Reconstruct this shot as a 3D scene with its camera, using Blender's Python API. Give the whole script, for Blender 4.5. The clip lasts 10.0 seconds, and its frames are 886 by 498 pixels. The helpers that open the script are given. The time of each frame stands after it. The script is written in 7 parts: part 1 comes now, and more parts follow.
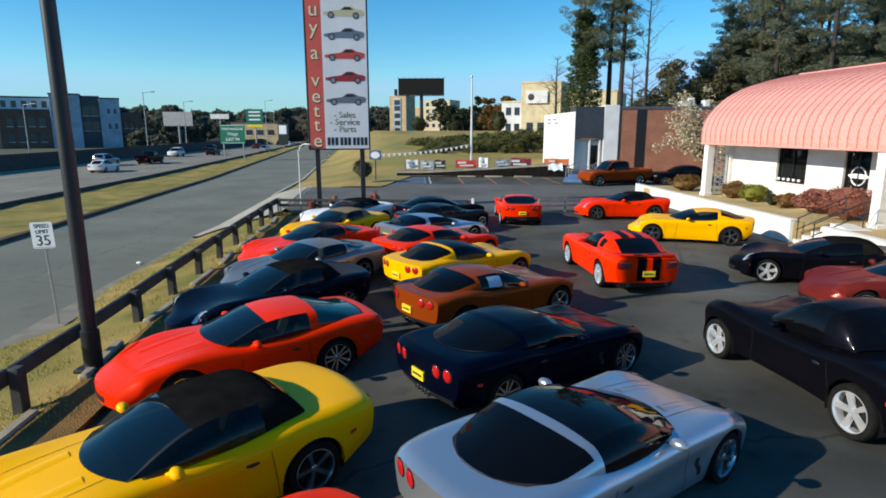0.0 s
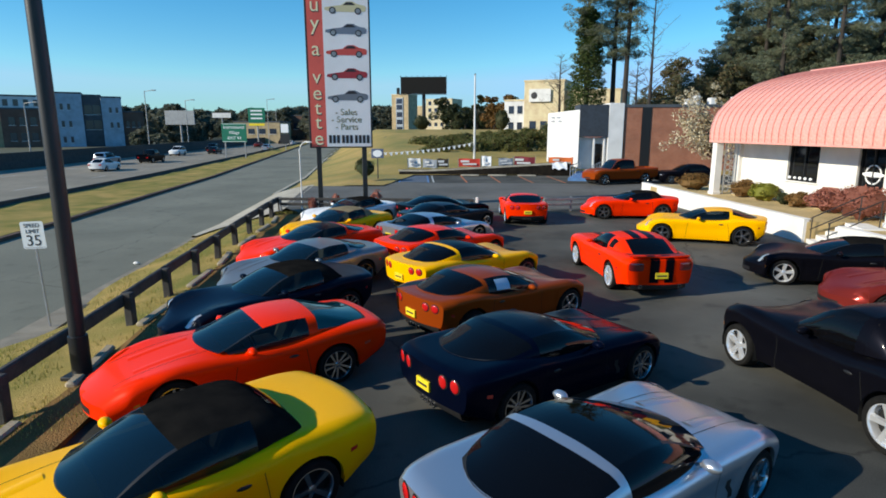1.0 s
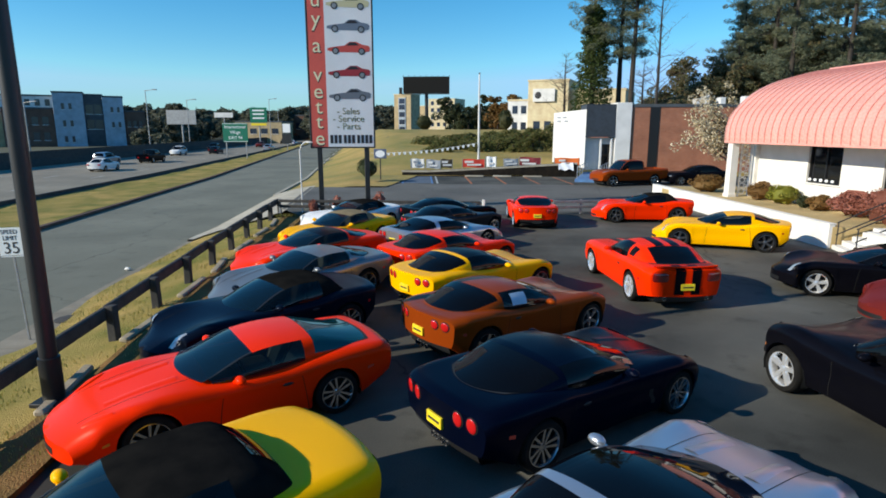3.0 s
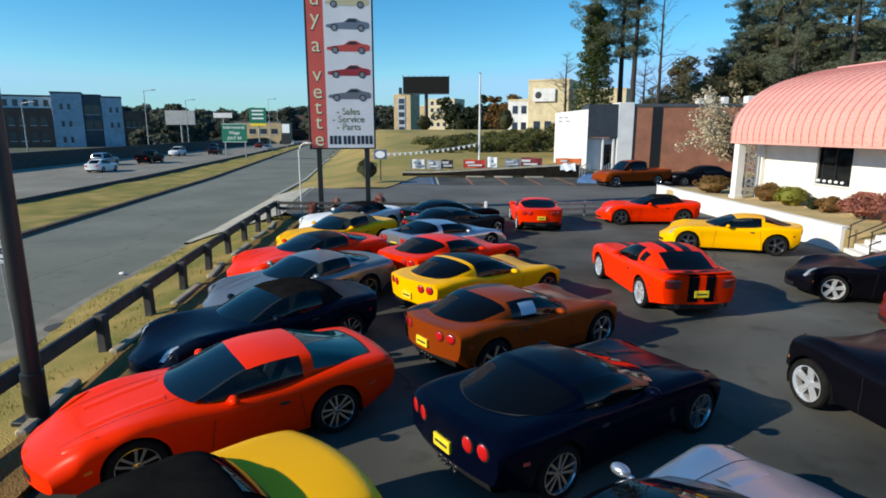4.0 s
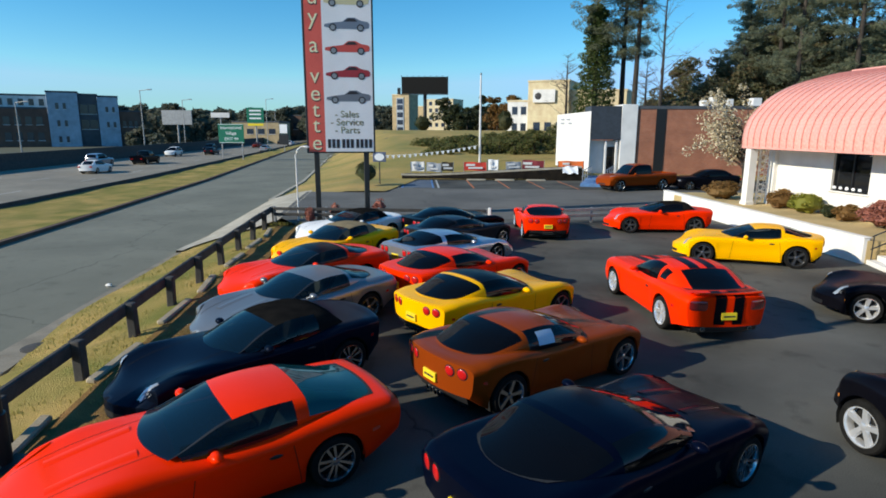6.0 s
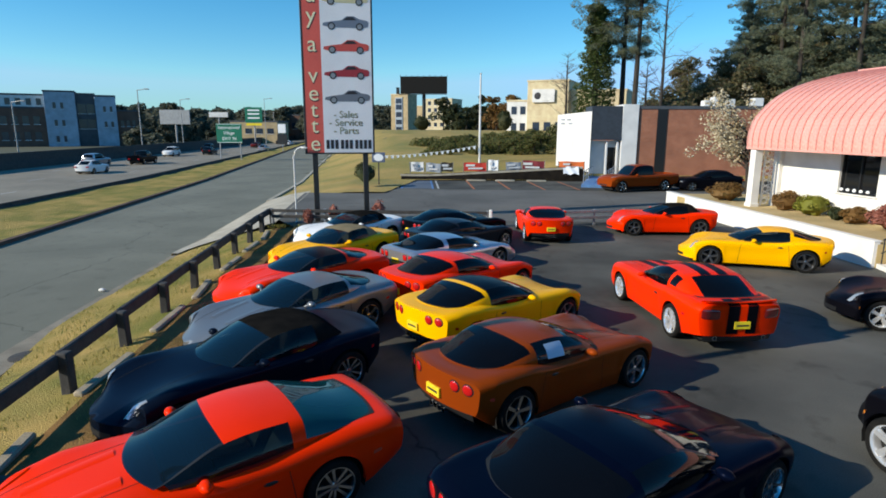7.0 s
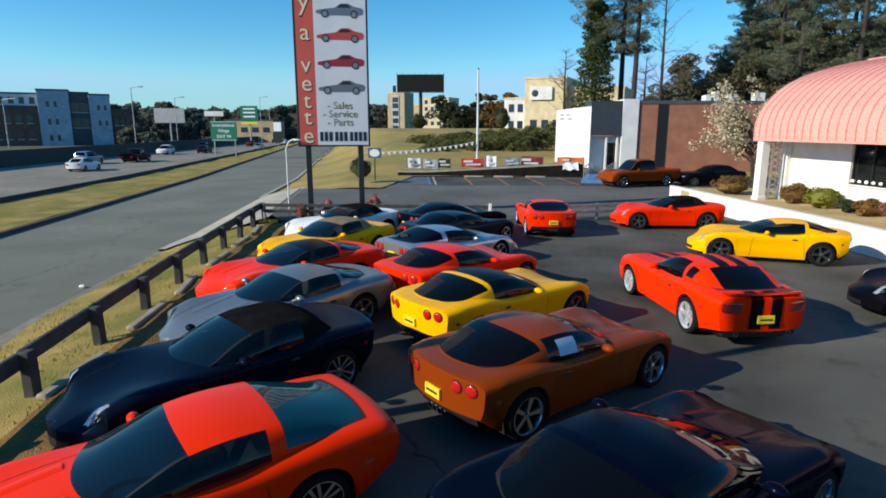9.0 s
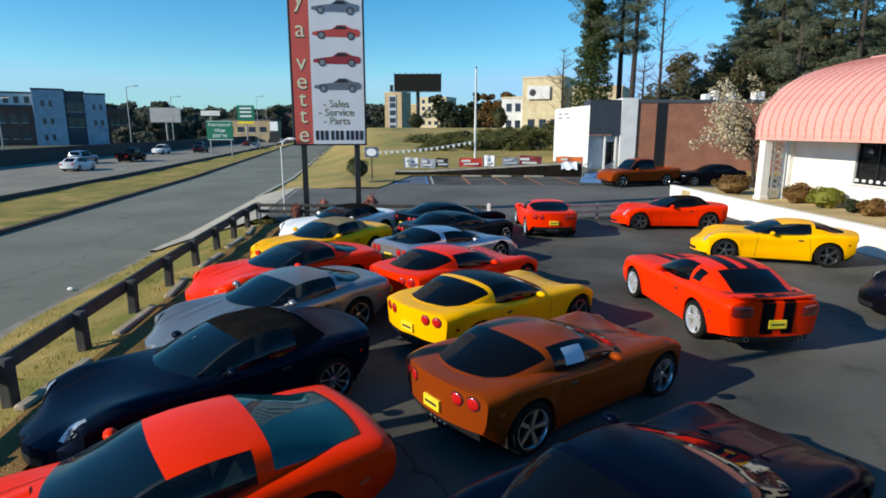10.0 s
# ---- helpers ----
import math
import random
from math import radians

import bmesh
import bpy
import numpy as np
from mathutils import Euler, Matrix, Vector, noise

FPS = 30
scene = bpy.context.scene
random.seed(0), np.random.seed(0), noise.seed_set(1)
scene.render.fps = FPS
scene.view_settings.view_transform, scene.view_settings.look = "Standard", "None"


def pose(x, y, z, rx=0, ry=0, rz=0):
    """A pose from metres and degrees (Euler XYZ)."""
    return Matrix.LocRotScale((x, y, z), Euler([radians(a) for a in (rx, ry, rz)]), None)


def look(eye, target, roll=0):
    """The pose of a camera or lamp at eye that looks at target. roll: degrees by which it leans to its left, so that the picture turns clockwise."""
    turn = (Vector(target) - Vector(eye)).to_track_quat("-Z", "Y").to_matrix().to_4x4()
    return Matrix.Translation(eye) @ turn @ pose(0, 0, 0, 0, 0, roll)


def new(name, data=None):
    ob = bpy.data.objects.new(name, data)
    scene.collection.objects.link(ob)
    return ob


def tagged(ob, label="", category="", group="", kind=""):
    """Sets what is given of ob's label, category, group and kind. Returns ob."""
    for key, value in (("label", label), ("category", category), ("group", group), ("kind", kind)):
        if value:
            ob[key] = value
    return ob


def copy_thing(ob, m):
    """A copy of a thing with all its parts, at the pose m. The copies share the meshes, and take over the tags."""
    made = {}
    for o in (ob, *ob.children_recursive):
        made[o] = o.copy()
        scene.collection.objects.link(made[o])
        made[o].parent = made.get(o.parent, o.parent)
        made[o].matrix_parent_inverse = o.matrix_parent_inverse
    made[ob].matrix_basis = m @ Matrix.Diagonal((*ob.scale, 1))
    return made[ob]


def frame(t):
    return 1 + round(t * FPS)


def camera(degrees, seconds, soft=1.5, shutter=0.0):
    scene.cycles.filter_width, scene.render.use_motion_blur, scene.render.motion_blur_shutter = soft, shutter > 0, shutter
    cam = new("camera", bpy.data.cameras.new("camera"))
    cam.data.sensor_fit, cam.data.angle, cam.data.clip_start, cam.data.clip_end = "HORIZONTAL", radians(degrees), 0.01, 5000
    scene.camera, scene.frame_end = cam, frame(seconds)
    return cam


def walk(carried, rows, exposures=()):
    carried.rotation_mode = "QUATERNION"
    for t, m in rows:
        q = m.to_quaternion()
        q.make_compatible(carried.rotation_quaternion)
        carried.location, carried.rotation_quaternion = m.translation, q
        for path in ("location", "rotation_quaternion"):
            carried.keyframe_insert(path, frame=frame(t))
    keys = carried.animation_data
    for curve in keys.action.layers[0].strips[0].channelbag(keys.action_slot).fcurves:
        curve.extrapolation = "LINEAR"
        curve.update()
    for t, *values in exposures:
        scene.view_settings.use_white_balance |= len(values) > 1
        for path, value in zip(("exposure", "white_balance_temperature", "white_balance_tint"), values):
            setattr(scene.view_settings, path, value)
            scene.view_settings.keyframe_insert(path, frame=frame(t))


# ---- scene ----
cam = camera(74.5, 10.0, soft=1.75)
PATH = [
    (0, (0.339, -1.102, 4.137), (0.232, 0.855, 3.737), -0.0),
    (0.5, (0.296, -0.848, 4.118), (0.186, 1.108, 3.717), 0.0),
    (1, (0.243, -0.58, 4.069), (0.129, 1.375, 3.666), 0.0),
    (1.5, (0.187, -0.313, 4.049), (0.071, 1.642, 3.646), 0.1),
    (2, (0.149, -0.07, 4.044), (0.03, 1.885, 3.642), 0.1),
    (2.5, (0.091, 0.193, 4.047), (-0.03, 2.148, 3.644), 0.1),
    (4, (-0.094, 0.952, 4.078), (-0.214, 2.908, 3.675), 0.0),
    (4.5, (-0.171, 1.214, 4.104), (-0.289, 3.17, 3.702), 0.1),
    (5, (-0.249, 1.47, 4.189), (-0.364, 3.426, 3.787), 0.0),
    (5.5, (-0.291, 1.704, 4.216), (-0.406, 3.659, 3.814), 0.1),
    (7, (-0.447, 2.366, 4.283), (-0.555, 4.322, 3.879), 0.2),
    (7.5, (-0.469, 2.574, 4.166), (-0.576, 4.53, 3.765), 0.1),
    (8, (-0.489, 2.768, 4.047), (-0.595, 4.724, 3.645), 0.2),
    (8.5, (-0.521, 2.975, 3.983), (-0.623, 4.931, 3.579), 0.2),
    (9, (-0.532, 3.169, 3.924), (-0.63, 5.125, 3.519), 0.1),
    (9.5, (-0.548, 3.369, 3.879), (-0.641, 5.326, 3.475), 0.1),
    (10, (-0.579, 3.587, 3.881), (-0.668, 5.543, 3.475), 0.1),
]
walk(cam, [(t, look(eye, target, roll)) for t, eye, target, roll in PATH])


# ---- world, sun, exposure ----
SUN_EL, SUN_AZ = radians(24.5), math.atan2(-0.40, -0.917)
world = bpy.data.worlds.new("sky")
scene.world = world
world.use_nodes = True
wn = world.node_tree
sky = wn.nodes.new("ShaderNodeTexSky")
sky.sky_type, sky.sun_disc = "NISHITA", False
sky.sun_elevation, sky.sun_rotation = SUN_EL, math.atan2(-0.917, -0.40)
sky.air_density, sky.dust_density, sky.ozone_density = 1.0, 0.0, 4.0
deep = wn.nodes.new("ShaderNodeHueSaturation")
deep.inputs["Hue"].default_value = 0.491
deep.inputs["Saturation"].default_value, deep.inputs["Value"].default_value = 1.30, 1.0
wn.links.new(sky.outputs[0], deep.inputs["Color"])
cool = wn.nodes.new("ShaderNodeMix")
cool.data_type, cool.blend_type = "RGBA", "MULTIPLY"
cool.inputs["Factor"].default_value, cool.inputs["B"].default_value = 1.0, (0.85, 1.03, 1.08, 1)
wn.links.new(deep.outputs[0], cool.inputs["A"])
pale = wn.nodes.new("ShaderNodeMix")
pale.data_type, pale.blend_type = "RGBA", "DARKEN"
pale.inputs["Factor"].default_value, pale.inputs["B"].default_value = 1.0, (2.5, 4.7, 9.0, 1)
wn.links.new(cool.outputs["Result"], pale.inputs["A"])
wn.links.new(pale.outputs["Result"], wn.nodes["Background"].inputs[0])
wn.nodes["Background"].inputs[1].default_value = 0.131
sun_data = bpy.data.lights.new("sun", "SUN")
sun_data.energy, sun_data.angle, sun_data.color = 5.0, radians(0.55), (1.0, 0.92, 0.74)
sun = new("sun", sun_data)
sun.matrix_world = look((-90, -40, 44.8), (0, 0, 0))
scene.view_settings.exposure = 0.18


# ---- materials ----
def base_mat(name):
    m = bpy.data.materials.new(name)
    m.use_nodes = True
    return m, m.node_tree.nodes, m.node_tree.links, m.node_tree.nodes["Principled BSDF"]


def surf(name, a, b=None, rough=0.8, metal=0.0, scale=6.0, fine=60.0, bump=0.3, dist=0.01, coat=0.0, spec=0.5, rnd=0.0, mid=0.5):
    """A surface between two colours in broad patches, with a fine grain in colour and relief."""
    m, n, l, p = base_mat(name)
    b = b or tuple(c * 0.75 for c in a)
    tc = n.new("ShaderNodeTexCoord")
    n1, n2 = n.new("ShaderNodeTexNoise"), n.new("ShaderNodeTexNoise")
    n1.inputs["Scale"].default_value, n1.inputs["Detail"].default_value = scale, 5
    n2.inputs["Scale"].default_value, n2.inputs["Detail"].default_value = fine, 3
    l.new(tc.outputs["Object"], n1.inputs["Vector"])
    l.new(tc.outputs["Object"], n2.inputs["Vector"])
    r = n.new("ShaderNodeValToRGB")
    r.color_ramp.elements[0].position, r.color_ramp.elements[1].position = mid - 0.18, mid + 0.18
    r.color_ramp.elements[0].color, r.color_ramp.elements[1].color = (*a, 1), (*b, 1)
    l.new(n1.outputs["Fac"], r.inputs["Fac"])
    mx = n.new("ShaderNodeMix")
    mx.data_type, mx.blend_type = "RGBA", "OVERLAY"
    mx.inputs["Factor"].default_value = 0.45
    l.new(r.outputs["Color"], mx.inputs["A"])
    l.new(n2.outputs["Fac"], mx.inputs["B"])
    out = mx.outputs["Result"]
    if rnd:
        oi, hs, mr = n.new("ShaderNodeObjectInfo"), n.new("ShaderNodeHueSaturation"), n.new("ShaderNodeMapRange")
        mr.inputs["To Min"].default_value, mr.inputs["To Max"].default_value = 1 - rnd, 1 + rnd
        l.new(oi.outputs["Random"], mr.inputs["Value"])
        l.new(mr.outputs["Result"], hs.inputs["Value"])
        l.new(out, hs.inputs["Color"])
        out = hs.outputs["Color"]
    l.new(out, p.inputs["Base Color"])
    p.inputs["Roughness"].default_value, p.inputs["Metallic"].default_value = rough, metal
    p.inputs["Coat Weight"].default_value = coat
    p.inputs["Specular IOR Level"].default_value = spec
    if bump:
        bp = n.new("ShaderNodeBump")
        bp.inputs["Strength"].default_value, bp.inputs["Distance"].default_value = bump, dist
        l.new(n2.outputs["Fac"], bp.inputs["Height"])
        l.new(bp.outputs["Normal"], p.inputs["Normal"])
    return m


def paint(name, col, metal=0.0, rough=0.35, dust=0.002):
    """Clear-coated car paint with a thin, uneven film of dust."""
    m, n, l, p = base_mat(name)
    tc, n1 = n.new("ShaderNodeTexCoord"), n.new("ShaderNodeTexNoise")
    n1.inputs["Scale"].default_value, n1.inputs["Detail"].default_value = 3.5, 6
    l.new(tc.outputs["Object"], n1.inputs["Vector"])
    mr = n.new("ShaderNodeMapRange")
    mr.inputs["From Min"].default_value, mr.inputs["From Max"].default_value = 0.4, 0.75
    mr.inputs["To Max"].default_value = dust
    l.new(n1.outputs["Fac"], mr.inputs["Value"])
    mx = n.new("ShaderNodeMix")
    mx.data_type = "RGBA"
    mx.inputs["A"].default_value, mx.inputs["B"].default_value = (*col, 1), (0.35, 0.32, 0.28, 1)
    l.new(mr.outputs["Result"], mx.inputs["Factor"])
    l.new(mx.outputs["Result"], p.inputs["Base Color"])
    rr = n.new("ShaderNodeMapRange")
    rr.inputs["To Min"].default_value, rr.inputs["To Max"].default_value = 0.03, 0.12
    l.new(n1.outputs["Fac"], rr.inputs["Value"])
    l.new(rr.outputs["Result"], p.inputs["Coat Roughness"])
    p.inputs["Roughness"].default_value, p.inputs["Metallic"].default_value = rough, metal
    p.inputs["Coat Weight"].default_value, p.inputs["Specular IOR Level"].default_value = 0.10, 0.12 if max(col) > 0.03 else 0.04
    top_c = max(col)
    p.inputs["Specular Tint"].default_value = (*[0.15 + 0.85 * c / top_c for c in col], 1)
    return m


def plain(name, col, rough=0.5, metal=0.0, coat=0.0, emit=0.0):
    m, n, l, p = base_mat(name)
    p.inputs["Base Color"].default_value = (*col, 1)
    p.inputs["Roughness"].default_value, p.inputs["Metallic"].default_value = rough, metal
    p.inputs["Coat Weight"].default_value = coat
    return m


def tinted(name, col, clear, film=(0.004, 0.004, 0.005), gloss=0.32):
    """Tinted glass: a glossy dark film over a share of clear tint. A blue film stands in for reflected sky."""
    m, n, l, p = base_mat(name)
    p.inputs["Base Color"].default_value = (*film, 1)
    p.inputs["Roughness"].default_value, p.inputs["Specular IOR Level"].default_value = 0.03, gloss
    tr, mx = n.new("ShaderNodeBsdfTransparent"), n.new("ShaderNodeMixShader")
    tr.inputs["Color"].default_value = (*col, 1)
    mx.inputs["Fac"].default_value = clear
    l.new(p.outputs[0], mx.inputs[1])
    l.new(tr.outputs[0], mx.inputs[2])
    l.new(mx.outputs[0], n["Material Output"].inputs["Surface"])
    return m


def leafy(name, cols, trans=0.25):
    """Foliage: the colour differs from clump to clump."""
    m, n, l, p = base_mat(name)
    ge, r = n.new("ShaderNodeNewGeometry"), n.new("ShaderNodeValToRGB")
    e = r.color_ramp.elements
    while len(e) < len(cols):
        e.new(0.5)
    for i, c in enumerate(cols):
        e[i].position, e[i].color = i / max(1, len(cols) - 1), (*c, 1)
    l.new(ge.outputs["Random Per Island"], r.inputs["Fac"])
    l.new(r.outputs["Color"], p.inputs["Base Color"])
    p.inputs["Roughness"].default_value, p.inputs["Specular IOR Level"].default_value = 0.6, 0.2
    t, mx = n.new("ShaderNodeBsdfTranslucent"), n.new("ShaderNodeMixShader")
    l.new(r.outputs["Color"], t.inputs["Color"])
    mx.inputs["Fac"].default_value = trans
    l.new(p.outputs[0], mx.inputs[1])
    l.new(t.outputs[0], mx.inputs[2])
    l.new(mx.outputs[0], n["Material Output"].inputs["Surface"])
    return m


def bricky(name, a, b, mortar, size=1.0):
    m, n, l, p = base_mat(name)
    tc, mp, br = n.new("ShaderNodeTexCoord"), n.new("ShaderNodeMapping"), n.new("ShaderNodeTexBrick")
    mp.inputs["Rotation"].default_value = (radians(90), 0, 0)
    l.new(tc.outputs["Object"], mp.inputs["Vector"])
    l.new(mp.outputs["Vector"], br.inputs["Vector"])
    br.inputs["Scale"].default_value = 1.0
    br.inputs["Brick Width"].default_value, br.inputs["Row Height"].default_value = 0.22 * size, 0.075 * size
    br.inputs["Mortar Size"].default_value = 0.008 * size
    br.inputs["Color1"].default_value, br.inputs["Color2"].default_value = (*a, 1), (*b, 1)
    br.inputs["Mortar"].default_value = (*mortar, 1)
    nz, mx = n.new("ShaderNodeTexNoise"), n.new("ShaderNodeMix")
    nz.inputs["Scale"].default_value, nz.inputs["Detail"].default_value = 0.8, 6
    l.new(tc.outputs["Object"], nz.inputs["Vector"])
    mx.data_type, mx.blend_type = "RGBA", "OVERLAY"
    mx.inputs["Factor"].default_value = 0.4
    l.new(br.outputs["Color"], mx.inputs["A"])
    l.new(nz.outputs["Fac"], mx.inputs["B"])
    l.new(mx.outputs["Result"], p.inputs["Base Color"])
    p.inputs["Roughness"].default_value = 0.9
    return m


def asphalt(name, dark, light):
    """Worn asphalt: stone grain, broad faded patches, darker oil stains and thin sealed cracks."""
    m, n, l, p = base_mat(name)
    tc = n.new("ShaderNodeTexCoord")

    def noise_at(scale, detail):
        q = n.new("ShaderNodeTexNoise")
        q.inputs["Scale"].default_value, q.inputs["Detail"].default_value = scale, detail
        l.new(tc.outputs["Object"], q.inputs["Vector"])
        return q

    broad, mid, fine = noise_at(0.22, 6), noise_at(1.6, 5), noise_at(70, 2)
    r = n.new("ShaderNodeValToRGB")
    r.color_ramp.elements[0].position, r.color_ramp.elements[1].position = 0.35, 0.68
    r.color_ramp.elements[0].color, r.color_ramp.elements[1].color = (*dark, 1), (*light, 1)
    l.new(broad.outputs["Fac"], r.inputs["Fac"])
    st = n.new("ShaderNodeMapRange")
    st.inputs["From Min"].default_value, st.inputs["From Max"].default_value = 0.58, 0.72
    st.inputs["To Max"].default_value = 0.45
    l.new(mid.outputs["Fac"], st.inputs["Value"])
    m1 = n.new("ShaderNodeMix")
    m1.data_type = "RGBA"
    l.new(st.outputs["Result"], m1.inputs["Factor"])
    l.new(r.outputs["Color"], m1.inputs["A"])
    m1.inputs["B"].default_value = (*[c * 0.55 for c in dark], 1)
    vo = n.new("ShaderNodeTexVoronoi")
    vo.feature = "DISTANCE_TO_EDGE"
    vo.inputs["Scale"].default_value = 0.16
    wp = n.new("ShaderNodeMix")
    wp.data_type = "RGBA"
    wp.inputs["Factor"].default_value = 0.35
    l.new(tc.outputs["Object"], wp.inputs["A"])
    l.new(mid.outputs["Color"], wp.inputs["B"])
    l.new(wp.outputs["Result"], vo.inputs["Vector"])
    ck = n.new("ShaderNodeMapRange")
    ck.inputs["From Max"].default_value = 0.004
    ck.inputs["To Min"].default_value, ck.inputs["To Max"].default_value = 0.6, 0.0
    l.new(vo.outputs["Distance"], ck.inputs["Value"])
    m2 = n.new("ShaderNodeMix")
    m2.data_type = "RGBA"
    l.new(ck.outputs["Result"], m2.inputs["Factor"])
    l.new(m1.outputs["Result"], m2.inputs["A"])
    m2.inputs["B"].default_value = (*[c * 0.3 for c in dark], 1)
    m3 = n.new("ShaderNodeMix")
    m3.data_type, m3.blend_type = "RGBA", "OVERLAY"
    m3.inputs["Factor"].default_value = 0.6
    l.new(m2.outputs["Result"], m3.inputs["A"])
    l.new(fine.outputs["Fac"], m3.inputs["B"])
    l.new(m3.outputs["Result"], p.inputs["Base Color"])
    bp = n.new("ShaderNodeBump")
    bp.inputs["Strength"].default_value, bp.inputs["Distance"].default_value = 0.5, 0.006
    l.new(fine.outputs["Fac"], bp.inputs["Height"])
    l.new(bp.outputs["Normal"], p.inputs["Normal"])
    p.inputs["Roughness"].default_value = 0.85
    return m


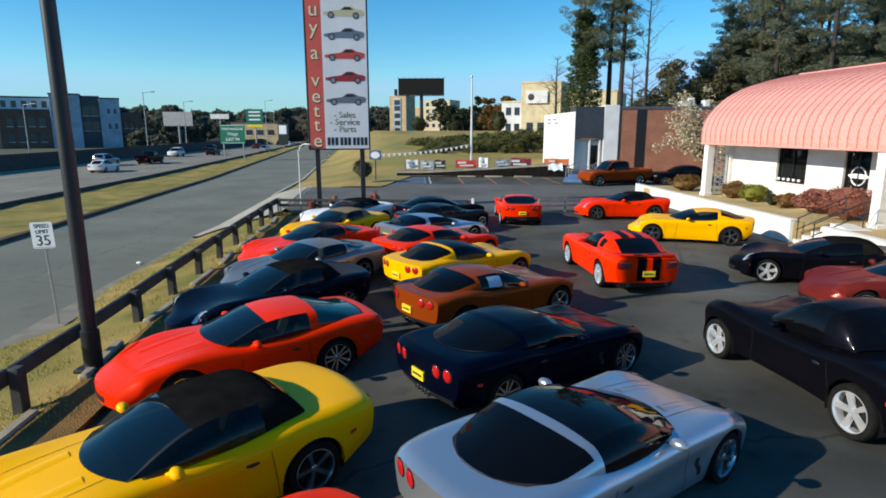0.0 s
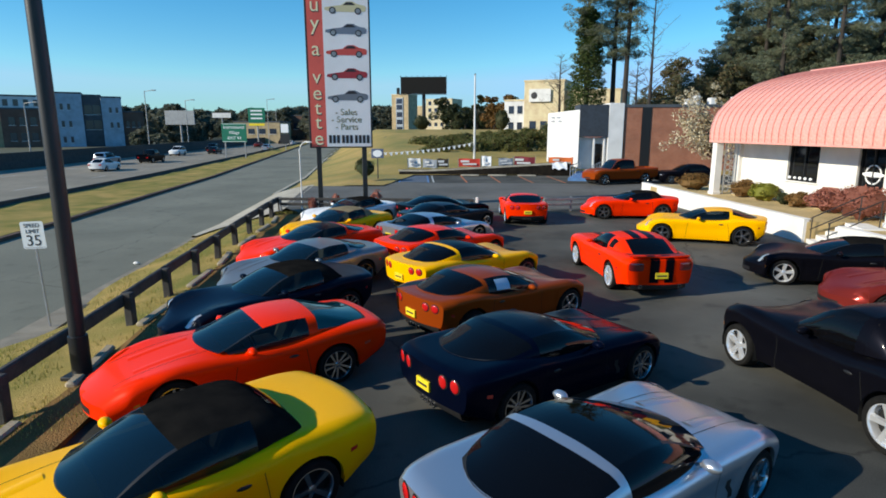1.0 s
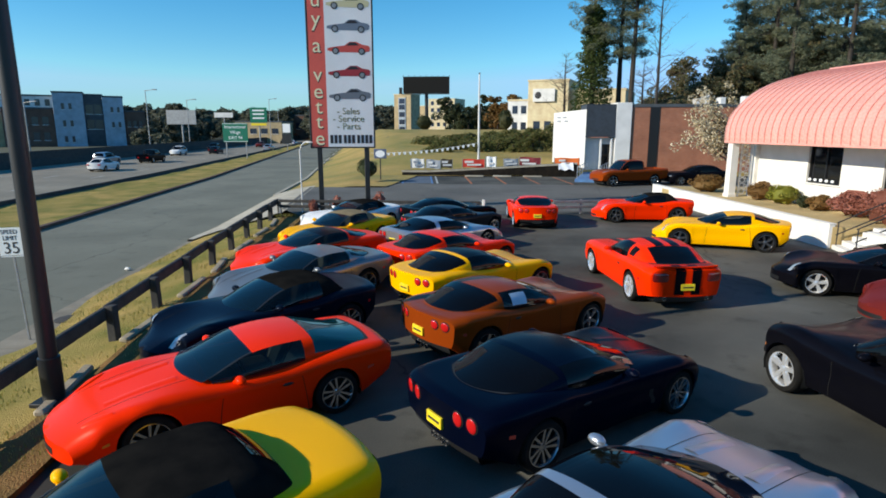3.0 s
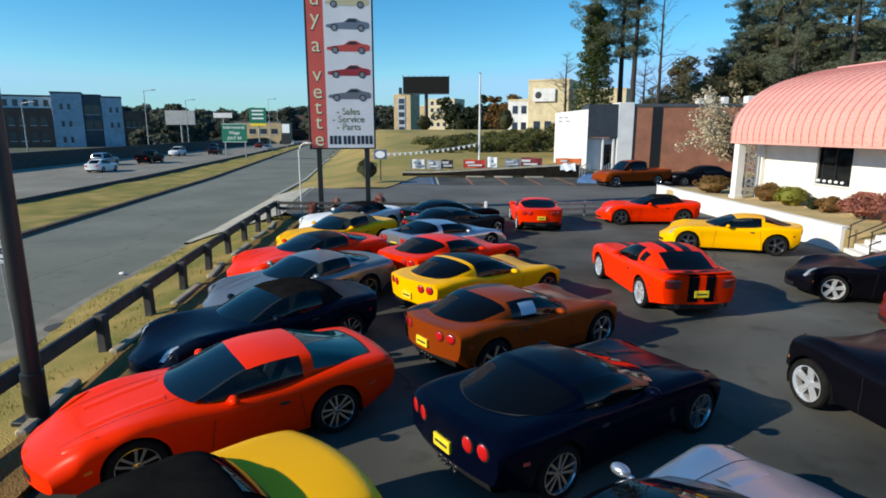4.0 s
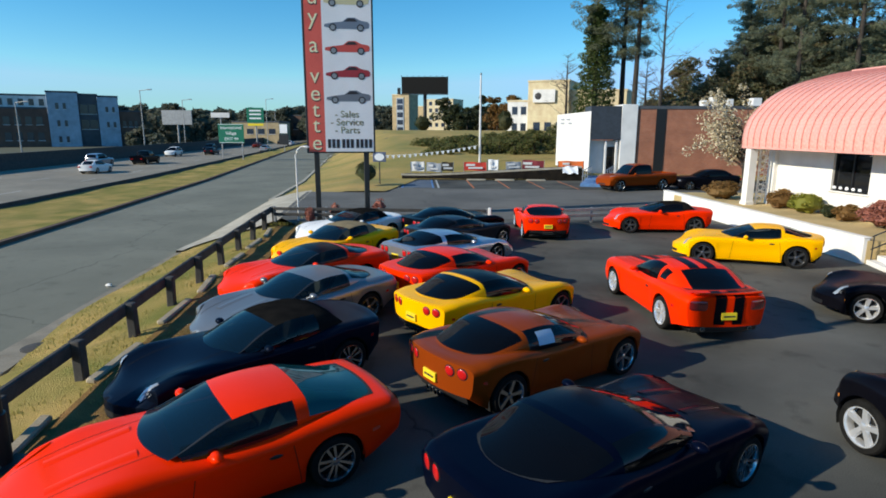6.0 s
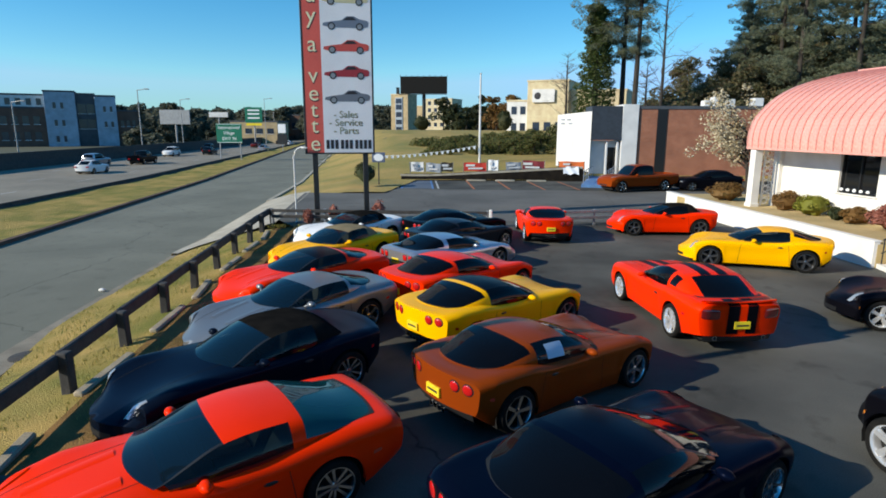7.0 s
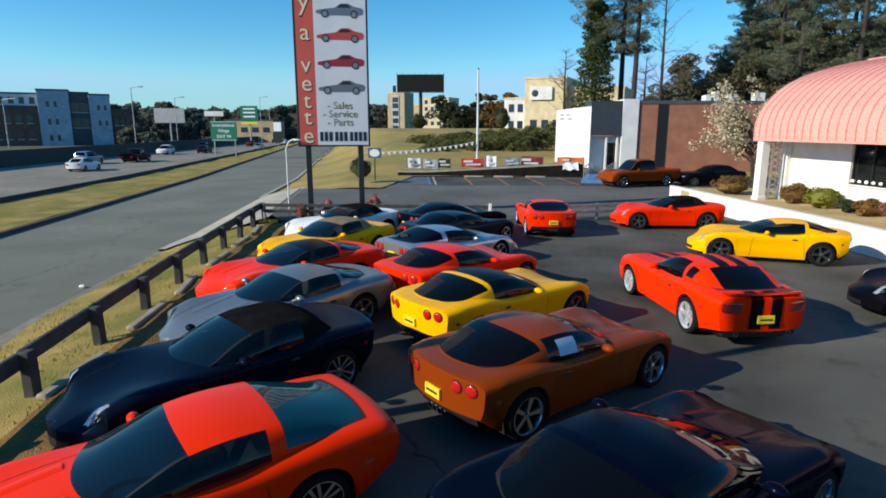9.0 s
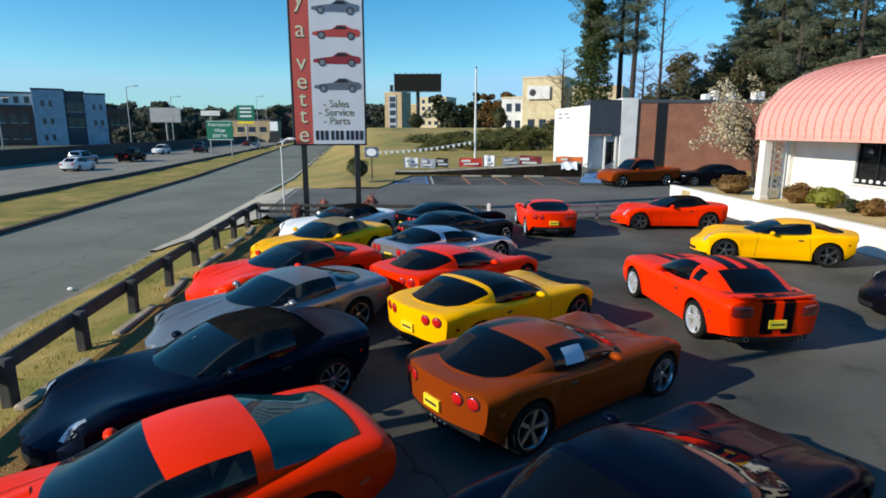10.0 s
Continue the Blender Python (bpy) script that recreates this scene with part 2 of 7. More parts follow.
M = dict(
    lot=asphalt("lot_asphalt", (0.048, 0.048, 0.044), (0.145, 0.142, 0.126)),
    road=asphalt("road_asphalt", (0.150, 0.148, 0.112), (0.205, 0.202, 0.155)),
    highway=asphalt("highway_concrete", (0.195, 0.170, 0.130), (0.275, 0.24, 0.185)),
    drive=asphalt("driveway_asphalt", (0.095, 0.09, 0.08), (0.15, 0.142, 0.126)),
    concrete=surf("concrete", (0.47, 0.43, 0.35), (0.32, 0.285, 0.225), 0.9, scale=1.2, fine=40),
    grass=surf("dry_grass", (0.47, 0.325, 0.11), (0.20, 0.20, 0.05), 0.95, scale=0.55, fine=45, bump=0.9, dist=0.05),
    lawn=surf("tan_lawn", (0.60, 0.44, 0.21), (0.46, 0.34, 0.15), 0.95, scale=0.8, fine=40, bump=0.9, dist=0.04),
    mound=surf("mound_grass", (0.42, 0.28, 0.085), (0.20, 0.185, 0.04), 0.95, scale=0.16, fine=6, bump=0.7, dist=0.08),
    land=surf("far_land", (0.09, 0.09, 0.05), (0.055, 0.065, 0.04), 0.95, scale=0.02, fine=1, bump=0),
    dirt=surf("dark_soil", (0.10, 0.075, 0.05), (0.05, 0.04, 0.03), 0.95, scale=1, fine=30, bump=0.8, dist=0.03),
    brown_kerb=surf("dark_brown_kerb", (0.13, 0.075, 0.05), (0.07, 0.045, 0.035), 0.9, scale=1.5, fine=20, bump=0.4),
    wood=surf("weathered_dark_wood", (0.030, 0.029, 0.030), (0.065, 0.058, 0.052), 0.85, scale=3, fine=30, bump=0.6),
    black=surf("black_paint", (0.012, 0.013, 0.014), (0.022, 0.022, 0.022), 0.45, scale=2, fine=50, bump=0.15),
    white=surf("white_stucco", (0.80, 0.78, 0.75), (0.70, 0.68, 0.64), 0.85, scale=1.3, fine=50, bump=0.3),
    white_far=surf("pale_panel", (0.72, 0.72, 0.72), (0.62, 0.62, 0.62), 0.8, scale=0.3, fine=0.9, bump=0),
    grey_far=surf("grey_panel", (0.075, 0.085, 0.10), (0.06, 0.068, 0.08), 0.7, scale=0.3, fine=0.9, bump=0),
    blue_far=surf("blue_grey_panel", (0.36, 0.42, 0.50), (0.30, 0.36, 0.43), 0.8, scale=0.2, fine=0.9, bump=0),
    cream=surf("cream_stucco", (0.66, 0.56, 0.36), (0.56, 0.46, 0.29), 0.85, scale=0.3, fine=0.9, bump=0),
    tan=surf("tan_stucco", (0.46, 0.35, 0.20), (0.38, 0.29, 0.17), 0.85, scale=0.3, fine=0.9, bump=0),
    brick=bricky("red_brick", (0.36, 0.125, 0.065), (0.28, 0.09, 0.05), (0.33, 0.21, 0.15)),
    brick_far=surf("brown_brick", (0.16, 0.085, 0.06), (0.11, 0.06, 0.045), 0.9, scale=0.4, fine=0.9, bump=0),
    red_roof=surf("faded_red_metal", (0.80, 0.39, 0.33), (0.72, 0.32, 0.27), 0.34, scale=0.7, fine=12, bump=0.05, rnd=0.06),
    seam=surf("seam_metal", (0.68, 0.30, 0.255), (0.60, 0.25, 0.21), 0.5, scale=2, fine=12, bump=0),
    glass_dark=plain("dark_window_glass", (0.010, 0.011, 0.013), 0.04),
    glass_far=plain("far_window_glass", (0.03, 0.04, 0.06), 0.15),
    rubber=surf("tyre_rubber", (0.007, 0.007, 0.007), (0.015, 0.014, 0.013), 0.85, scale=8, fine=60, bump=0.2),
    chrome=plain("chrome", (0.78, 0.78, 0.80), 0.12, 1.0),
    bright=plain("bright_alloy", (0.95, 0.95, 0.96), 0.15, 0.7),
    # silver rims on shaded sides: the shade is put into a darker grey
    alloy=plain("shade_dimmed_alloy", (0.46, 0.47, 0.49), 0.2, 0.95),
    dark_alloy=plain("grey_alloy", (0.22, 0.22, 0.23), 0.3, 0.9),
    trim=plain("black_trim", (0.010, 0.010, 0.011), 0.5),
    well=plain("wheel_well", (0.004, 0.004, 0.004), 0.95),
    cabin=surf("black_cabin", (0.012, 0.012, 0.012), (0.02, 0.02, 0.02), 0.8, scale=8, fine=50),
    canvas=surf("black_canvas", (0.008, 0.008, 0.008), (0.014, 0.013, 0.012), 0.95, scale=4, fine=160, bump=0.5, dist=0.004),
    tan_canvas=surf("tan_canvas", (0.26, 0.21, 0.13), (0.20, 0.16, 0.10), 0.95, scale=4, fine=160, bump=0.5, dist=0.004),
    gutter_concrete=surf("weathered_concrete", (0.30, 0.26, 0.20), (0.19, 0.165, 0.125), 0.9, scale=1.5, fine=40, bump=0.4),
    window_sheet=plain("pale_blue_paper", (0.42, 0.52, 0.64), 0.8),
    leather=surf("cream_leather", (0.50, 0.46, 0.38), (0.40, 0.37, 0.30), 0.6, scale=6, fine=60),
    dark_leather=surf("black_leather", (0.03, 0.03, 0.03), (0.02, 0.02, 0.02), 0.5, scale=6, fine=60),
    # side and front glass: the sky's blue reflection is put into the film colour
    glass=tinted("clear_side_glass", (0.34, 0.40, 0.43), 0.48, (0.004, 0.008, 0.012), 0.5),
    shield=tinted("windshield_glass", (0.16, 0.26, 0.30), 0.22, (0.005, 0.014, 0.025), 0.42),
    limo=tinted("dark_tinted_glass", (0.06, 0.07, 0.08), 0.3),
    teal_glass=tinted("teal_tinted_glass", (0.06, 0.24, 0.27), 0.2, (0.010, 0.075, 0.085), 0.4),
    lens=plain("clear_lens", (0.35, 0.37, 0.40), 0.06, 0.3, 1.0),
    tail=plain("red_lens", (0.55, 0.012, 0.012), 0.12, 0.0, 1.0),
    amber=plain("amber_lens", (0.75, 0.22, 0.01), 0.15, 0.0, 1.0),
    plate=surf("yellow_plate", (0.85, 0.66, 0.02), (0.75, 0.55, 0.02), 0.5, scale=8, fine=60, bump=0),
    paper=plain("white_paper", (0.80, 0.82, 0.85), 0.8),
    bark=surf("pine_bark", (0.028, 0.023, 0.020), (0.052, 0.042, 0.034), 0.95, scale=2.5, fine=14, bump=0.8, dist=0.03),
    bare=surf("grey_twigs", (0.15, 0.13, 0.11), (0.10, 0.085, 0.075), 0.95, scale=2, fine=20, bump=0),
    pine=leafy("pine_needles", [(0.10, 0.14, 0.10), (0.17, 0.20, 0.13), (0.25, 0.27, 0.17), (0.34, 0.32, 0.20)], 0.5),
    hedge=leafy("bank_growth", [(0.07, 0.095, 0.03), (0.13, 0.155, 0.045), (0.19, 0.165, 0.06), (0.11, 0.10, 0.04)], 0.4),
    bank_black=surf("near_black_bank", (0.007, 0.006, 0.005), (0.018, 0.014, 0.010), 0.95, scale=2, fine=20, bump=0.8, dist=0.05),
    soil=surf("brown_soil", (0.26, 0.145, 0.055), (0.13, 0.085, 0.03), 0.95, scale=1.1, fine=35, bump=0.9, dist=0.04),
    old_concrete=surf("old_concrete", (0.46, 0.39, 0.28), (0.32, 0.26, 0.18), 0.9, scale=1.5, fine=40),
    canopy=surf("dark_canopy_metal", (0.035, 0.045, 0.06), (0.028, 0.034, 0.045), 0.6, scale=0.5, fine=4, bump=0),
    # leaves of the far trees: distance haze put into lighter, greyer colours
    haze_leaf=leafy("haze_greyed_leaves", [(0.08, 0.095, 0.07), (0.12, 0.13, 0.095), (0.16, 0.15, 0.11)], 0.45),
    ivy=leafy("ivy", [(0.04, 0.065, 0.02), (0.08, 0.11, 0.03), (0.12, 0.145, 0.05)], 0.4),
    wood_leaf=leafy("woodland_leaves", [(0.07, 0.085, 0.045), (0.13, 0.135, 0.065), (0.20, 0.17, 0.09), (0.26, 0.185, 0.11)], 0.45),
    blossom=leafy("pale_blossom", [(0.42, 0.33, 0.19), (0.62, 0.52, 0.35), (0.75, 0.67, 0.50), (0.30, 0.21, 0.08)]),
    bush_brown=leafy("brown_shrub", [(0.16, 0.085, 0.03), (0.22, 0.12, 0.04), (0.12, 0.08, 0.025)]),
    bush_red=leafy("red_shrub", [(0.30, 0.11, 0.08), (0.40, 0.16, 0.12), (0.22, 0.08, 0.055)]),
    bush_green=leafy("yellow_green_shrub", [(0.24, 0.22, 0.03), (0.15, 0.17, 0.025), (0.32, 0.28, 0.05)]),
    bush_dark=leafy("dark_shrub", [(0.035, 0.05, 0.025), (0.06, 0.075, 0.035), (0.085, 0.085, 0.04)], 0.4),
    blades=leafy("grass_blades", [(0.46, 0.34, 0.10), (0.30, 0.27, 0.06), (0.16, 0.20, 0.04), (0.52, 0.40, 0.15)]),
    sign_white=surf("sign_white", (0.86, 0.86, 0.86), (0.78, 0.78, 0.78), 0.5, scale=0.8, fine=20, bump=0),
    sign_red=surf("sign_red", (0.80, 0.13, 0.09), (0.70, 0.11, 0.08), 0.5, scale=0.8, fine=20, bump=0),
    sign_cream=plain("sign_cream", (0.90, 0.82, 0.52), 0.5),
    sign_ink=plain("sign_ink", (0.02, 0.02, 0.025), 0.6),
    sign_green=surf("road_sign_green", (0.0, 0.16, 0.09), (0.0, 0.13, 0.075), 0.45, scale=1, fine=20, bump=0),
    steel=surf("galvanised_steel", (0.38, 0.38, 0.38), (0.28, 0.28, 0.28), 0.5, 0.6, scale=3, fine=40, bump=0.1),
    line_white=surf("worn_white_line", (0.55, 0.55, 0.53), (0.3, 0.3, 0.29), 0.8, scale=3, fine=30, bump=0),
    line_orange=surf("worn_orange_line", (0.55, 0.16, 0.04), (0.36, 0.12, 0.05), 0.8, scale=3, fine=30, bump=0),
    line_blue=surf("worn_blue_paint", (0.10, 0.24, 0.50), (0.08, 0.17, 0.34), 0.8, scale=3, fine=30, bump=0),
    red_flat=plain("red_cloth", (0.62, 0.05, 0.03), 0.7),
    orange_flat=plain("orange_cloth", (0.75, 0.16, 0.03), 0.7),
    grey_flat=plain("grey_cloth", (0.30, 0.33, 0.38), 0.7),
    sign_olive=plain("sign_olive", (0.34, 0.33, 0.20), 0.6),
    olive=plain("dark_olive", (0.05, 0.05, 0.03), 0.8),
)


for key, gloss in (("canvas", 0.0), ("tan_canvas", 0.0), ("rubber", 0.12), ("lot", 0.12), ("soil", 0.12), ("grass", 0.12), ("bank_black", 0.12)):
    M[key].node_tree.nodes["Principled BSDF"].inputs["Specular IOR Level"].default_value = gloss


# ---- geometry helpers ----
class Geo:
    """Vertices and faces gathered for one mesh."""

    def __init__(self):
        self.v, self.f = [], []

    def add(self, verts, faces):
        k = len(self.v)
        self.v += [tuple(map(float, q)) for q in verts]
        self.f += [tuple(i + k for i in q) for q in faces]
        return self

    def grid(self, rows, wrap=False):
        n, m = len(rows), len(rows[0])
        faces = [(i * m + j, i * m + (j + 1) % m, (i + 1) * m + (j + 1) % m, (i + 1) * m + j) for i in range(n - 1) for j in range(m if wrap else m - 1)]
        return self.add([q for r in rows for q in r], faces)

    def box(self, lo, hi, c=0.0):
        """A box, its edges cut by c."""
        (x0, y0, z0), (x1, y1, z1) = lo, hi
        c = min(c, 0.45 * min(x1 - x0, y1 - y0, z1 - z0))
        if c <= 0:
            v = [(x, y, z) for x in (x0, x1) for y in (y0, y1) for z in (z0, z1)]
            return self.add(v, [(0, 1, 3, 2), (4, 6, 7, 5), (0, 4, 5, 1), (2, 3, 7, 6), (0, 2, 6, 4), (1, 5, 7, 3)])
        loops = []
        for z, e in ((z0, c), (z0 + c, 0), (z1 - c, 0), (z1, c)):
            a0, a1, b0, b1, k = x0 + e, x1 - e, y0 + e, y1 - e, c * (1 if not e else 0.6)
            loops.append([(a0 + k, b0, z), (a1 - k, b0, z), (a1, b0 + k, z), (a1, b1 - k, z), (a1 - k, b1, z), (a0 + k, b1, z), (a0, b1 - k, z), (a0, b0 + k, z)])
        self.grid(loops, True)
        k = len(self.v)
        self.f += [tuple(range(k - 8, k)), tuple(range(k - 25, k - 33, -1))]
        return self

    def tube(self, pts, radii, n=8, cap=True):
        """A round tube along a line of points."""
        rows = []
        for i, q in enumerate(pts):
            q = Vector(q)
            d = (Vector(pts[min(i + 1, len(pts) - 1)]) - Vector(pts[max(i - 1, 0)])).normalized()
            a = d.cross(Vector((0, 0, 1)) if abs(d.z) < 0.9 else Vector((1, 0, 0))).normalized()
            b = d.cross(a)
            r = float(radii[i] if hasattr(radii, "__len__") else radii)
            rows.append([q + (a * math.cos(6.2832 * j / n) + b * math.sin(6.2832 * j / n)) * r for j in range(n)])
        self.grid(rows, True)
        if cap:
            k = len(self.v)
            self.f += [tuple(range(k - n, k)), tuple(range(k - n * len(pts), k - n * (len(pts) - 1)))]
        return self

    def lathe(self, prof, n=24, axis="y"):
        """Turns a profile of (radius, offset) round an axis."""
        rows = []
        for r, o in prof:
            ring = [(r * math.cos(6.2832 * j / n), r * math.sin(6.2832 * j / n)) for j in range(n)]
            rows.append([(a, o, b) if axis == "y" else (a, b, o) for a, b in ring])
        return self.grid(rows, True)

    def blob(self, c, r, n=10, m=7, rough=0.0, seed=0):
        rows = []
        for i in range(m + 1):
            ph = math.pi * i / m
            rows.append([])
            for j in range(n):
                th = 6.2832 * j / n
                d = Vector((math.sin(ph) * math.cos(th), math.sin(ph) * math.sin(th), math.cos(ph)))
                k = 1 + rough * noise.noise(d * 2.3 + Vector((seed, 0, 0)))
                rows[-1].append((c[0] + d.x * r[0] * k, c[1] + d.y * r[1] * k, c[2] + d.z * r[2] * k))
        return self.grid(rows, True)

    def prism(self, outline, lo, hi, axis="y"):
        """A flat outline of (a, b), pushed from lo to hi along an axis."""
        n = len(outline)
        put = {"y": lambda a, b, o: (a, o, b), "z": lambda a, b, o: (a, b, o), "x": lambda a, b, o: (o, a, b)}[axis]
        v = [put(a, b, lo) for a, b in outline] + [put(a, b, hi) for a, b in outline]
        return self.add(v, [tuple(range(n)), tuple(range(2 * n - 1, n - 1, -1))] + [(i, (i + 1) % n, n + (i + 1) % n, n + i) for i in range(n)])

    def mesh(self, name, smooth=True, fix=True):
        me = bpy.data.meshes.new(name)
        me.from_pydata(self.v, [], self.f)
        if fix:
            bm = bmesh.new()
            bm.from_mesh(me)
            bmesh.ops.remove_doubles(bm, verts=bm.verts, dist=0.0004)
            bmesh.ops.recalc_face_normals(bm, faces=bm.faces)
            bm.to_mesh(me)
            bm.free()
        if smooth:
            me.shade_smooth()
            me.set_sharp_from_angle(angle=radians(38))
        return me


def part(name, geo, material, parent=None, label="", smooth=True, fix=True):
    """Links geometry as one mesh object under a thing or a part."""
    me = geo if isinstance(geo, bpy.types.Mesh) else geo.mesh(name, smooth, fix)
    if not me.materials:
        me.materials.append(M[material] if isinstance(material, str) else material)
    ob = new(name, me)
    if parent:
        ob.parent = parent
    return tagged(ob, label)


def thing(name, m, label, category, group="", kind=""):
    ob = new(name)
    ob.empty_display_size = 0.2
    ob.matrix_world = m
    return tagged(ob, label, category, group, kind)


def single(name, geo, material, label, category, group="", kind="", smooth=True, fix=True):
    return tagged(part(name, geo, material, None, "", smooth, fix), label, category, group, kind)


def curve_of(pts):
    """A smooth monotone curve through (x, value) points."""
    pts = sorted(pts)
    x, y = np.array([q[0] for q in pts], float), np.array([q[1] for q in pts], float)
    h, d = np.diff(x), np.diff(y) / np.diff(x)
    s = np.zeros(len(x))
    for i in range(1, len(x) - 1):
        if d[i - 1] * d[i] > 0:
            w1, w2 = 2 * h[i] + h[i - 1], h[i] + 2 * h[i - 1]
            s[i] = (w1 + w2) / (w1 / d[i - 1] + w2 / d[i])
    s[0], s[-1] = d[0], d[-1]

    def f(t):
        t = min(max(t, x[0]), x[-1])
        i = min(max(int(np.searchsorted(x, t)) - 1, 0), len(x) - 2)
        u = (t - x[i]) / h[i]
        return float((1 + 2 * u) * (1 - u) ** 2 * y[i] + u * (1 - u) ** 2 * h[i] * s[i] + u * u * (3 - 2 * u) * y[i + 1] + u * u * (u - 1) * h[i] * s[i + 1])
    return f


def text(words, size, material, parent, m, name="letter", label="", depth=0.004):
    """Raised lettering in the built-in font, centred, each letter a mesh of its own."""
    cu = bpy.data.curves.new(name, "FONT")
    cu.body, cu.size, cu.extrude, cu.align_x, cu.align_y = words, size, depth, "CENTER", "CENTER"
    tmp = bpy.data.objects.new(name, cu)
    me = bpy.data.meshes.new_from_object(tmp)
    bpy.data.objects.remove(tmp)
    bm = bmesh.new()
    bm.from_mesh(me)
    bmesh.ops.remove_doubles(bm, verts=bm.verts, dist=0.00002)
    bm.verts.index_update()
    seen, lots = set(), []
    for v in bm.verts:
        if v.index in seen:
            continue
        todo, got = [v], []
        seen.add(v.index)
        while todo:
            q = todo.pop()
            got.append(q)
            for e in q.link_edges:
                o = e.other_vert(q)
                if o.index not in seen:
                    seen.add(o.index)
                    todo.append(o)
        lots.append([min(q.co.x for q in got), max(q.co.x for q in got), set(q.index for q in got)])
    letters = []
    for a, b, ids in sorted(lots, key=lambda q: q[0]):
        if letters and a < letters[-1][1] - 0.3 * (b - a):
            letters[-1][1] = max(letters[-1][1], b)
            letters[-1][2] |= ids
        else:
            letters.append([a, b, ids])
    for a, b, ids in letters:
        order = {k: i for i, k in enumerate(sorted(ids))}
        bm.verts.ensure_lookup_table()
        g = Geo().add([bm.verts[k].co for k in order], [[order[v.index] for v in f.verts] for f in bm.faces if f.verts[0].index in order])
        part(name, g, material, parent, label, smooth=False, fix=False).matrix_basis = m
    bm.free()
    bpy.data.meshes.remove(me)


# ---- ground, roads, lot ----
ROAD_Z = -0.76


def bend_far(y):
    return -0.04 * max(0.0, y - 57)


def kerb_near(y):
    return -9.1 - 0.140 * y + bend_far(y) * 1.5


def gutter(y):
    """Width of the concrete between road and verge: wide by the drain, narrow along the grass."""
    return 0.30 + 0.68 * min(max(min((15.6 - y) / 3.0, (y - 10.9) / 1.3), 0), 1)


def kerb_far(y):
    return -16.35 - 0.177 * y + bend_far(y)


def jersey_x(y):
    return -24.1 - 0.150 * y + bend_far(y)


def barrier_x(y):
    return -50.0 - 0.09 * y + bend_far(y)


def rail_x(y):
    return -7.35 - 0.142 * (y - 11.3)


def rail_z(y):
    """The verge under the guardrail lies a little below the lot and climbs to it."""
    return -0.20 + 0.15 * min(max((y - 10) / 10, 0), 1)


def lot_edge(y):
    return rail_x(y) + 1.45


def apron_edge(y):
    """Where the level asphalt ends beside the driveway's sloping apron."""
    return -9.75 - 0.16 * (y - 27.2)


def verge_z(x, y):
    """The grass slope from the lot down to the kerb."""
    a, r, e = kerb_near(y) + gutter(y), rail_x(y), lot_edge(y)
    if x <= r:
        s = min(max((x - a) / max(r - a, 0.2), 0), 1)
        return -0.68 + (rail_z(y) + 0.68) * s
    s = min((x - r) / (e - r), 1)
    return rail_z(y) + (0.05 - rail_z(y)) * s


def terrain(x, y):
    """Height of the open land: flat by the lot, low beside the road, rising to a grassy mound beyond the neighbour's parking."""
    up = min(max((y - 53) / 70, 0), 1)
    inside = min(max((x - kerb_near(y) - 1.0) / 9.0, 0), 1)
    z = 3.0 * up * up * (3 - 2 * up) * inside
    if y > 54 and inside > 0:
        z += 0.9 * min((y - 54) / 10, 1) * inside
    drop = 1 - min(max((x - kerb_near(y) - 0.6) / 5.0, 0), 1)
    return z - 0.10 - 0.80 * drop


def sheet(name, rows, material, label, category, thick=0.0):
    g = Geo().grid(rows)
    return single(name, g, material, label, category, kind="structure", fix=False)


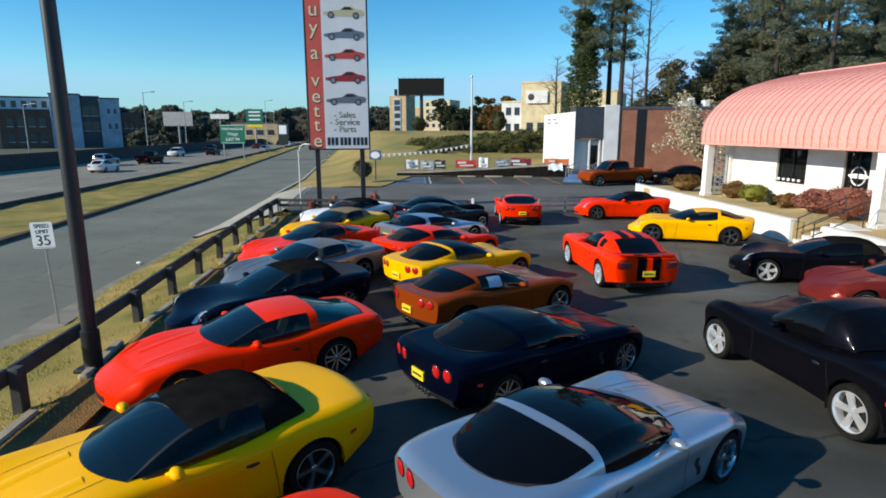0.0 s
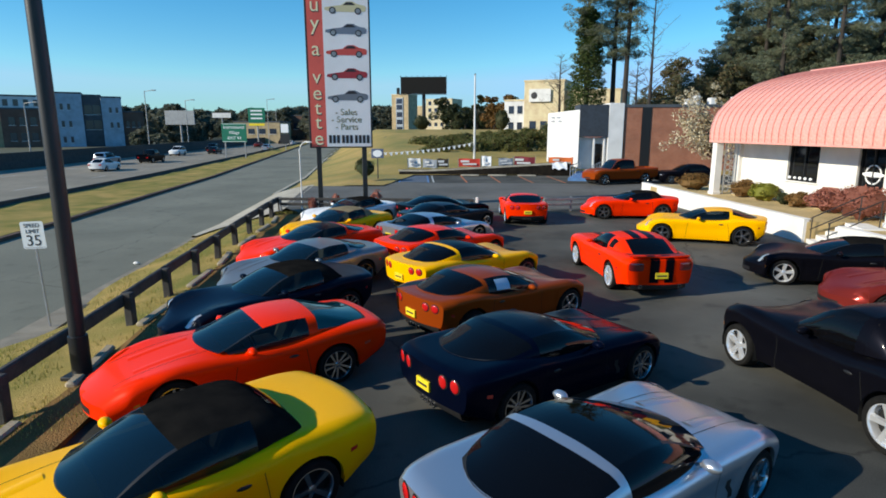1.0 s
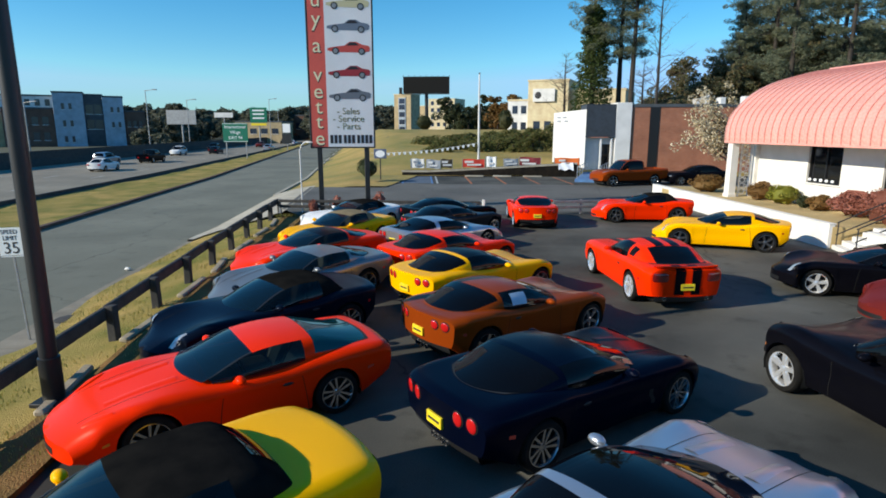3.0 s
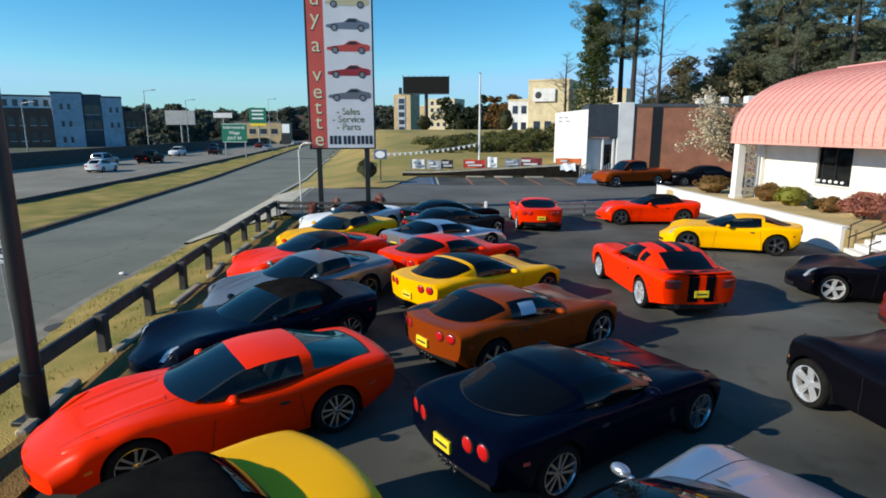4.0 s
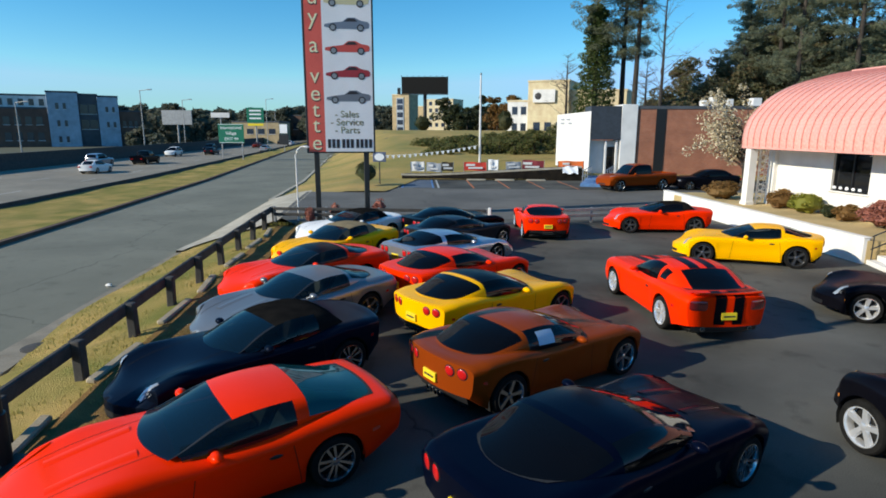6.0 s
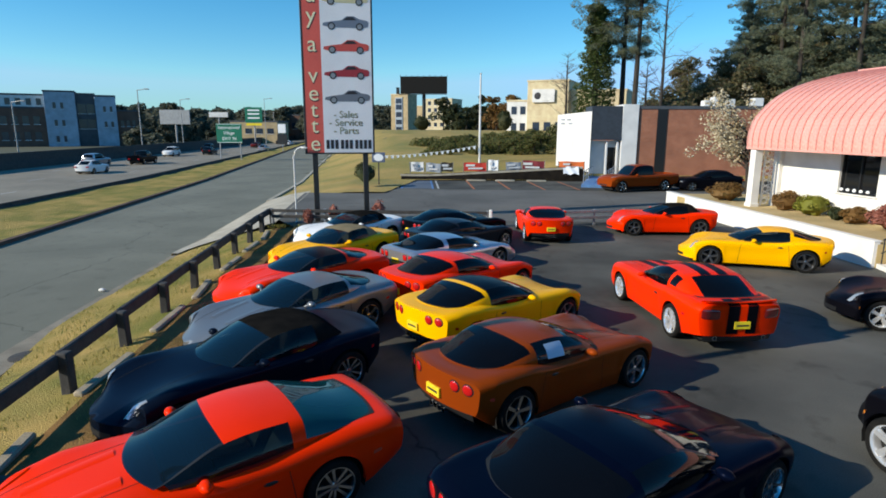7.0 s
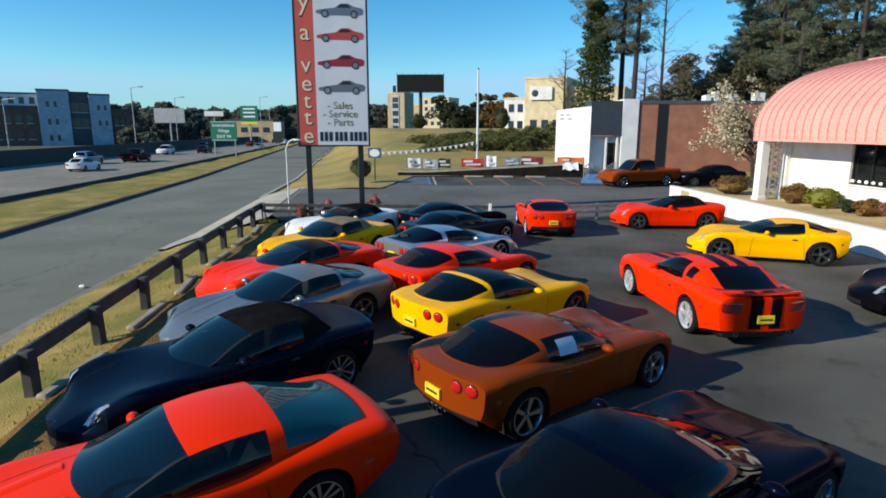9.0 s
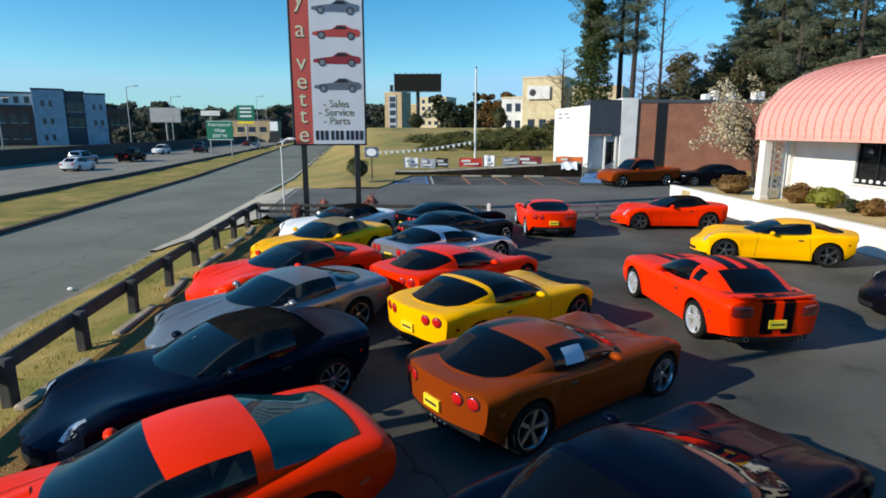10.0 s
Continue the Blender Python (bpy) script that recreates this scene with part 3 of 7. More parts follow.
def land():
    ys = [-400, -150, -60, -30] + list(np.arange(-20, 60, 4.0)) + list(np.arange(60, 180, 6.0)) + [200, 260, 340, 500, 800, 1400, 2600]
    xs = [-2600, -1200, -600, -300, -180, -120] + list(np.arange(-90, 60, 3.0)) + [75, 100, 150, 250, 450, 900, 2000]
    sheet("ground", [[(x, y, terrain(x, y) if abs(x) < 400 and y < 500 else -0.9) for x in xs] for y in ys], "land", "far land of scrub and worn grass", "ground")
    mys = list(np.arange(41.5, 171, 2.0))
    rows = []
    for y in mys:
        a = kerb_near(y) + 0.25
        b = -6.6 + (y - 41.5) * 0.12 if y < 53 else 40.0
        rows.append([(a + (b - a) * s, y, terrain(a + (b - a) * s, y) + 0.16 + 0.05 * noise.noise(Vector((a + (b - a) * s, y, 0)) * 0.4)) for s in np.linspace(0, 1, 24)])
    sheet("grass_mound", rows, "mound", "dry yellow-green grass mound", "grass")
    ys = list(np.arange(-30, 54, 3.0)) + [53.5]
    sheet("parking_lot", [[(lot_edge(y) if y < 27.2 else (apron_edge(y) + 0.02 if y < 41 else -6.8), y, 0.0), (0, y, 0.0), (14, y, 0.0), (60, y, 0.0)] for y in ys], "lot", "worn dark asphalt car lot", "lot")
    ys = list(np.arange(-60, 60, 4.0)) + [70, 85, 100, 130, 170, 240, 340, 500, 800, 1300]
    sheet("road", [[(kerb_far(y) + (kerb_near(y) - kerb_far(y)) * s, y, ROAD_Z) for s in (0, 0.5, 1)] for y in ys], "road", "grey asphalt frontage road", "road")
    sheet("highway", [[(barrier_x(y) + (jersey_x(y) - barrier_x(y)) * s, y, ROAD_Z + 0.01) for s in (0, 0.25, 0.5, 0.75, 1)] for y in ys], "highway", "pale concrete highway with several lanes", "road")

    def strip(name, fa, fb, y0, y1, step, z, amp, material, label, cat):
        rows = []
        for y in np.arange(y0, y1 + 0.01, step):
            a, b = fa(y), fb(y)
            h = z if callable(z) else (lambda x, y: z)
            rows.append([(a, y, h(a, y) - 0.2)] + [(x, y, h(x, y) + amp * noise.noise(Vector((x, y, 3)) * 0.9)) for x in (a + (b - a) * s for s in np.linspace(0, 1, 9))] + [(b, y, h(b, y) - 0.2)])
        sheet(name, rows, material, label, cat)

    strip("grass_verge", lambda y: kerb_near(y) + gutter(y) - 0.02, lambda y: lot_edge(y), -25, 27.4, 0.8, verge_z, 0.05, "grass", "dry grass verge beside the guardrail", "grass")
    strip("soil_strip", lambda y: rail_x(y) + 0.42, lambda y: lot_edge(y) + 0.03, -25, 27.4, 0.8, lambda x, y: verge_z(x, y) + 0.025, 0.05, "soil", "bare brown soil between guardrail and lot", "soil")
    strip("grass_median", lambda y: jersey_x(y) + 0.4, lambda y: kerb_far(y) - 0.3, -40, 420, 3.0, ROAD_Z + 0.16, 0.12, "grass", "dry grass median strip", "grass")
    # kerbs in lengths
    for nm, fx, y0, y1, w, h, lab in (("kerb", lambda y: kerb_near(y), -24, 27.5, gutter, 0.06, "weathered tan concrete kerb and gutter"), ("kerb", lambda y: kerb_far(y) - 0.3, -24, 180, lambda y: 0.3, 0.17, "dark brown kerb"),
                                      ("kerb", lambda y: kerb_near(y), 42, 150, lambda y: 0.3, 0.12, "pale concrete kerb")):
        k = thing(nm, pose(0, 0, 0), lab, "kerb", kind="structure")
        ln = 1.5 if w is gutter else 3.0
        for y in np.arange(y0, y1, ln):
            e = y + ln - 0.02
            a, b = fx(y), fx(e)
            lo, hi = ROAD_Z - 0.05, ROAD_Z + h
            g = Geo().add([(a, y, lo), (a + w(y), y, lo), (b + w(e), e, lo), (b, e, lo), (a + 0.02, y, hi), (a + w(y), y, hi), (b + w(e), e, hi), (b + 0.02, e, hi)],
                          [(0, 1, 2, 3), (4, 7, 6, 5), (0, 4, 5, 1), (2, 6, 7, 3), (1, 5, 6, 2), (0, 3, 7, 4)])
            part("kerb_stone", g, "gutter_concrete" if w is gutter else "concrete" if "pale" in lab else "brown_kerb", k, smooth=False)
    sheet("driveway", [[(x, y, 0.004) for x in (apron_edge(y), -3, 4, 12, 40)] for y in (29.9, 34, 38, 41.4)] + [[(x, y, 0.004) for x in (-6.9, -3, 4, 12, 40)] for y in (41.45, 44.4)], "drive", "grey asphalt driveway between the lots", "road")
    # concrete apron of the driveway
    rows = []
    for y in np.arange(24.4, 42.6, 0.6):
        k = min(max((y - 24.4) / 4.4, 0), 1)
        a, b = kerb_near(y), apron_edge(max(y, 27.2)) + 0.3
        b = a + 0.3 + (b - a - 0.3) * k * k * (3 - 2 * k)
        rows.append([])
        for t in np.linspace(0, 1, 9):
            x = a + (b - a) * t
            flat = ROAD_Z + 0.03 + (0.012 - ROAD_Z - 0.03) * (1.5 * t - 0.5 * t * t)
            z = flat if y > 28 else max(verge_z(x, y) + 0.075, ROAD_Z + 0.07)
            rows[-1].append((x, y, z if t > 0 else ROAD_Z + 0.005))
    sheet("driveway_apron", rows, "concrete", "pale concrete driveway apron", "pavement")
    # drain cover and a stray stone by the kerb
    single("drain_cover", Geo().lathe([(0.001, 0.035), (0.30, 0.035), (0.33, 0.02), (0.34, -0.02)], 20, "z"), "wood", "round dark iron drain cover in the gutter", "drain cover").matrix_world = pose(-10.35, 14.0, ROAD_Z + 0.06)
    single("stone", Geo().blob((0, 0, 0.05), (0.11, 0.08, 0.06), 8, 6, 0.4, 3), "white", "small pale stone on the road", "stone").matrix_world = pose(-12.1, 19.4, ROAD_Z)
    # lane lines of the highway and stall lines
    for k, s in enumerate((0.06, 0.30, 0.52, 0.74, 0.95)):
        solid = k in (0, 4)
        ln = Geo()
        for y in np.arange(20, 260, 12.0):
            for y0 in ([y] if not solid else [y, y + 3, y + 6, y + 9]):
                f = lambda q: barrier_x(q) + (jersey_x(q) - barrier_x(q)) * s
                ln.add([(f(y0) - 0.08, y0, ROAD_Z + 0.016), (f(y0) + 0.08, y0, ROAD_Z + 0.016), (f(y0 + 3) + 0.08, y0 + 3, ROAD_Z + 0.016), (f(y0 + 3) - 0.08, y0 + 3, ROAD_Z + 0.016)], [(0, 1, 2, 3)])
        single("lane_line", ln, "line_white", "worn white lane marking on the highway", "road marking", kind="structure", fix=False)
    stalls = [(-6.2, "line_white"), (-5.9, "line_blue"), (-3.6, "line_blue"), (-3.2, "line_white"), (-0.6, "line_orange"), (2.0, "line_orange"), (4.5, "line_orange"), (7.0, "line_orange")]
    for x, mt in stalls:
        single("stall_line", Geo().add([(x, 44.8, 0.004), (x + 0.14, 44.8, 0.004), (x - 0.55, 51.6, 0.004), (x - 0.69, 51.6, 0.004)], [(0, 1, 2, 3)]), mt, "worn painted parking stall line", "road marking", "stall lines", "structure")
    single("painted_bay", Geo().add([(-6.0, 44.9, 0.003), (-3.6, 44.9, 0.003), (-4.1, 51.5, 0.003), (-6.5, 51.5, 0.003)], [(0, 1, 2, 3)]), surf("bay_grey", (0.11, 0.14, 0.19), (0.08, 0.10, 0.13)), "blue-grey painted accessible bay", "road marking", kind="structure")


def blades():
    """Dry tufts over the verge by the guardrail."""
    rng = random.Random(5)
    g = Geo()
    for _ in range(20000):
        y = 3 + 27 * rng.random() ** 1.4
        a, b = kerb_near(y) + gutter(y), lot_edge(y)
        x = a + (b - a) * rng.random()
        if noise.noise(Vector((x, y, 9)) * 0.8) < -0.15 + 0.3 * rng.random():
            continue
        h, t, w = 0.04 + 0.07 * rng.random(), rng.random() * 6.28, 0.008 + 0.008 * rng.random()
        z = verge_z(x, y) - 0.02 + 0.05 * noise.noise(Vector((x, y, 3)) * 0.9)
        ca, sa = math.cos(t), math.sin(t)
        lx, ly = h * 0.6 * (rng.random() - 0.5), h * 0.6 * (rng.random() - 0.5)
        g.add([(x - ca * w, y - sa * w, z), (x + ca * w, y + sa * w, z), (x + lx, y + ly, z + h)], [(0, 1, 2)])
    single("grass_tufts", g, "blades", "dry straw-coloured grass tufts", "grass", kind="stuff", smooth=False, fix=False)


# ---- guardrails, poles, signs ----
def guardrail():
    r = thing("guardrail", pose(0, 0, 0), "dark weathered timber guardrail with thick posts along the grass verge", "guardrail")
    step = 2.15
    for i, y in enumerate(np.arange(11.3 - 5 * step, 28.9, step)):
        x, z0 = rail_x(y), rail_z(y)
        g = Geo().box((-0.09, -0.10, -0.15), (0.09, 0.10, 0.74), 0.02)
        part("post", g, "wood", r).matrix_basis = pose(x, y, z0, 1.5 * math.sin(i * 2.1), 2.0 * math.cos(i * 1.7), 6 + 3 * math.sin(i))
        if y + step < 28.9:
            xa, xb = x - 0.135, rail_x(y + step) - 0.135
            b = Geo().box((-0.055, 0, -0.135), (0.055, step - 0.012, 0.135), 0.025)
            part("beam", b, "wood", r).matrix_basis = pose(xa, y, z0 + 0.60 + 0.012 * math.sin(i * 1.3), math.degrees(math.atan2(rail_z(y + step) - z0, step)) + 0.3 * math.sin(i * 3.0), 0, math.degrees(math.atan2(xa - xb, step)))
    for a, b, n in (((-9.7, 28.3), (0.1, 28.2), 5), ((3.6, 28.8), (6.4, 29.5), 3)):
        f = thing("low_fence", pose(0, 0, 0), "low grey metal rail fence along the driveway", "fence", "driveway fences")
        for i in range(n):
            s = i / (n - 1)
            x, y = a[0] + (b[0] - a[0]) * s, a[1] + (b[1] - a[1]) * s
            part("post", Geo().box((x - 0.05, y - 0.05, 0), (x + 0.05, y + 0.05, 0.72), 0.012), "steel", f)
        for z in (0.36, 0.62):
            d = math.hypot(b[0] - a[0], b[1] - a[1])
            part("rail", Geo().box((0, -0.035, -0.07), (d, 0.035, 0.07), 0.015), "wood" if n > 3 else "steel", f).matrix_basis = pose(a[0], a[1] - 0.09, z, 0, 0, math.degrees(math.atan2(b[1] - a[1], b[0] - a[0])))
    single("marker_post", Geo().box((0.18, 28.0, 0), (0.32, 28.12, 0.78), 0.02), "white", "short white post at the end of the fence", "post")
    for i, y in enumerate((5.9, 8.9, 11.9, 14.9, 17.3, 20.2, 22.9, 25.3)):
        k = single("wheel_stop", Geo().box((-0.09, -0.90, 0), (0.09, 0.90, 0.11), 0.03), "old_concrete", "weathered concrete wheel stop in the grass", "wheel stop", "wheel stops")
        k.matrix_world = pose(rail_x(y) + 0.36, y, verge_z(rail_x(y) + 0.36, y) - 0.01, 0, 4, 9 + 5 * math.sin(i * 2.0))


def lamp_pole():
    p = thing("lamp_pole", pose(-6.56, 8.52, -0.14), "tall black steel lamp pole on the verge", "lamp pole")
    part("shaft", Geo().tube([(0, 0, 0), (0, 0, 0.75), (0, 0, 0.76), (0, 0, 5), (0, 0, 9.6)], [0.155, 0.155, 0.125, 0.12, 0.105], 20), "black", p)
    part("base_plate", Geo().box((-0.24, -0.24, 0.0), (0.24, 0.24, 0.07), 0.01), "black", p)
    part("lamp_head", Geo().box((0.05, -0.25, 9.45), (0.85, 0.25, 9.65), 0.05), "black", p)


def speed_sign():
    s = thing("speed_limit_sign", pose(-10.24, 12.53, -0.62, 0, -2.2, 6), "white speed limit sign on a thin steel post", "road sign")
    part("post", Geo().box((-0.025, 0.0, -0.1), (0.025, 0.03, 2.50), 0.006), "steel", s)
    outline = [(-0.27, 1.91), (-0.24, 1.88), (0.24, 1.88), (0.27, 1.91), (0.27, 2.51), (0.24, 2.54), (-0.24, 2.54), (-0.27, 2.51)]
    part("panel", Geo().prism(outline, -0.006, 0.0), plain("reflective_white", (0.72, 0.74, 0.74), 0.4), s, "white reflective panel")
    part("border", Geo().box((-0.245, -0.009, 1.905), (0.245, -0.0065, 1.912)), "sign_ink", s)
    text("SPEED", 0.135, "sign_ink", s, pose(0, -0.010, 2.44, 90), depth=0.002)
    text("LIMIT", 0.135, "sign_ink", s, pose(0, -0.010, 2.30, 90), depth=0.002)
    text("35", 0.37, "sign_ink", s, pose(0, -0.010, 2.07, 90), depth=0.002)


def car_picture(parent, x, z, w, body, mirror=False):
    """A flat printed side view of a sports car."""
    h = w * 0.27
    pts = [(-0.5, 0.25), (-0.49, 0.45), (-0.30, 0.58), (-0.10, 0.68), (0.02, 1.0), (0.18, 1.02), (0.30, 0.80), (0.46, 0.70), (0.5, 0.55), (0.48, 0.22), (-0.30, 0.12), (0.3, 0.12)]
    pts = pts[:10] + [(0.30, 0.12), (-0.35, 0.12)]
    part("car_picture", Geo().prism([(x + a * w, z + b * h) for a, b in pts], -0.111, -0.108), body, parent, "printed side view of a sports car")
    part("picture_window", Geo().prism([(x + a * w, z + b * h) for a, b in ((-0.06, 0.68), (0.03, 0.95), (0.16, 0.95), (0.24, 0.72))], -0.114, -0.1115), "sign_ink", parent)
    for a in (-0.31, 0.30):
        for r, mt, o in ((0.30, "sign_ink", -0.114), (0.2, "steel", -0.117)):
            part("picture_wheel", Geo().prism([(x + a * w + r * h * math.cos(t), z + 0.22 * h + r * h * math.sin(t)) for t in np.linspace(0, 6.2832, 15)[:-1]], o, o + 0.0025), mt, parent)


def pylon():
    """The tall sign: its board stands turned a little away from the road."""
    ang = 14.0
    s = thing("pylon_sign", pose(-6.70, 29.35, -0.13, 0, 0, ang), "tall white and red pylon sign on two black posts", "sign")
    w, z0, z1 = 1.58, 3.26, 11.6
    for x in (-1.15, 1.15):
        part("post", Geo().box((x - 0.12, -0.05, 0.08), (x + 0.12, 0.19, z1 - 0.5), 0.015), "black", s)
    part("cabinet", Geo().box((-w, -0.09, z0), (w, 0.24, z1), 0.015), "black", s, "black sign cabinet")
    part("white_panel", Geo().box((-0.72, -0.104, z0 + 0.07), (w - 0.08, -0.088, z1 - 0.07)), "sign_white", s, "white printed panel")
    part("red_panel", Geo().box((-w + 0.10, -0.104, z0 + 0.07), (-0.72, -0.088, z1 - 0.07)), "sign_red", s, "red lettered panel")
    zs = {"e": (3.72,), "t": (4.52, 5.22), "E": (5.94,), "v": (6.72,), "a": (8.05,), "y": (9.25,), "u": (10.1,), "b": (10.95,)}
    for c, vals in zs.items():
        for z in vals:
            text(c.lower(), 1.06, "sign_ink", s, pose(-1.09, -0.107, z - 0.02, 90), depth=0.002)
            text(c.lower(), 0.98, "sign_cream", s, pose(-1.105, -0.111, z, 90), depth=0.003)
    for z, word in ((5.02, "- Sales"), (4.66, "- Service"), (4.30, "- Parts")):
        text(word, 0.44, "olive", s, pose(0.30, -0.107, z, 90), depth=0.002)
        text(word, 0.425, "sign_olive", s, pose(0.285, -0.110, z + 0.012, 90), depth=0.002)
    # the row of numerals, as plain bars
    for i in range(10):
        x = -0.55 + 0.20 * i + (0.05 if i > 2 else 0) + (0.05 if i > 5 else 0)
        part("numeral_bar", Geo().box((x - 0.07, -0.112, 3.50), (x + 0.07, -0.106, 3.90)), "sign_ink", s)
    pics = [(5.55, (0.16, 0.18, 0.21)), (6.62, (0.36, 0.03, 0.04)), (7.72, (0.60, 0.08, 0.06)), (8.72, (0.16, 0.20, 0.26)), (9.75, (0.62, 0.56, 0.33)), (10.75, (0.45, 0.05, 0.04))]
    for z, col in pics:
        car_picture(s, 0.40, z, 2.02, plain("printed_paint", col, 0.5))
    for x, y, rr in ((-6.9, 28.6, 0.30), (-5.0, 29.6, 0.34), (-8.0, 28.2, 0.26)):
        shrub("red_shrub", (x, y, 0.0), (rr, rr, rr * 1.5), "bush_red", "small dark red shrub at the foot of the sign", 500, seed=int(abs(x) * 10))


def curved_lamp():
    p = thing("street_lamp", pose(-8.72, 28.75, -0.10), "thin white street lamp with a curved arm", "street lamp")
    pts = [(0, 0, 0), (0, 0, 3.0)] + [(-0.02 + 0.42 - 0.42 * math.cos(a), 0, 3.0 + 0.55 * math.sin(a)) for a in np.linspace(0.1, 1.6, 7)]
    part("pole", Geo().tube(pts, 0.035, 8), "white", p)
    part("lamp_head", Geo().blob((0.50, 0, 3.52), (0.17, 0.08, 0.05), 10, 6), "white", p)


# ---- plants ----
def leaf_cloud(g, rng, c, r, n, size, flat=0.5, thin=1.0):
    for _ in range(n):
        while True:
            d = Vector((rng.uniform(-1, 1), rng.uniform(-1, 1), rng.uniform(-1, 1)))
            if 0.15 < d.length < 1:
                break
        d = d.normalized() * d.length ** 0.45
        q = Vector((c[0] + d.x * r[0], c[1] + d.y * r[1], c[2] + d.z * r[2]))
        a = Vector((rng.uniform(-1, 1), rng.uniform(-1, 1), rng.uniform(-1, 1) * flat)).normalized() * size * rng.uniform(0.5, 1.3)
        b = a.cross(Vector((rng.uniform(-1, 1), rng.uniform(-1, 1), rng.uniform(-1, 1)))).normalized() * size * thin * rng.uniform(0.3, 0.8)
        g.add([q - a, q + b * 0.7, q + a, q - b], [(0, 1, 2, 3)])


def shrub(name, at, r, material, label, n=900, size=0.06, seed=1, group=""):
    rng = random.Random(seed)
    s = thing(name, pose(*at), label, "shrub", group)
    g = Geo().blob((0, 0, r[2] * 0.9), (r[0] * 0.8, r[1] * 0.8, r[2] * 0.8), 12, 8, 0.5, seed)
    part("crown_core", g, material, s)
    g = Geo()
    for _ in range(16):
        a, e = rng.uniform(0, 6.28), rng.uniform(-0.3, 1.2)
        c = (math.cos(a) * math.cos(e) * r[0] * 0.66, math.sin(a) * math.cos(e) * r[1] * 0.66, r[2] * (0.9 + 0.66 * math.sin(e)))
        k = rng.uniform(0.28, 0.5)
        leaf_cloud(g, rng, c, (r[0] * k, r[1] * k, r[2] * k), n // 16, size)
    part("leaves", g, material, s, smooth=False, fix=False)
    part("stem", Geo().tube([(0, 0, -0.02), (0.02, 0, r[2] * 0.5)], [0.04, 0.03], 6), "bark", s)
    return s


def limb_line(rng, a, d, length, droop, n=5, wig=0.12):
    pts, q, d = [Vector(a)], Vector(a), Vector(d).normalized()
    for _ in range(n):
        d = (d + Vector((rng.uniform(-wig, wig), rng.uniform(-wig, wig), rng.uniform(-wig, wig) - droop))).normalized()
        q = q + d * length / n
        pts.append(q.copy())
    return pts


def pine(seed, h, crown_from, spread, label, ivy=False, leaves=190, size=0.15):
    rng = random.Random(seed)
    t = thing("pine_tree", pose(0, 0, 0), label, "tree", "tall pines")
    trunk = [(0.25 * math.sin(s * 2 + seed) * s, 0.2 * math.cos(s * 3 + seed) * s, h * s) for s in np.linspace(0, 1, 9)]
    g = Geo().tube(trunk, [0.36 * (1 - 0.85 * s) + 0.03 for s in np.linspace(0, 1, 9)], 9)
    part("trunk", g, "bark", t)
    lg, cg = Geo(), Geo()
    z = crown_from
    while z < h * 0.99:
        s = z / h
        c = Vector((0.25 * math.sin(s * 2 + seed) * s, 0.2 * math.cos(s * 3 + seed) * s, z))
        a = rng.uniform(0, 6.28)
        ln = spread * (0.35 + 0.65 * math.sin(math.pi * min(1, (z - crown_from) / (h - crown_from) * 0.85 + 0.15))) * rng.uniform(0.25, 1.1)
        pts = limb_line(rng, c, (math.cos(a), math.sin(a), rng.uniform(-0.25, 0.75)), ln, 0.0, 4)
        lg.tube(pts, [0.05, 0.04, 0.03, 0.02, 0.01], 4, False)
        for p in pts[2:]:
            k = rng.uniform(0.40, 0.95)
            leaf_cloud(cg, rng, p, (k, k, k * 0.6), leaves // 5, size * 1.5, 0.8, 0.28)
        z += rng.uniform(0.2, 0.5) * (h - crown_from) / 24
    part("branchwork", lg, "bark", t, fix=False)
    part("crown", cg, "pine", t, smooth=False, fix=False)
    if ivy:
        ig = Geo()
        for zz in np.arange(0.5, h * 0.62, 0.5):
            w = 3.4 - 2.5 * zz / (h * 0.62) + rng.uniform(-0.3, 0.3)
            leaf_cloud(ig, rng, (rng.uniform(-0.3, 0.3), 0, zz), (w, w, 0.7), 420, 0.19)
        part("ivy", ig, "ivy", t, "ivy over the trunk", smooth=False, fix=False)
    return t


def bare_tree(seed, at, h, label):
    rng = random.Random(seed)
    t = thing("bare_tree", pose(*at), label, "tree")
    part("trunk", Geo().tube([(0, 0, 0), (0.1, 0, h * 0.4), (0.05, 0.1, h * 0.75), (0.1, 0.1, h)], [0.26, 0.18, 0.10, 0.03], 7), "bark", t)
    g = Geo()
    for _ in range(26):
        z = h * rng.uniform(0.3, 0.97)
        a = rng.uniform(0, 6.28)
        pts = limb_line(rng, (0.06, 0.05, z), (math.cos(a), math.sin(a), rng.uniform(0.2, 0.9)), (h - z) * 0.45 + 0.9, -0.02, 5, 0.2)
        g.tube(pts, [0.045, 0.035, 0.025, 0.018, 0.012, 0.006], 4, False)
        for p in pts[1:5]:
            for _ in range(3):
                b = rng.uniform(0, 6.28)
                g.tube(limb_line(rng, p, (math.cos(b), math.sin(b), 0.5), rng.uniform(0.5, 1.1), 0, 3, 0.25), [0.014, 0.010, 0.008, 0.004], 3, False)
    part("branchwork", g, "bare", t, fix=False)
    return t


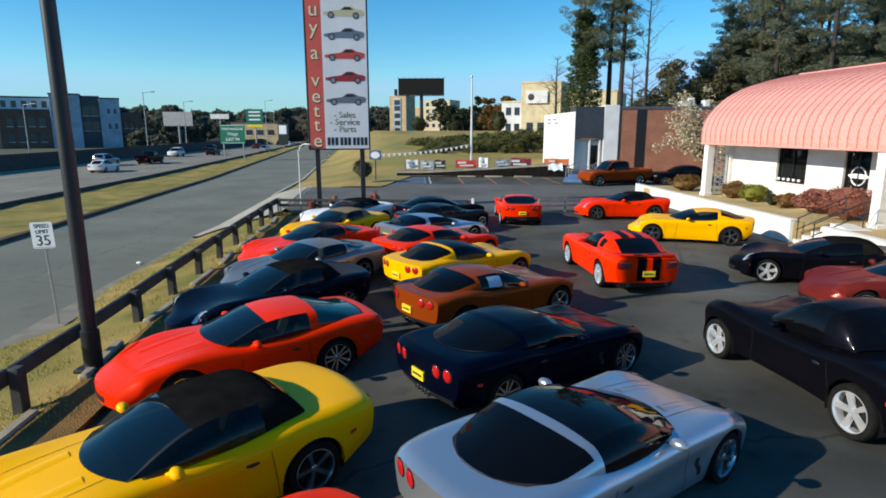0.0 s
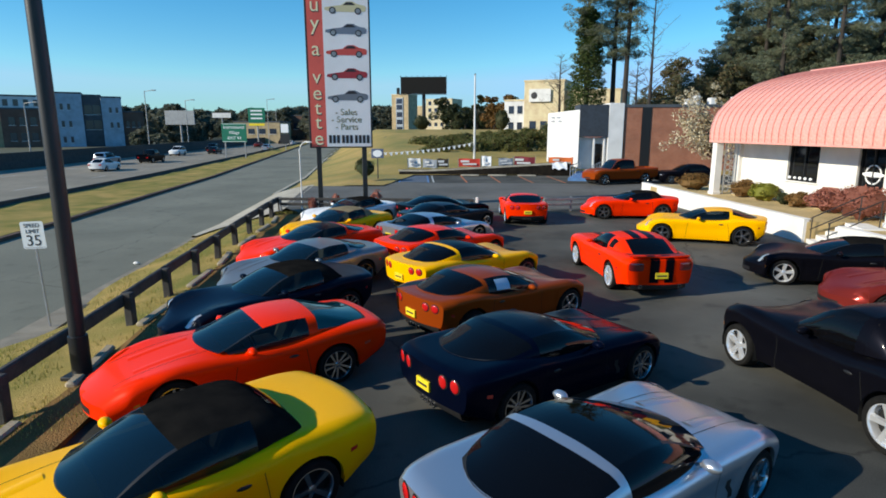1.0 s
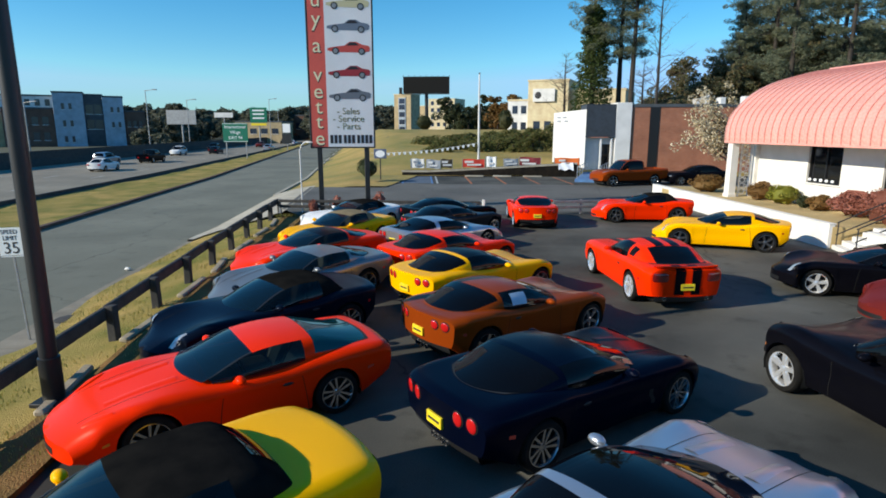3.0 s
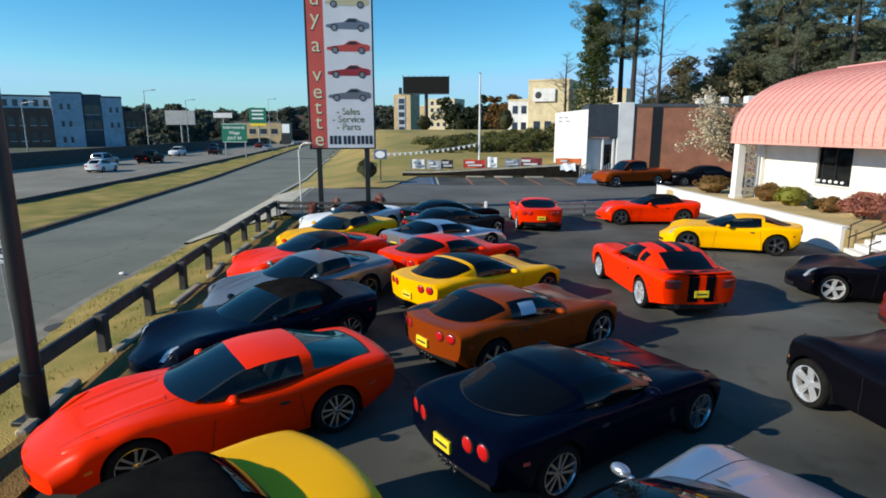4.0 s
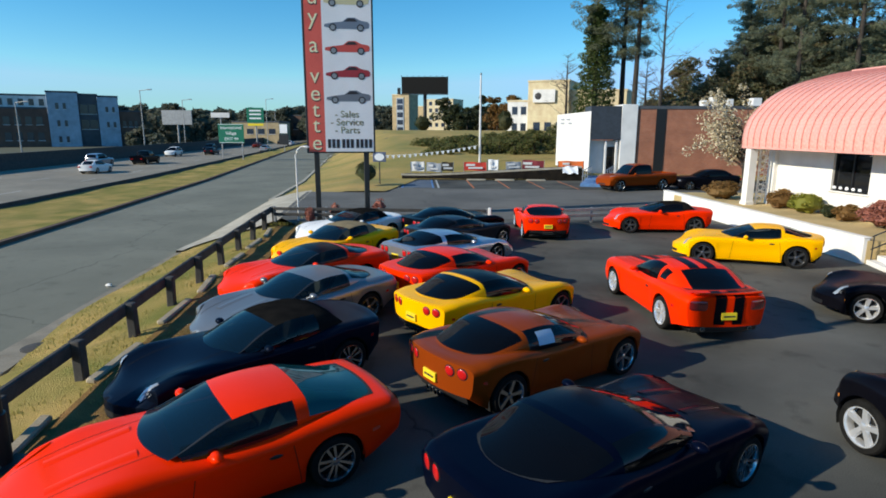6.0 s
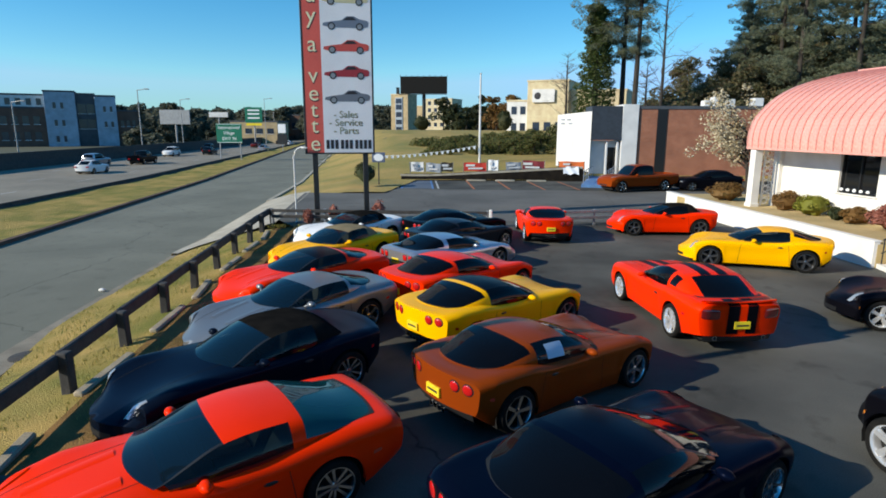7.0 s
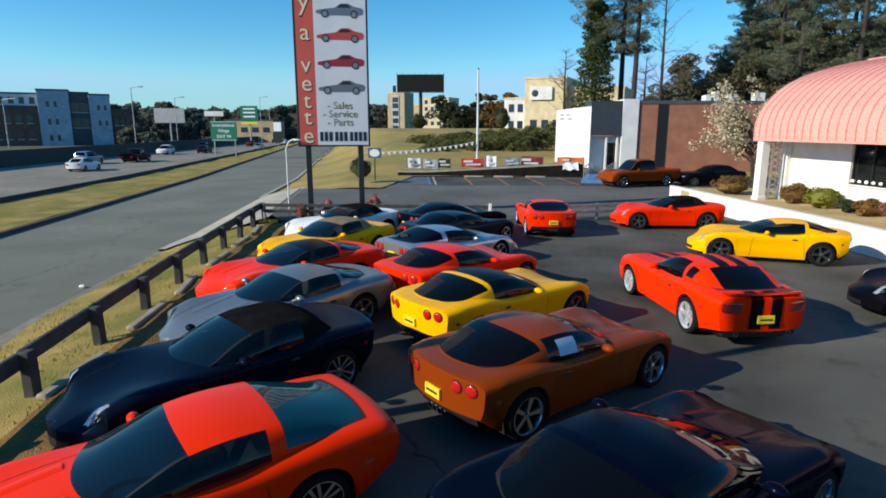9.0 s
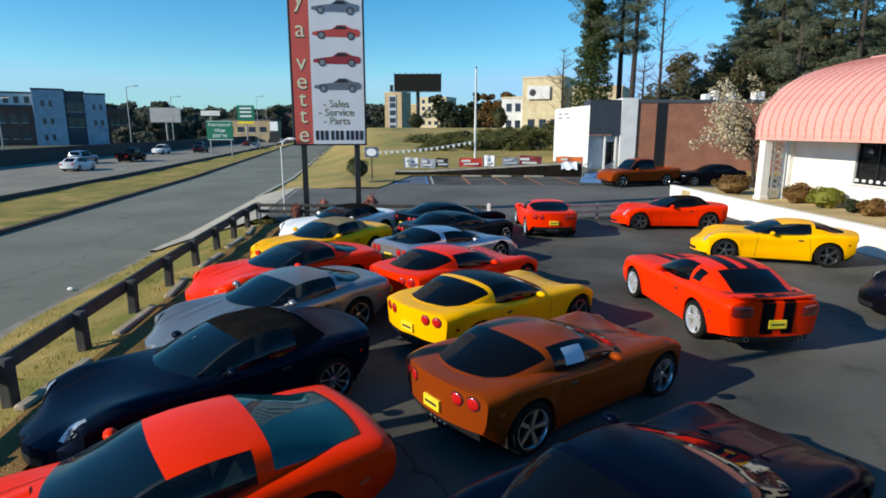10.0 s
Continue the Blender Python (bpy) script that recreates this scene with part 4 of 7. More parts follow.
def blossom_tree():
    rng = random.Random(8)
    t = thing("blossom_tree", pose(15.1, 36.6, 0.0), "small tree with sparse pale blossom and a leaning crown", "tree")
    part("trunk", Geo().tube([(0, 0, 0), (-0.05, 0, 1.2), (-0.2, 0, 2.4)], [0.13, 0.11, 0.08], 8), "bark", t)
    lg, cg = Geo(), Geo()
    for i in range(38):
        a, z = rng.uniform(0, 6.28), rng.uniform(1.7, 3.9)
        pts = limb_line(rng, (-0.15, 0, z), (math.cos(a) * 1.0 - 0.12, math.sin(a) * 0.7, rng.uniform(0.3, 1.6)), rng.uniform(1.8, 3.7), 0.04, 6, 0.2)
        lg.tube(pts, [0.045, 0.035, 0.03, 0.02, 0.014, 0.01, 0.005], 5, False)
        for p in pts[2:]:
            k = rng.uniform(0.22, 0.42)
            leaf_cloud(cg, rng, p, (k, k, k), 46, 0.08, 1.0)
    part("branchwork", lg, "bark", t, fix=False)
    part("blossom", cg, "blossom", t, "pale cream blossom", smooth=False, fix=False)


def woods(name, spots, material, label, seed, dens=150, size=0.32):
    """A mass of far trees as one piece of stuff: trunks and many leaf clumps."""
    rng = random.Random(seed)
    cg, tg = Geo(), Geo()
    for x, y, z, h, w in spots:
        tg.tube([(x, y, z - 0.3), (x, y, z + h * 0.8)], [0.22, 0.08], 6, False)
        n = int(6 + h * 0.9)
        for _ in range(n):
            s = rng.random()
            a, r = rng.uniform(0, 6.28), w * rng.uniform(0.1, 1.0) * (1 - 0.6 * abs(s - 0.35))
            k = rng.uniform(0.7, 1.5) * w * 0.33
            leaf_cloud(cg, rng, (x + math.cos(a) * r, y + math.sin(a) * r, z + h * (0.18 + 0.8 * s)), (k, k, k * 0.75), dens, size * (0.5 + w * 0.2))
    w_ob = thing(name, pose(0, 0, 0), label, "trees", kind="stuff")
    part("crowns", cg, material, w_ob, smooth=False, fix=False)
    part("trunks", tg, "bark", w_ob, fix=False)
    return w_ob


# ---- the showroom with the red barrel roof ----
EAVE, ALONG, ACROSS = Vector((12.25, 30.9, 0)), Vector((0.171, -0.985, 0)), Vector((0.985, 0.171, 0))
SHOW = Matrix(((ACROSS.x, ALONG.x, 0, EAVE.x), (ACROSS.y, ALONG.y, 0, EAVE.y), (0, 0, 1, 0), (0, 0, 0, 1)))


def showroom():
    """Local x runs across the building from the eave, local y along it towards the street side of the lot."""
    b = thing("showroom", SHOW, "white showroom with a ribbed faded red barrel roof", "building")
    L, wx, f = 24.0, 1.62, 0.76
    prof = [(0.0, 3.50), (-0.02, 3.80), (0.0, 4.12), (0.15, 4.68), (0.55, 5.22), (1.25, 5.82), (2.2, 6.30), (3.2, 6.60), (4.3, 6.84), (5.3, 6.97)]
    fz = curve_of([(i, q[1]) for i, q in enumerate(prof)])
    fx = curve_of([(i, q[0]) for i, q in enumerate(prof)])
    line = [(fx(s), fz(s)) for s in np.linspace(0, 9, 28)]
    # wall with window openings
    opens = [(3.88, 5.80, 1.78, 3.42), (7.86, 9.15, 1.30, 3.42), (12.2, 13.9, 1.78, 3.42), (16.2, 17.9, 1.78, 3.42)]
    y = 0.0
    wall = Geo()
    for a, c, z0, z1 in opens:
        wall.box((wx, y, f), (wx + 0.25, a, 3.52))
        wall.box((wx, a, f), (wx + 0.25, c, z0))
        wall.box((wx, a, z1), (wx + 0.25, c, 3.52))
        y = c
    wall.box((wx, y, f), (wx + 0.25, L, 3.52))
    wall.box((wx + 0.25, 0, f), (10.6, 0.25, 3.52))
    part("wall", wall, "white", b, smooth=False)
    for a, c, z0, z1 in opens:
        w = part("window", Geo().box((wx + 0.16, a, z0), (wx + 0.19, c, z1)), "glass_dark", b, "dark window glass")
        fr = Geo().box((wx + 0.10, a, z0), (wx + 0.2, a + 0.06, z1)).box((wx + 0.10, c - 0.06, z0), (wx + 0.2, c, z1)).box((wx + 0.10, a, z0), (wx + 0.2, c, z0 + 0.06)).box((wx + 0.10, (a + c) / 2 - 0.03, z0), (wx + 0.2, (a + c) / 2 + 0.03, z1))
        part("window_frame", fr, "trim", w, smooth=False)
        part("window_sill", Geo().box((wx - 0.06, a - 0.08, z0 - 0.07), (wx + 0.12, c + 0.08, z0), 0.015), "white", w)
    rng = random.Random(4)
    for k in range(5):
        yy = 3.95 + 0.33 * k
        part("window_trinket", Geo().blob((wx + 0.12, yy, 1.90), (0.05, 0.09, 0.06 + 0.05 * rng.random()), 8, 6), "paper", b, "small white object on the sill")
    pic = Geo().tube([(wx + 0.13, 8.50 + 0.36 * math.cos(a), 2.35 + 0.36 * math.sin(a)) for a in np.linspace(0, 6.2832, 25)], 0.03, 5, False)
    pic.blob((wx + 0.13, 8.50, 2.35), (0.02, 0.55, 0.10), 10, 6)
    part("round_emblem", pic, "paper", b, "round white emblem in the window")
    # soffit, fascia, columns
    part("soffit", Geo().box((0.06, 0.05, 3.50), (10.6, L, 3.56)), "white", b, smooth=False)
    part("fascia", Geo().box((-0.01, 0.0, 3.40), (0.10, L, 3.52), 0.01), "red_roof", b)
    for yy in (0.45, 11.25, 19.6):
        c = part("column", Geo().box((0.05, yy - 0.19, f - 0.02), (0.43, yy + 0.19, 3.50), 0.02), "white", b, "square white column")
        part("column_base", Geo().box((0.02, yy - 0.23, f - 0.02), (0.46, yy + 0.23, f + 0.16), 0.015), "white", c)
    part("pilaster", Geo().box((wx - 0.22, 0.05, f), (wx + 0.05, 0.50, 3.5), 0.02), "white", b)
    lat = Geo()
    for k in range(9):
        zc = f + 0.25 + 0.28 * k
        lat.tube([(0.88 + 0.13 * math.cos(a), 0.42, zc + 0.13 * math.sin(a)) for a in np.linspace(0, 6.2832, 13)], 0.022, 5, False)
        lat.tube([(1.13 + 0.10 * math.cos(a), 0.42, zc + 0.14 + 0.10 * math.sin(a)) for a in np.linspace(0, 6.2832, 11)], 0.020, 5, False)
    for xx in (0.70, 1.28):
        lat.box((xx - 0.025, 0.40, f), (xx + 0.025, 0.45, 3.5))
    part("iron_trellis", lat, "white", b, "white scrolled iron trellis")
    # roof: gable end, ridge cap, and the ribbed sheets
    gab = Geo().prism([(a, z) for a, z in line] + [(10.6, 6.97), (10.6, 3.5)], 0.04, 0.10)
    part("gable", gab, "red_roof", b)
    part("ridge_cap", Geo().box((5.15, -0.02, 6.93), (5.55, L, 7.06), 0.03), "red_roof", b)
    part("flat_roof", Geo().box((5.5, 0, 6.84), (10.6, L, 6.96)), "grey_far", b)
    n = 54
    wd = L / n
    sh = Geo().grid([[(a - (0.022 if e in (1, 2) else 0) * 0, yy, z) for a, z in line] for e, yy in enumerate((0.0, wd - 0.035))])
    sm = Geo()
    rows = []
    for e, yy in enumerate((wd - 0.036, wd - 0.028, wd - 0.008, wd)):
        k = 0.045 if e in (1, 2) else 0.0
        rows.append([])
        for i, (a, z) in enumerate(line):
            j, jj = max(i - 1, 0), min(i + 1, len(line) - 1)
            tx, tz = line[jj][0] - line[j][0], line[jj][1] - line[j][1]
            q = math.hypot(tx, tz)
            rows[-1].append((a - k * tz / q, yy, z + k * tx / q))
    sm.grid(rows)
    sheet_me, seam_me = sh.mesh("roof_panel"), sm.mesh("roof_seam")
    sheet_me.materials.append(M["red_roof"])
    seam_me.materials.append(M["seam"])
    for i in range(n):
        p = part("roof_panel", sheet_me, "red_roof", b)
        p.location = (0, i * wd, 0)
        part("roof_seam", seam_me, "seam", p)


def terrace():
    wall_a, wall_b = Vector((10.34, 34.6)), Vector((12.12, 21.1))
    t = Geo().prism([(10.5, 34.5), (12.25, 21.1), (12.95, 21.1), (13.9, 21.1), (13.9, 19.5), (12.5, 19.5), (13.6, 6.0), (45, 6.0), (45, 35.8), (10.5, 35.8)], -0.05, 0.76, "z")
    single("terrace_lawn", t, "lawn", "raised lawn of tan dormant grass before the showroom", "lawn", kind="structure", smooth=False)
    for a, b, nm in (((10.34, 35.9), (12.12, 21.1), "retaining_wall"), ((12.38, 19.5), (13.5, 6.0), "retaining_wall")):
        d = Vector((b[0] - a[0], b[1] - a[1]))
        w = thing(nm, pose(a[0], a[1], 0, 0, 0, math.degrees(math.atan2(d.y, d.x))), "low white-painted retaining wall", "wall", kind="structure")
        part("wall_body", Geo().box((0, 0.0, -0.05), (d.length, 0.22, 0.84), 0.012), "white", w)
        part("coping", Geo().box((-0.02, -0.02, 0.84), (d.length + 0.02, 0.26, 0.88), 0.012), "white", w)
    st = thing("steps", pose(12.15, 20.3, 0, 0, 0, -8), "white concrete steps up to the showroom lawn", "steps", kind="structure")
    for i in range(5):
        part("step", Geo().box((0.30 * i, -0.78, 0), (1.9, 0.78, 0.155 * (i + 1)), 0.012), "white", st)
    for yy in (-0.70, 0.70):
        h = thing("handrail", pose(12.15, 20.3, 0, 0, 0, -8), "thin black steel stair handrail", "handrail", "stair handrails")
        for z in (0.0, -0.42):
            part("rail", Geo().tube([(0.05, yy, 0.92 + z), (1.55, yy, 1.72 + z), (1.75, yy, 1.74 + z)], 0.022, 6), "black", h)
        for x, zb, zt in ((0.10, 0.1, 0.95), (1.60, 0.84, 1.73)):
            part("baluster", Geo().tube([(x, yy, zb), (x, yy, zt)], 0.02, 6), "black", h)

    def at(u, v):
        q = EAVE + ACROSS * u + ALONG * v
        return (q.x, q.y, 0.74)
    for u, v, r, mt, lab, sd in ((0.9, 1.9, (0.70, 0.60, 0.48), "bush_brown", "round brown shrub before the white wall", 1), (0.9, 3.5, (0.70, 0.62, 0.46), "bush_green", "yellow-green shrub before the white wall", 2),
                                 (1.0, 4.8, (0.40, 0.40, 0.28), "bush_dark", "small dark shrub under the window", 3), (0.9, 5.8, (0.55, 0.50, 0.36), "bush_brown", "small brown shrub under the window", 4),
                                 (0.9, 7.5, (0.85, 0.68, 0.56), "bush_red", "spreading reddish shrub before the window", 5), (0.8, 9.3, (1.0, 0.80, 0.70), "bush_red", "large reddish shrub beside the column", 6),
                                 (0.4, -1.9, (0.95, 0.85, 0.50), "bush_brown", "round brown shrub at the corner of the terrace", 7)):
        shrub("shrub", at(u, v), r, mt, lab, 2400, 0.055, sd, "shrubs before the showroom")


# ---- neighbour: brick building, banners, flagpole ----
def brick_building():
    b = thing("brick_building", pose(0, 56, 0), "low red brick building with a white entrance front", "building")
    part("wall", Geo().box((13.9, 0, -0.1), (36, 0.3, 6.05)).box((35.7, 0.3, -0.1), (36, 22, 6.05)).box((13.9, 0.3, -0.1), (14.2, 22, 6.05)), "brick", b, "red brick wall", smooth=False)
    part("roof", Geo().box((13.8, -0.06, 6.05), (36.1, 22, 6.32)), "grey_far", b, "dark roof edge", smooth=False)
    # full-height black strip set just proud of the brick
    part("recess", Geo().box((15.5, -0.05, 0), (16.35, -0.01, 6.05)), "trim", b, "dark vertical band on the brick wall")
    part("pier", Geo().box((12.45, -0.14, 0), (13.85, 3, 6.45), 0.03), "white_far", b, "white entrance pier")
    can = Geo().prism([(-0.16, 3.35), (-0.10, 6.3), (3, 6.3), (3, 3.35)], 9.75, 12.45, "x")
    part("canopy", can, "canopy", b, "dark grey sloped canopy", smooth=False)
    part("entrance", Geo().box((9.9, 0.6, 0), (12.45, 0.8, 3.3)), "white_far", b, "white entrance wall", smooth=False)
    part("entrance_door", Geo().box((11.3, 0.54, 0), (12.3, 0.58, 2.7), 0.01), "glass_dark", b, "glazed entrance door", smooth=False)
    for x in (11.15, 12.1):
        part("entrance_post", Geo().box((x, 0.0, 0), (x + 0.16, 0.3, 3.3), 0.02), "white_far", b)
    wl = Geo().add([(7.2, 3.1, 0.9), (9.75, -0.12, 0.5), (9.75, -0.12, 5.85), (7.2, 3.1, 5.6), (8, 6, 0.9), (9.75, 3.0, 0.5), (9.75, 3.0, 5.85), (8, 6, 5.6)],
                   [(0, 1, 2, 3), (4, 5, 6, 7), (0, 3, 7, 4), (3, 2, 6, 7), (1, 2, 6, 5)])
    part("white_front", wl, "white_far", b, "plain white front wall", smooth=False)
    for x, z in ((7.5, 5.1), (7.95, 5.1), (7.5, 4.75), (8.1, 4.75)):
        k = (x - 6.9) / 2.85
        part("wall_lettering_bar", Geo().box((0, -0.05, 0), (0.42, -0.015, 0.13)), "grey_flat", b).matrix_basis = pose(x, 3.45 - 3.56 * k, z, 0, 0, -51.6)
    for x, w, h in ((20.2, 0.5, 0.6), (21.0, 0.4, 0.9), (22.4, 0.5, 0.7), (24.6, 0.8, 0.8), (26.8, 0.5, 0.7)):
        part("roof_vent", Geo().box((x, 2, 6.3), (x + w, 3, 6.3 + h), 0.03), "white_far", b, "white rooftop vent")
    # ramp, low walls and banners
    single("ramp", Geo().prism([(7.5, 46.8), (9.6, 46.4), (11.9, 54.6), (9.6, 54.8)], 0.0, 0.22, "z"), "line_blue", "blue-painted access ramp", "ramp", kind="structure")
    for xa, xb in ((7.8, 9.8), (9.5, 11.7)):
        h = thing("ramp_rail", pose(0, 0, 0.2), "pale blue-grey steel handrail along the ramp", "handrail", "ramp handrails")
        for z in (0.5, 0.95):
            part("rail", Geo().tube([(xa, 47.6, z), (xb, 54.4, z)], 0.03, 6), "grey_flat", h)
        for t in np.linspace(0, 1, 5):
            part("post", Geo().tube([(xa + (xb - xa) * t, 47.6 + 6.8 * t, -0.02), (xa + (xb - xa) * t, 47.6 + 6.8 * t, 0.97)], 0.025, 6), "grey_flat", h)
    bank = [-6.8 + 2.2 * i for i in range(8)]
    top = lambda x: 0.30 + 0.75 * min(max((x + 4) / 12.6, 0), 1)
    single("soil_bank", Geo().grid([[(x, 52.0, -0.05), (x, 52.1, 0.6 * top(x)), (x, 52.35, top(x)), (x, 54.6, top(x) + 0.05), (x, 54.7, -0.05)] for x in bank]), "bank_black", "dark bank behind the parking stalls", "bank", kind="structure")
    k = thing("kerb", pose(0, 0, 0), "pale concrete kerb on the bank behind the stalls", "kerb", kind="structure")
    for i in range(6):
        part("kerb_stone", Geo().prism([(-6.9 + 2.58 * i, top(-6.9 + 2.58 * i)), (-4.34 + 2.58 * i, top(-4.34 + 2.58 * i)), (-4.34 + 2.58 * i, top(-4.34 + 2.58 * i) + 0.15), (-6.9 + 2.58 * i, top(-6.9 + 2.58 * i) + 0.15)], 52.4, 52.65), "concrete", k)
    for i, x in enumerate((-0.4, 2.0, 4.6)):
        single("wheel_stop", Geo().box((x - 0.8, 51.2, 0), (x + 0.8, 51.42, 0.14), 0.03), "concrete", "pale concrete wheel stop", "wheel stop", "wheel stops at the stalls")
    for x, w, h, mt, lab in ((-4.9, 1.2, 0.85, "white_far", "white banner with grey marks"), (-3.5, 1.3, 0.8, "grey_flat", "grey banner on the fence"), (-2.1, 1.0, 0.8, "dirt", "brown banner on the fence"),
                             (-0.1, 2.0, 0.75, "red_flat", "red banner on the fence"), (2.05, 0.9, 0.95, "paper", "pale banner beside the flagpole"), (3.7, 1.3, 0.7, "grey_flat", "blue-grey banner on the fence"),
                             (5.1, 1.9, 0.85, "maroon_cloth", "dark red banner with white marks"), (8.3, 2.2, 0.7, "orange_flat", "orange banner on the fence")):
        q = thing("banner", pose(x - 1.4, 54.9, 0.22 + 0.4 * top(x), 0, 2.5 * math.sin(x * 3), 5 * math.sin(x * 2)), lab, "banner", "fence banners")
        rows = [[(a * w, 0.04 * math.sin(a * 9 + x), 0.15 + s * h + 0.03 * math.sin(a * 6)) for a in np.linspace(0, 1, 9)] for s in (0, 0.5, 1)]
        part("cloth", Geo().grid(rows), plain("maroon_cloth", (0.25, 0.03, 0.04), 0.7) if mt == "maroon_cloth" else mt, q)
        for a in (-0.03, w + 0.03):
            part("stake", Geo().tube([(a, 0.02, -0.5), (a, 0.02, 0.2 + h)], 0.025, 5), "steel", q)
        for j, (s, e, z0, z1) in enumerate(((0.10, 0.52, 0.55, 0.80), (0.20, 0.86, 0.22, 0.42))):
            part("mark_bar", Geo().box((w * (s + 0.08 * math.sin(x)), -0.07, 0.15 + h * z0), (w * (e + 0.1 * math.sin(2 * x)), -0.05, 0.15 + h * z1)), "white_far" if mt != "white_far" else "grey_flat", q)
    g = Geo().grid([[(6.9 + 1.3 * a, 51.95 + 0.40 * s, 0.60 + 0.55 * s + 0.07 * math.sin(11 * a + 4 * s)) for a in np.linspace(0, 1, 11)] for s in np.linspace(0, 1, 5)])
    single("cloth", g, "paper", "crumpled white cloth lying on the dark bank", "cloth")
    f = thing("flagpole", pose(-0.08, 62, 0), "tall bare white flagpole", "flagpole")
    part("pole", Geo().tube([(0, 0, 0.3), (0, 0, 5), (0, 0, 9.5)], [0.13, 0.11, 0.08], 10), "white_far", f)
    part("finial", Geo().blob((0, 0, 9.6), (0.1, 0.1, 0.1), 8, 6), "dark_alloy", f)
    p = thing("pennant_string", pose(0, 0, 0), "sagging string of white pennants from the sign to the flagpole", "bunting")
    a, c = Vector((-10.6, 58.0, 1.75)), Vector((-0.1, 61.9, 2.7))
    pts = [a.lerp(c, float(s)) + Vector((0, 0, -0.55 * 4 * s * (1 - s) * 0.5)) for s in np.linspace(0, 1, 21)]
    part("string", Geo().tube(pts, 0.012, 4, False), "paper", p)
    for i, q in enumerate(pts[1:-1]):
        part("pennant", Geo().prism([(q.x - 0.15, q.z), (q.x + 0.15, q.z), (q.x + 0.10, q.z - 0.24 - 0.1 * (i % 3 == 0)), (q.x - 0.08, q.z - 0.26)], q.y, q.y + 0.02), "paper", p)
    s = thing("oval_sign", pose(-7.9, 47.2, 0.0), "small blue sign with a white oval on a post", "sign")
    part("post", Geo().tube([(0, 0, 0), (0, 0, 2.0)], 0.05, 6), "black", s)
    part("panel", Geo().box((-0.5, -0.06, 1.75), (0.5, 0.06, 2.5), 0.02), plain("slate_blue", (0.09, 0.12, 0.20), 0.5), s)
    part("oval", Geo().prism([(0.38 * math.cos(t), 2.12 + 0.28 * math.sin(t)) for t in np.linspace(0, 6.2832, 19)[:-1]], -0.07, -0.06), "paper", s, "white oval")
    shrub("round_topiary", (-8.6, 45.4, 0.35), (0.85, 0.85, 0.78), "bush_dark", "round dark clipped bush on the grass corner", 3000, 0.06, 12)


# ---- far things ----
def billboard():
    b = thing("billboard", pose(-15.4, 172, 3.3), "black unlit billboard on a single steel column", "billboard")
    part("panel", Geo().box((-6.6, -0.3, 10.7), (6.6, 0.3, 15.4), 0.05), "well", b)
    part("column", Geo().tube([(0, 0.4, -3), (0, 0.4, 10.8)], [0.55, 0.5], 12), "black", b)
    part("catwalk", Geo().box((-7.0, -1.2, 10.45), (6.6, -0.2, 10.58)), "black", b)
    for x in np.linspace(-6.6, 6.6, 9):
        part("top_bracket", Geo().box((x - 0.05, -0.6, 15.4), (x + 0.05, 0.1, 15.75)), "black", b)
    part("side_arm", Geo().box((-7.8, -0.2, 10.6), (-6.9, 0.0, 12.4)), "black", b)


def block(name, label, m, boxes, windows, wall, roof_z=None):
    """A far building: wall boxes and rows of recessed windows on its front (local -y side)."""
    b = thing(name, m, label, "building")
    for lo, hi, mt in boxes:
        part("wall", Geo().box(lo, hi, 0.05), mt, b, smooth=False)
        part("roof", Geo().box((lo[0] - 0.1, lo[1] - 0.1, hi[2]), (hi[0] + 0.1, hi[1] + 0.1, hi[2] + 0.35)), "grey_far" if wall != "cream" else wall, b, smooth=False)
    for x0, x1, n, z0, h, fr, y in windows:
        w = (x1 - x0) / n
        for i in range(n):
            a = x0 + (i + 0.5 - fr / 2) * w
            q = part("window", Geo().box((a, y - 0.06, z0), (a + w * fr, y - 0.02, z0 + h)), "glass_far", b)
            part("window_frame", Geo().box((a - 0.08, y - 0.09, z0 - 0.14), (a + w * fr + 0.08, y, z0 - 0.03)), "white_far", q)
    return b


def beyond(ob, k=1.18):
    """Sets a thing beyond the road further out, on the lower ground there."""
    c = Vector((0, 1.2, 4.1))
    ob.matrix_world = Matrix.Translation(c) @ Matrix.Scale(k, 4) @ Matrix.Translation(-c) @ ob.matrix_world
    return ob


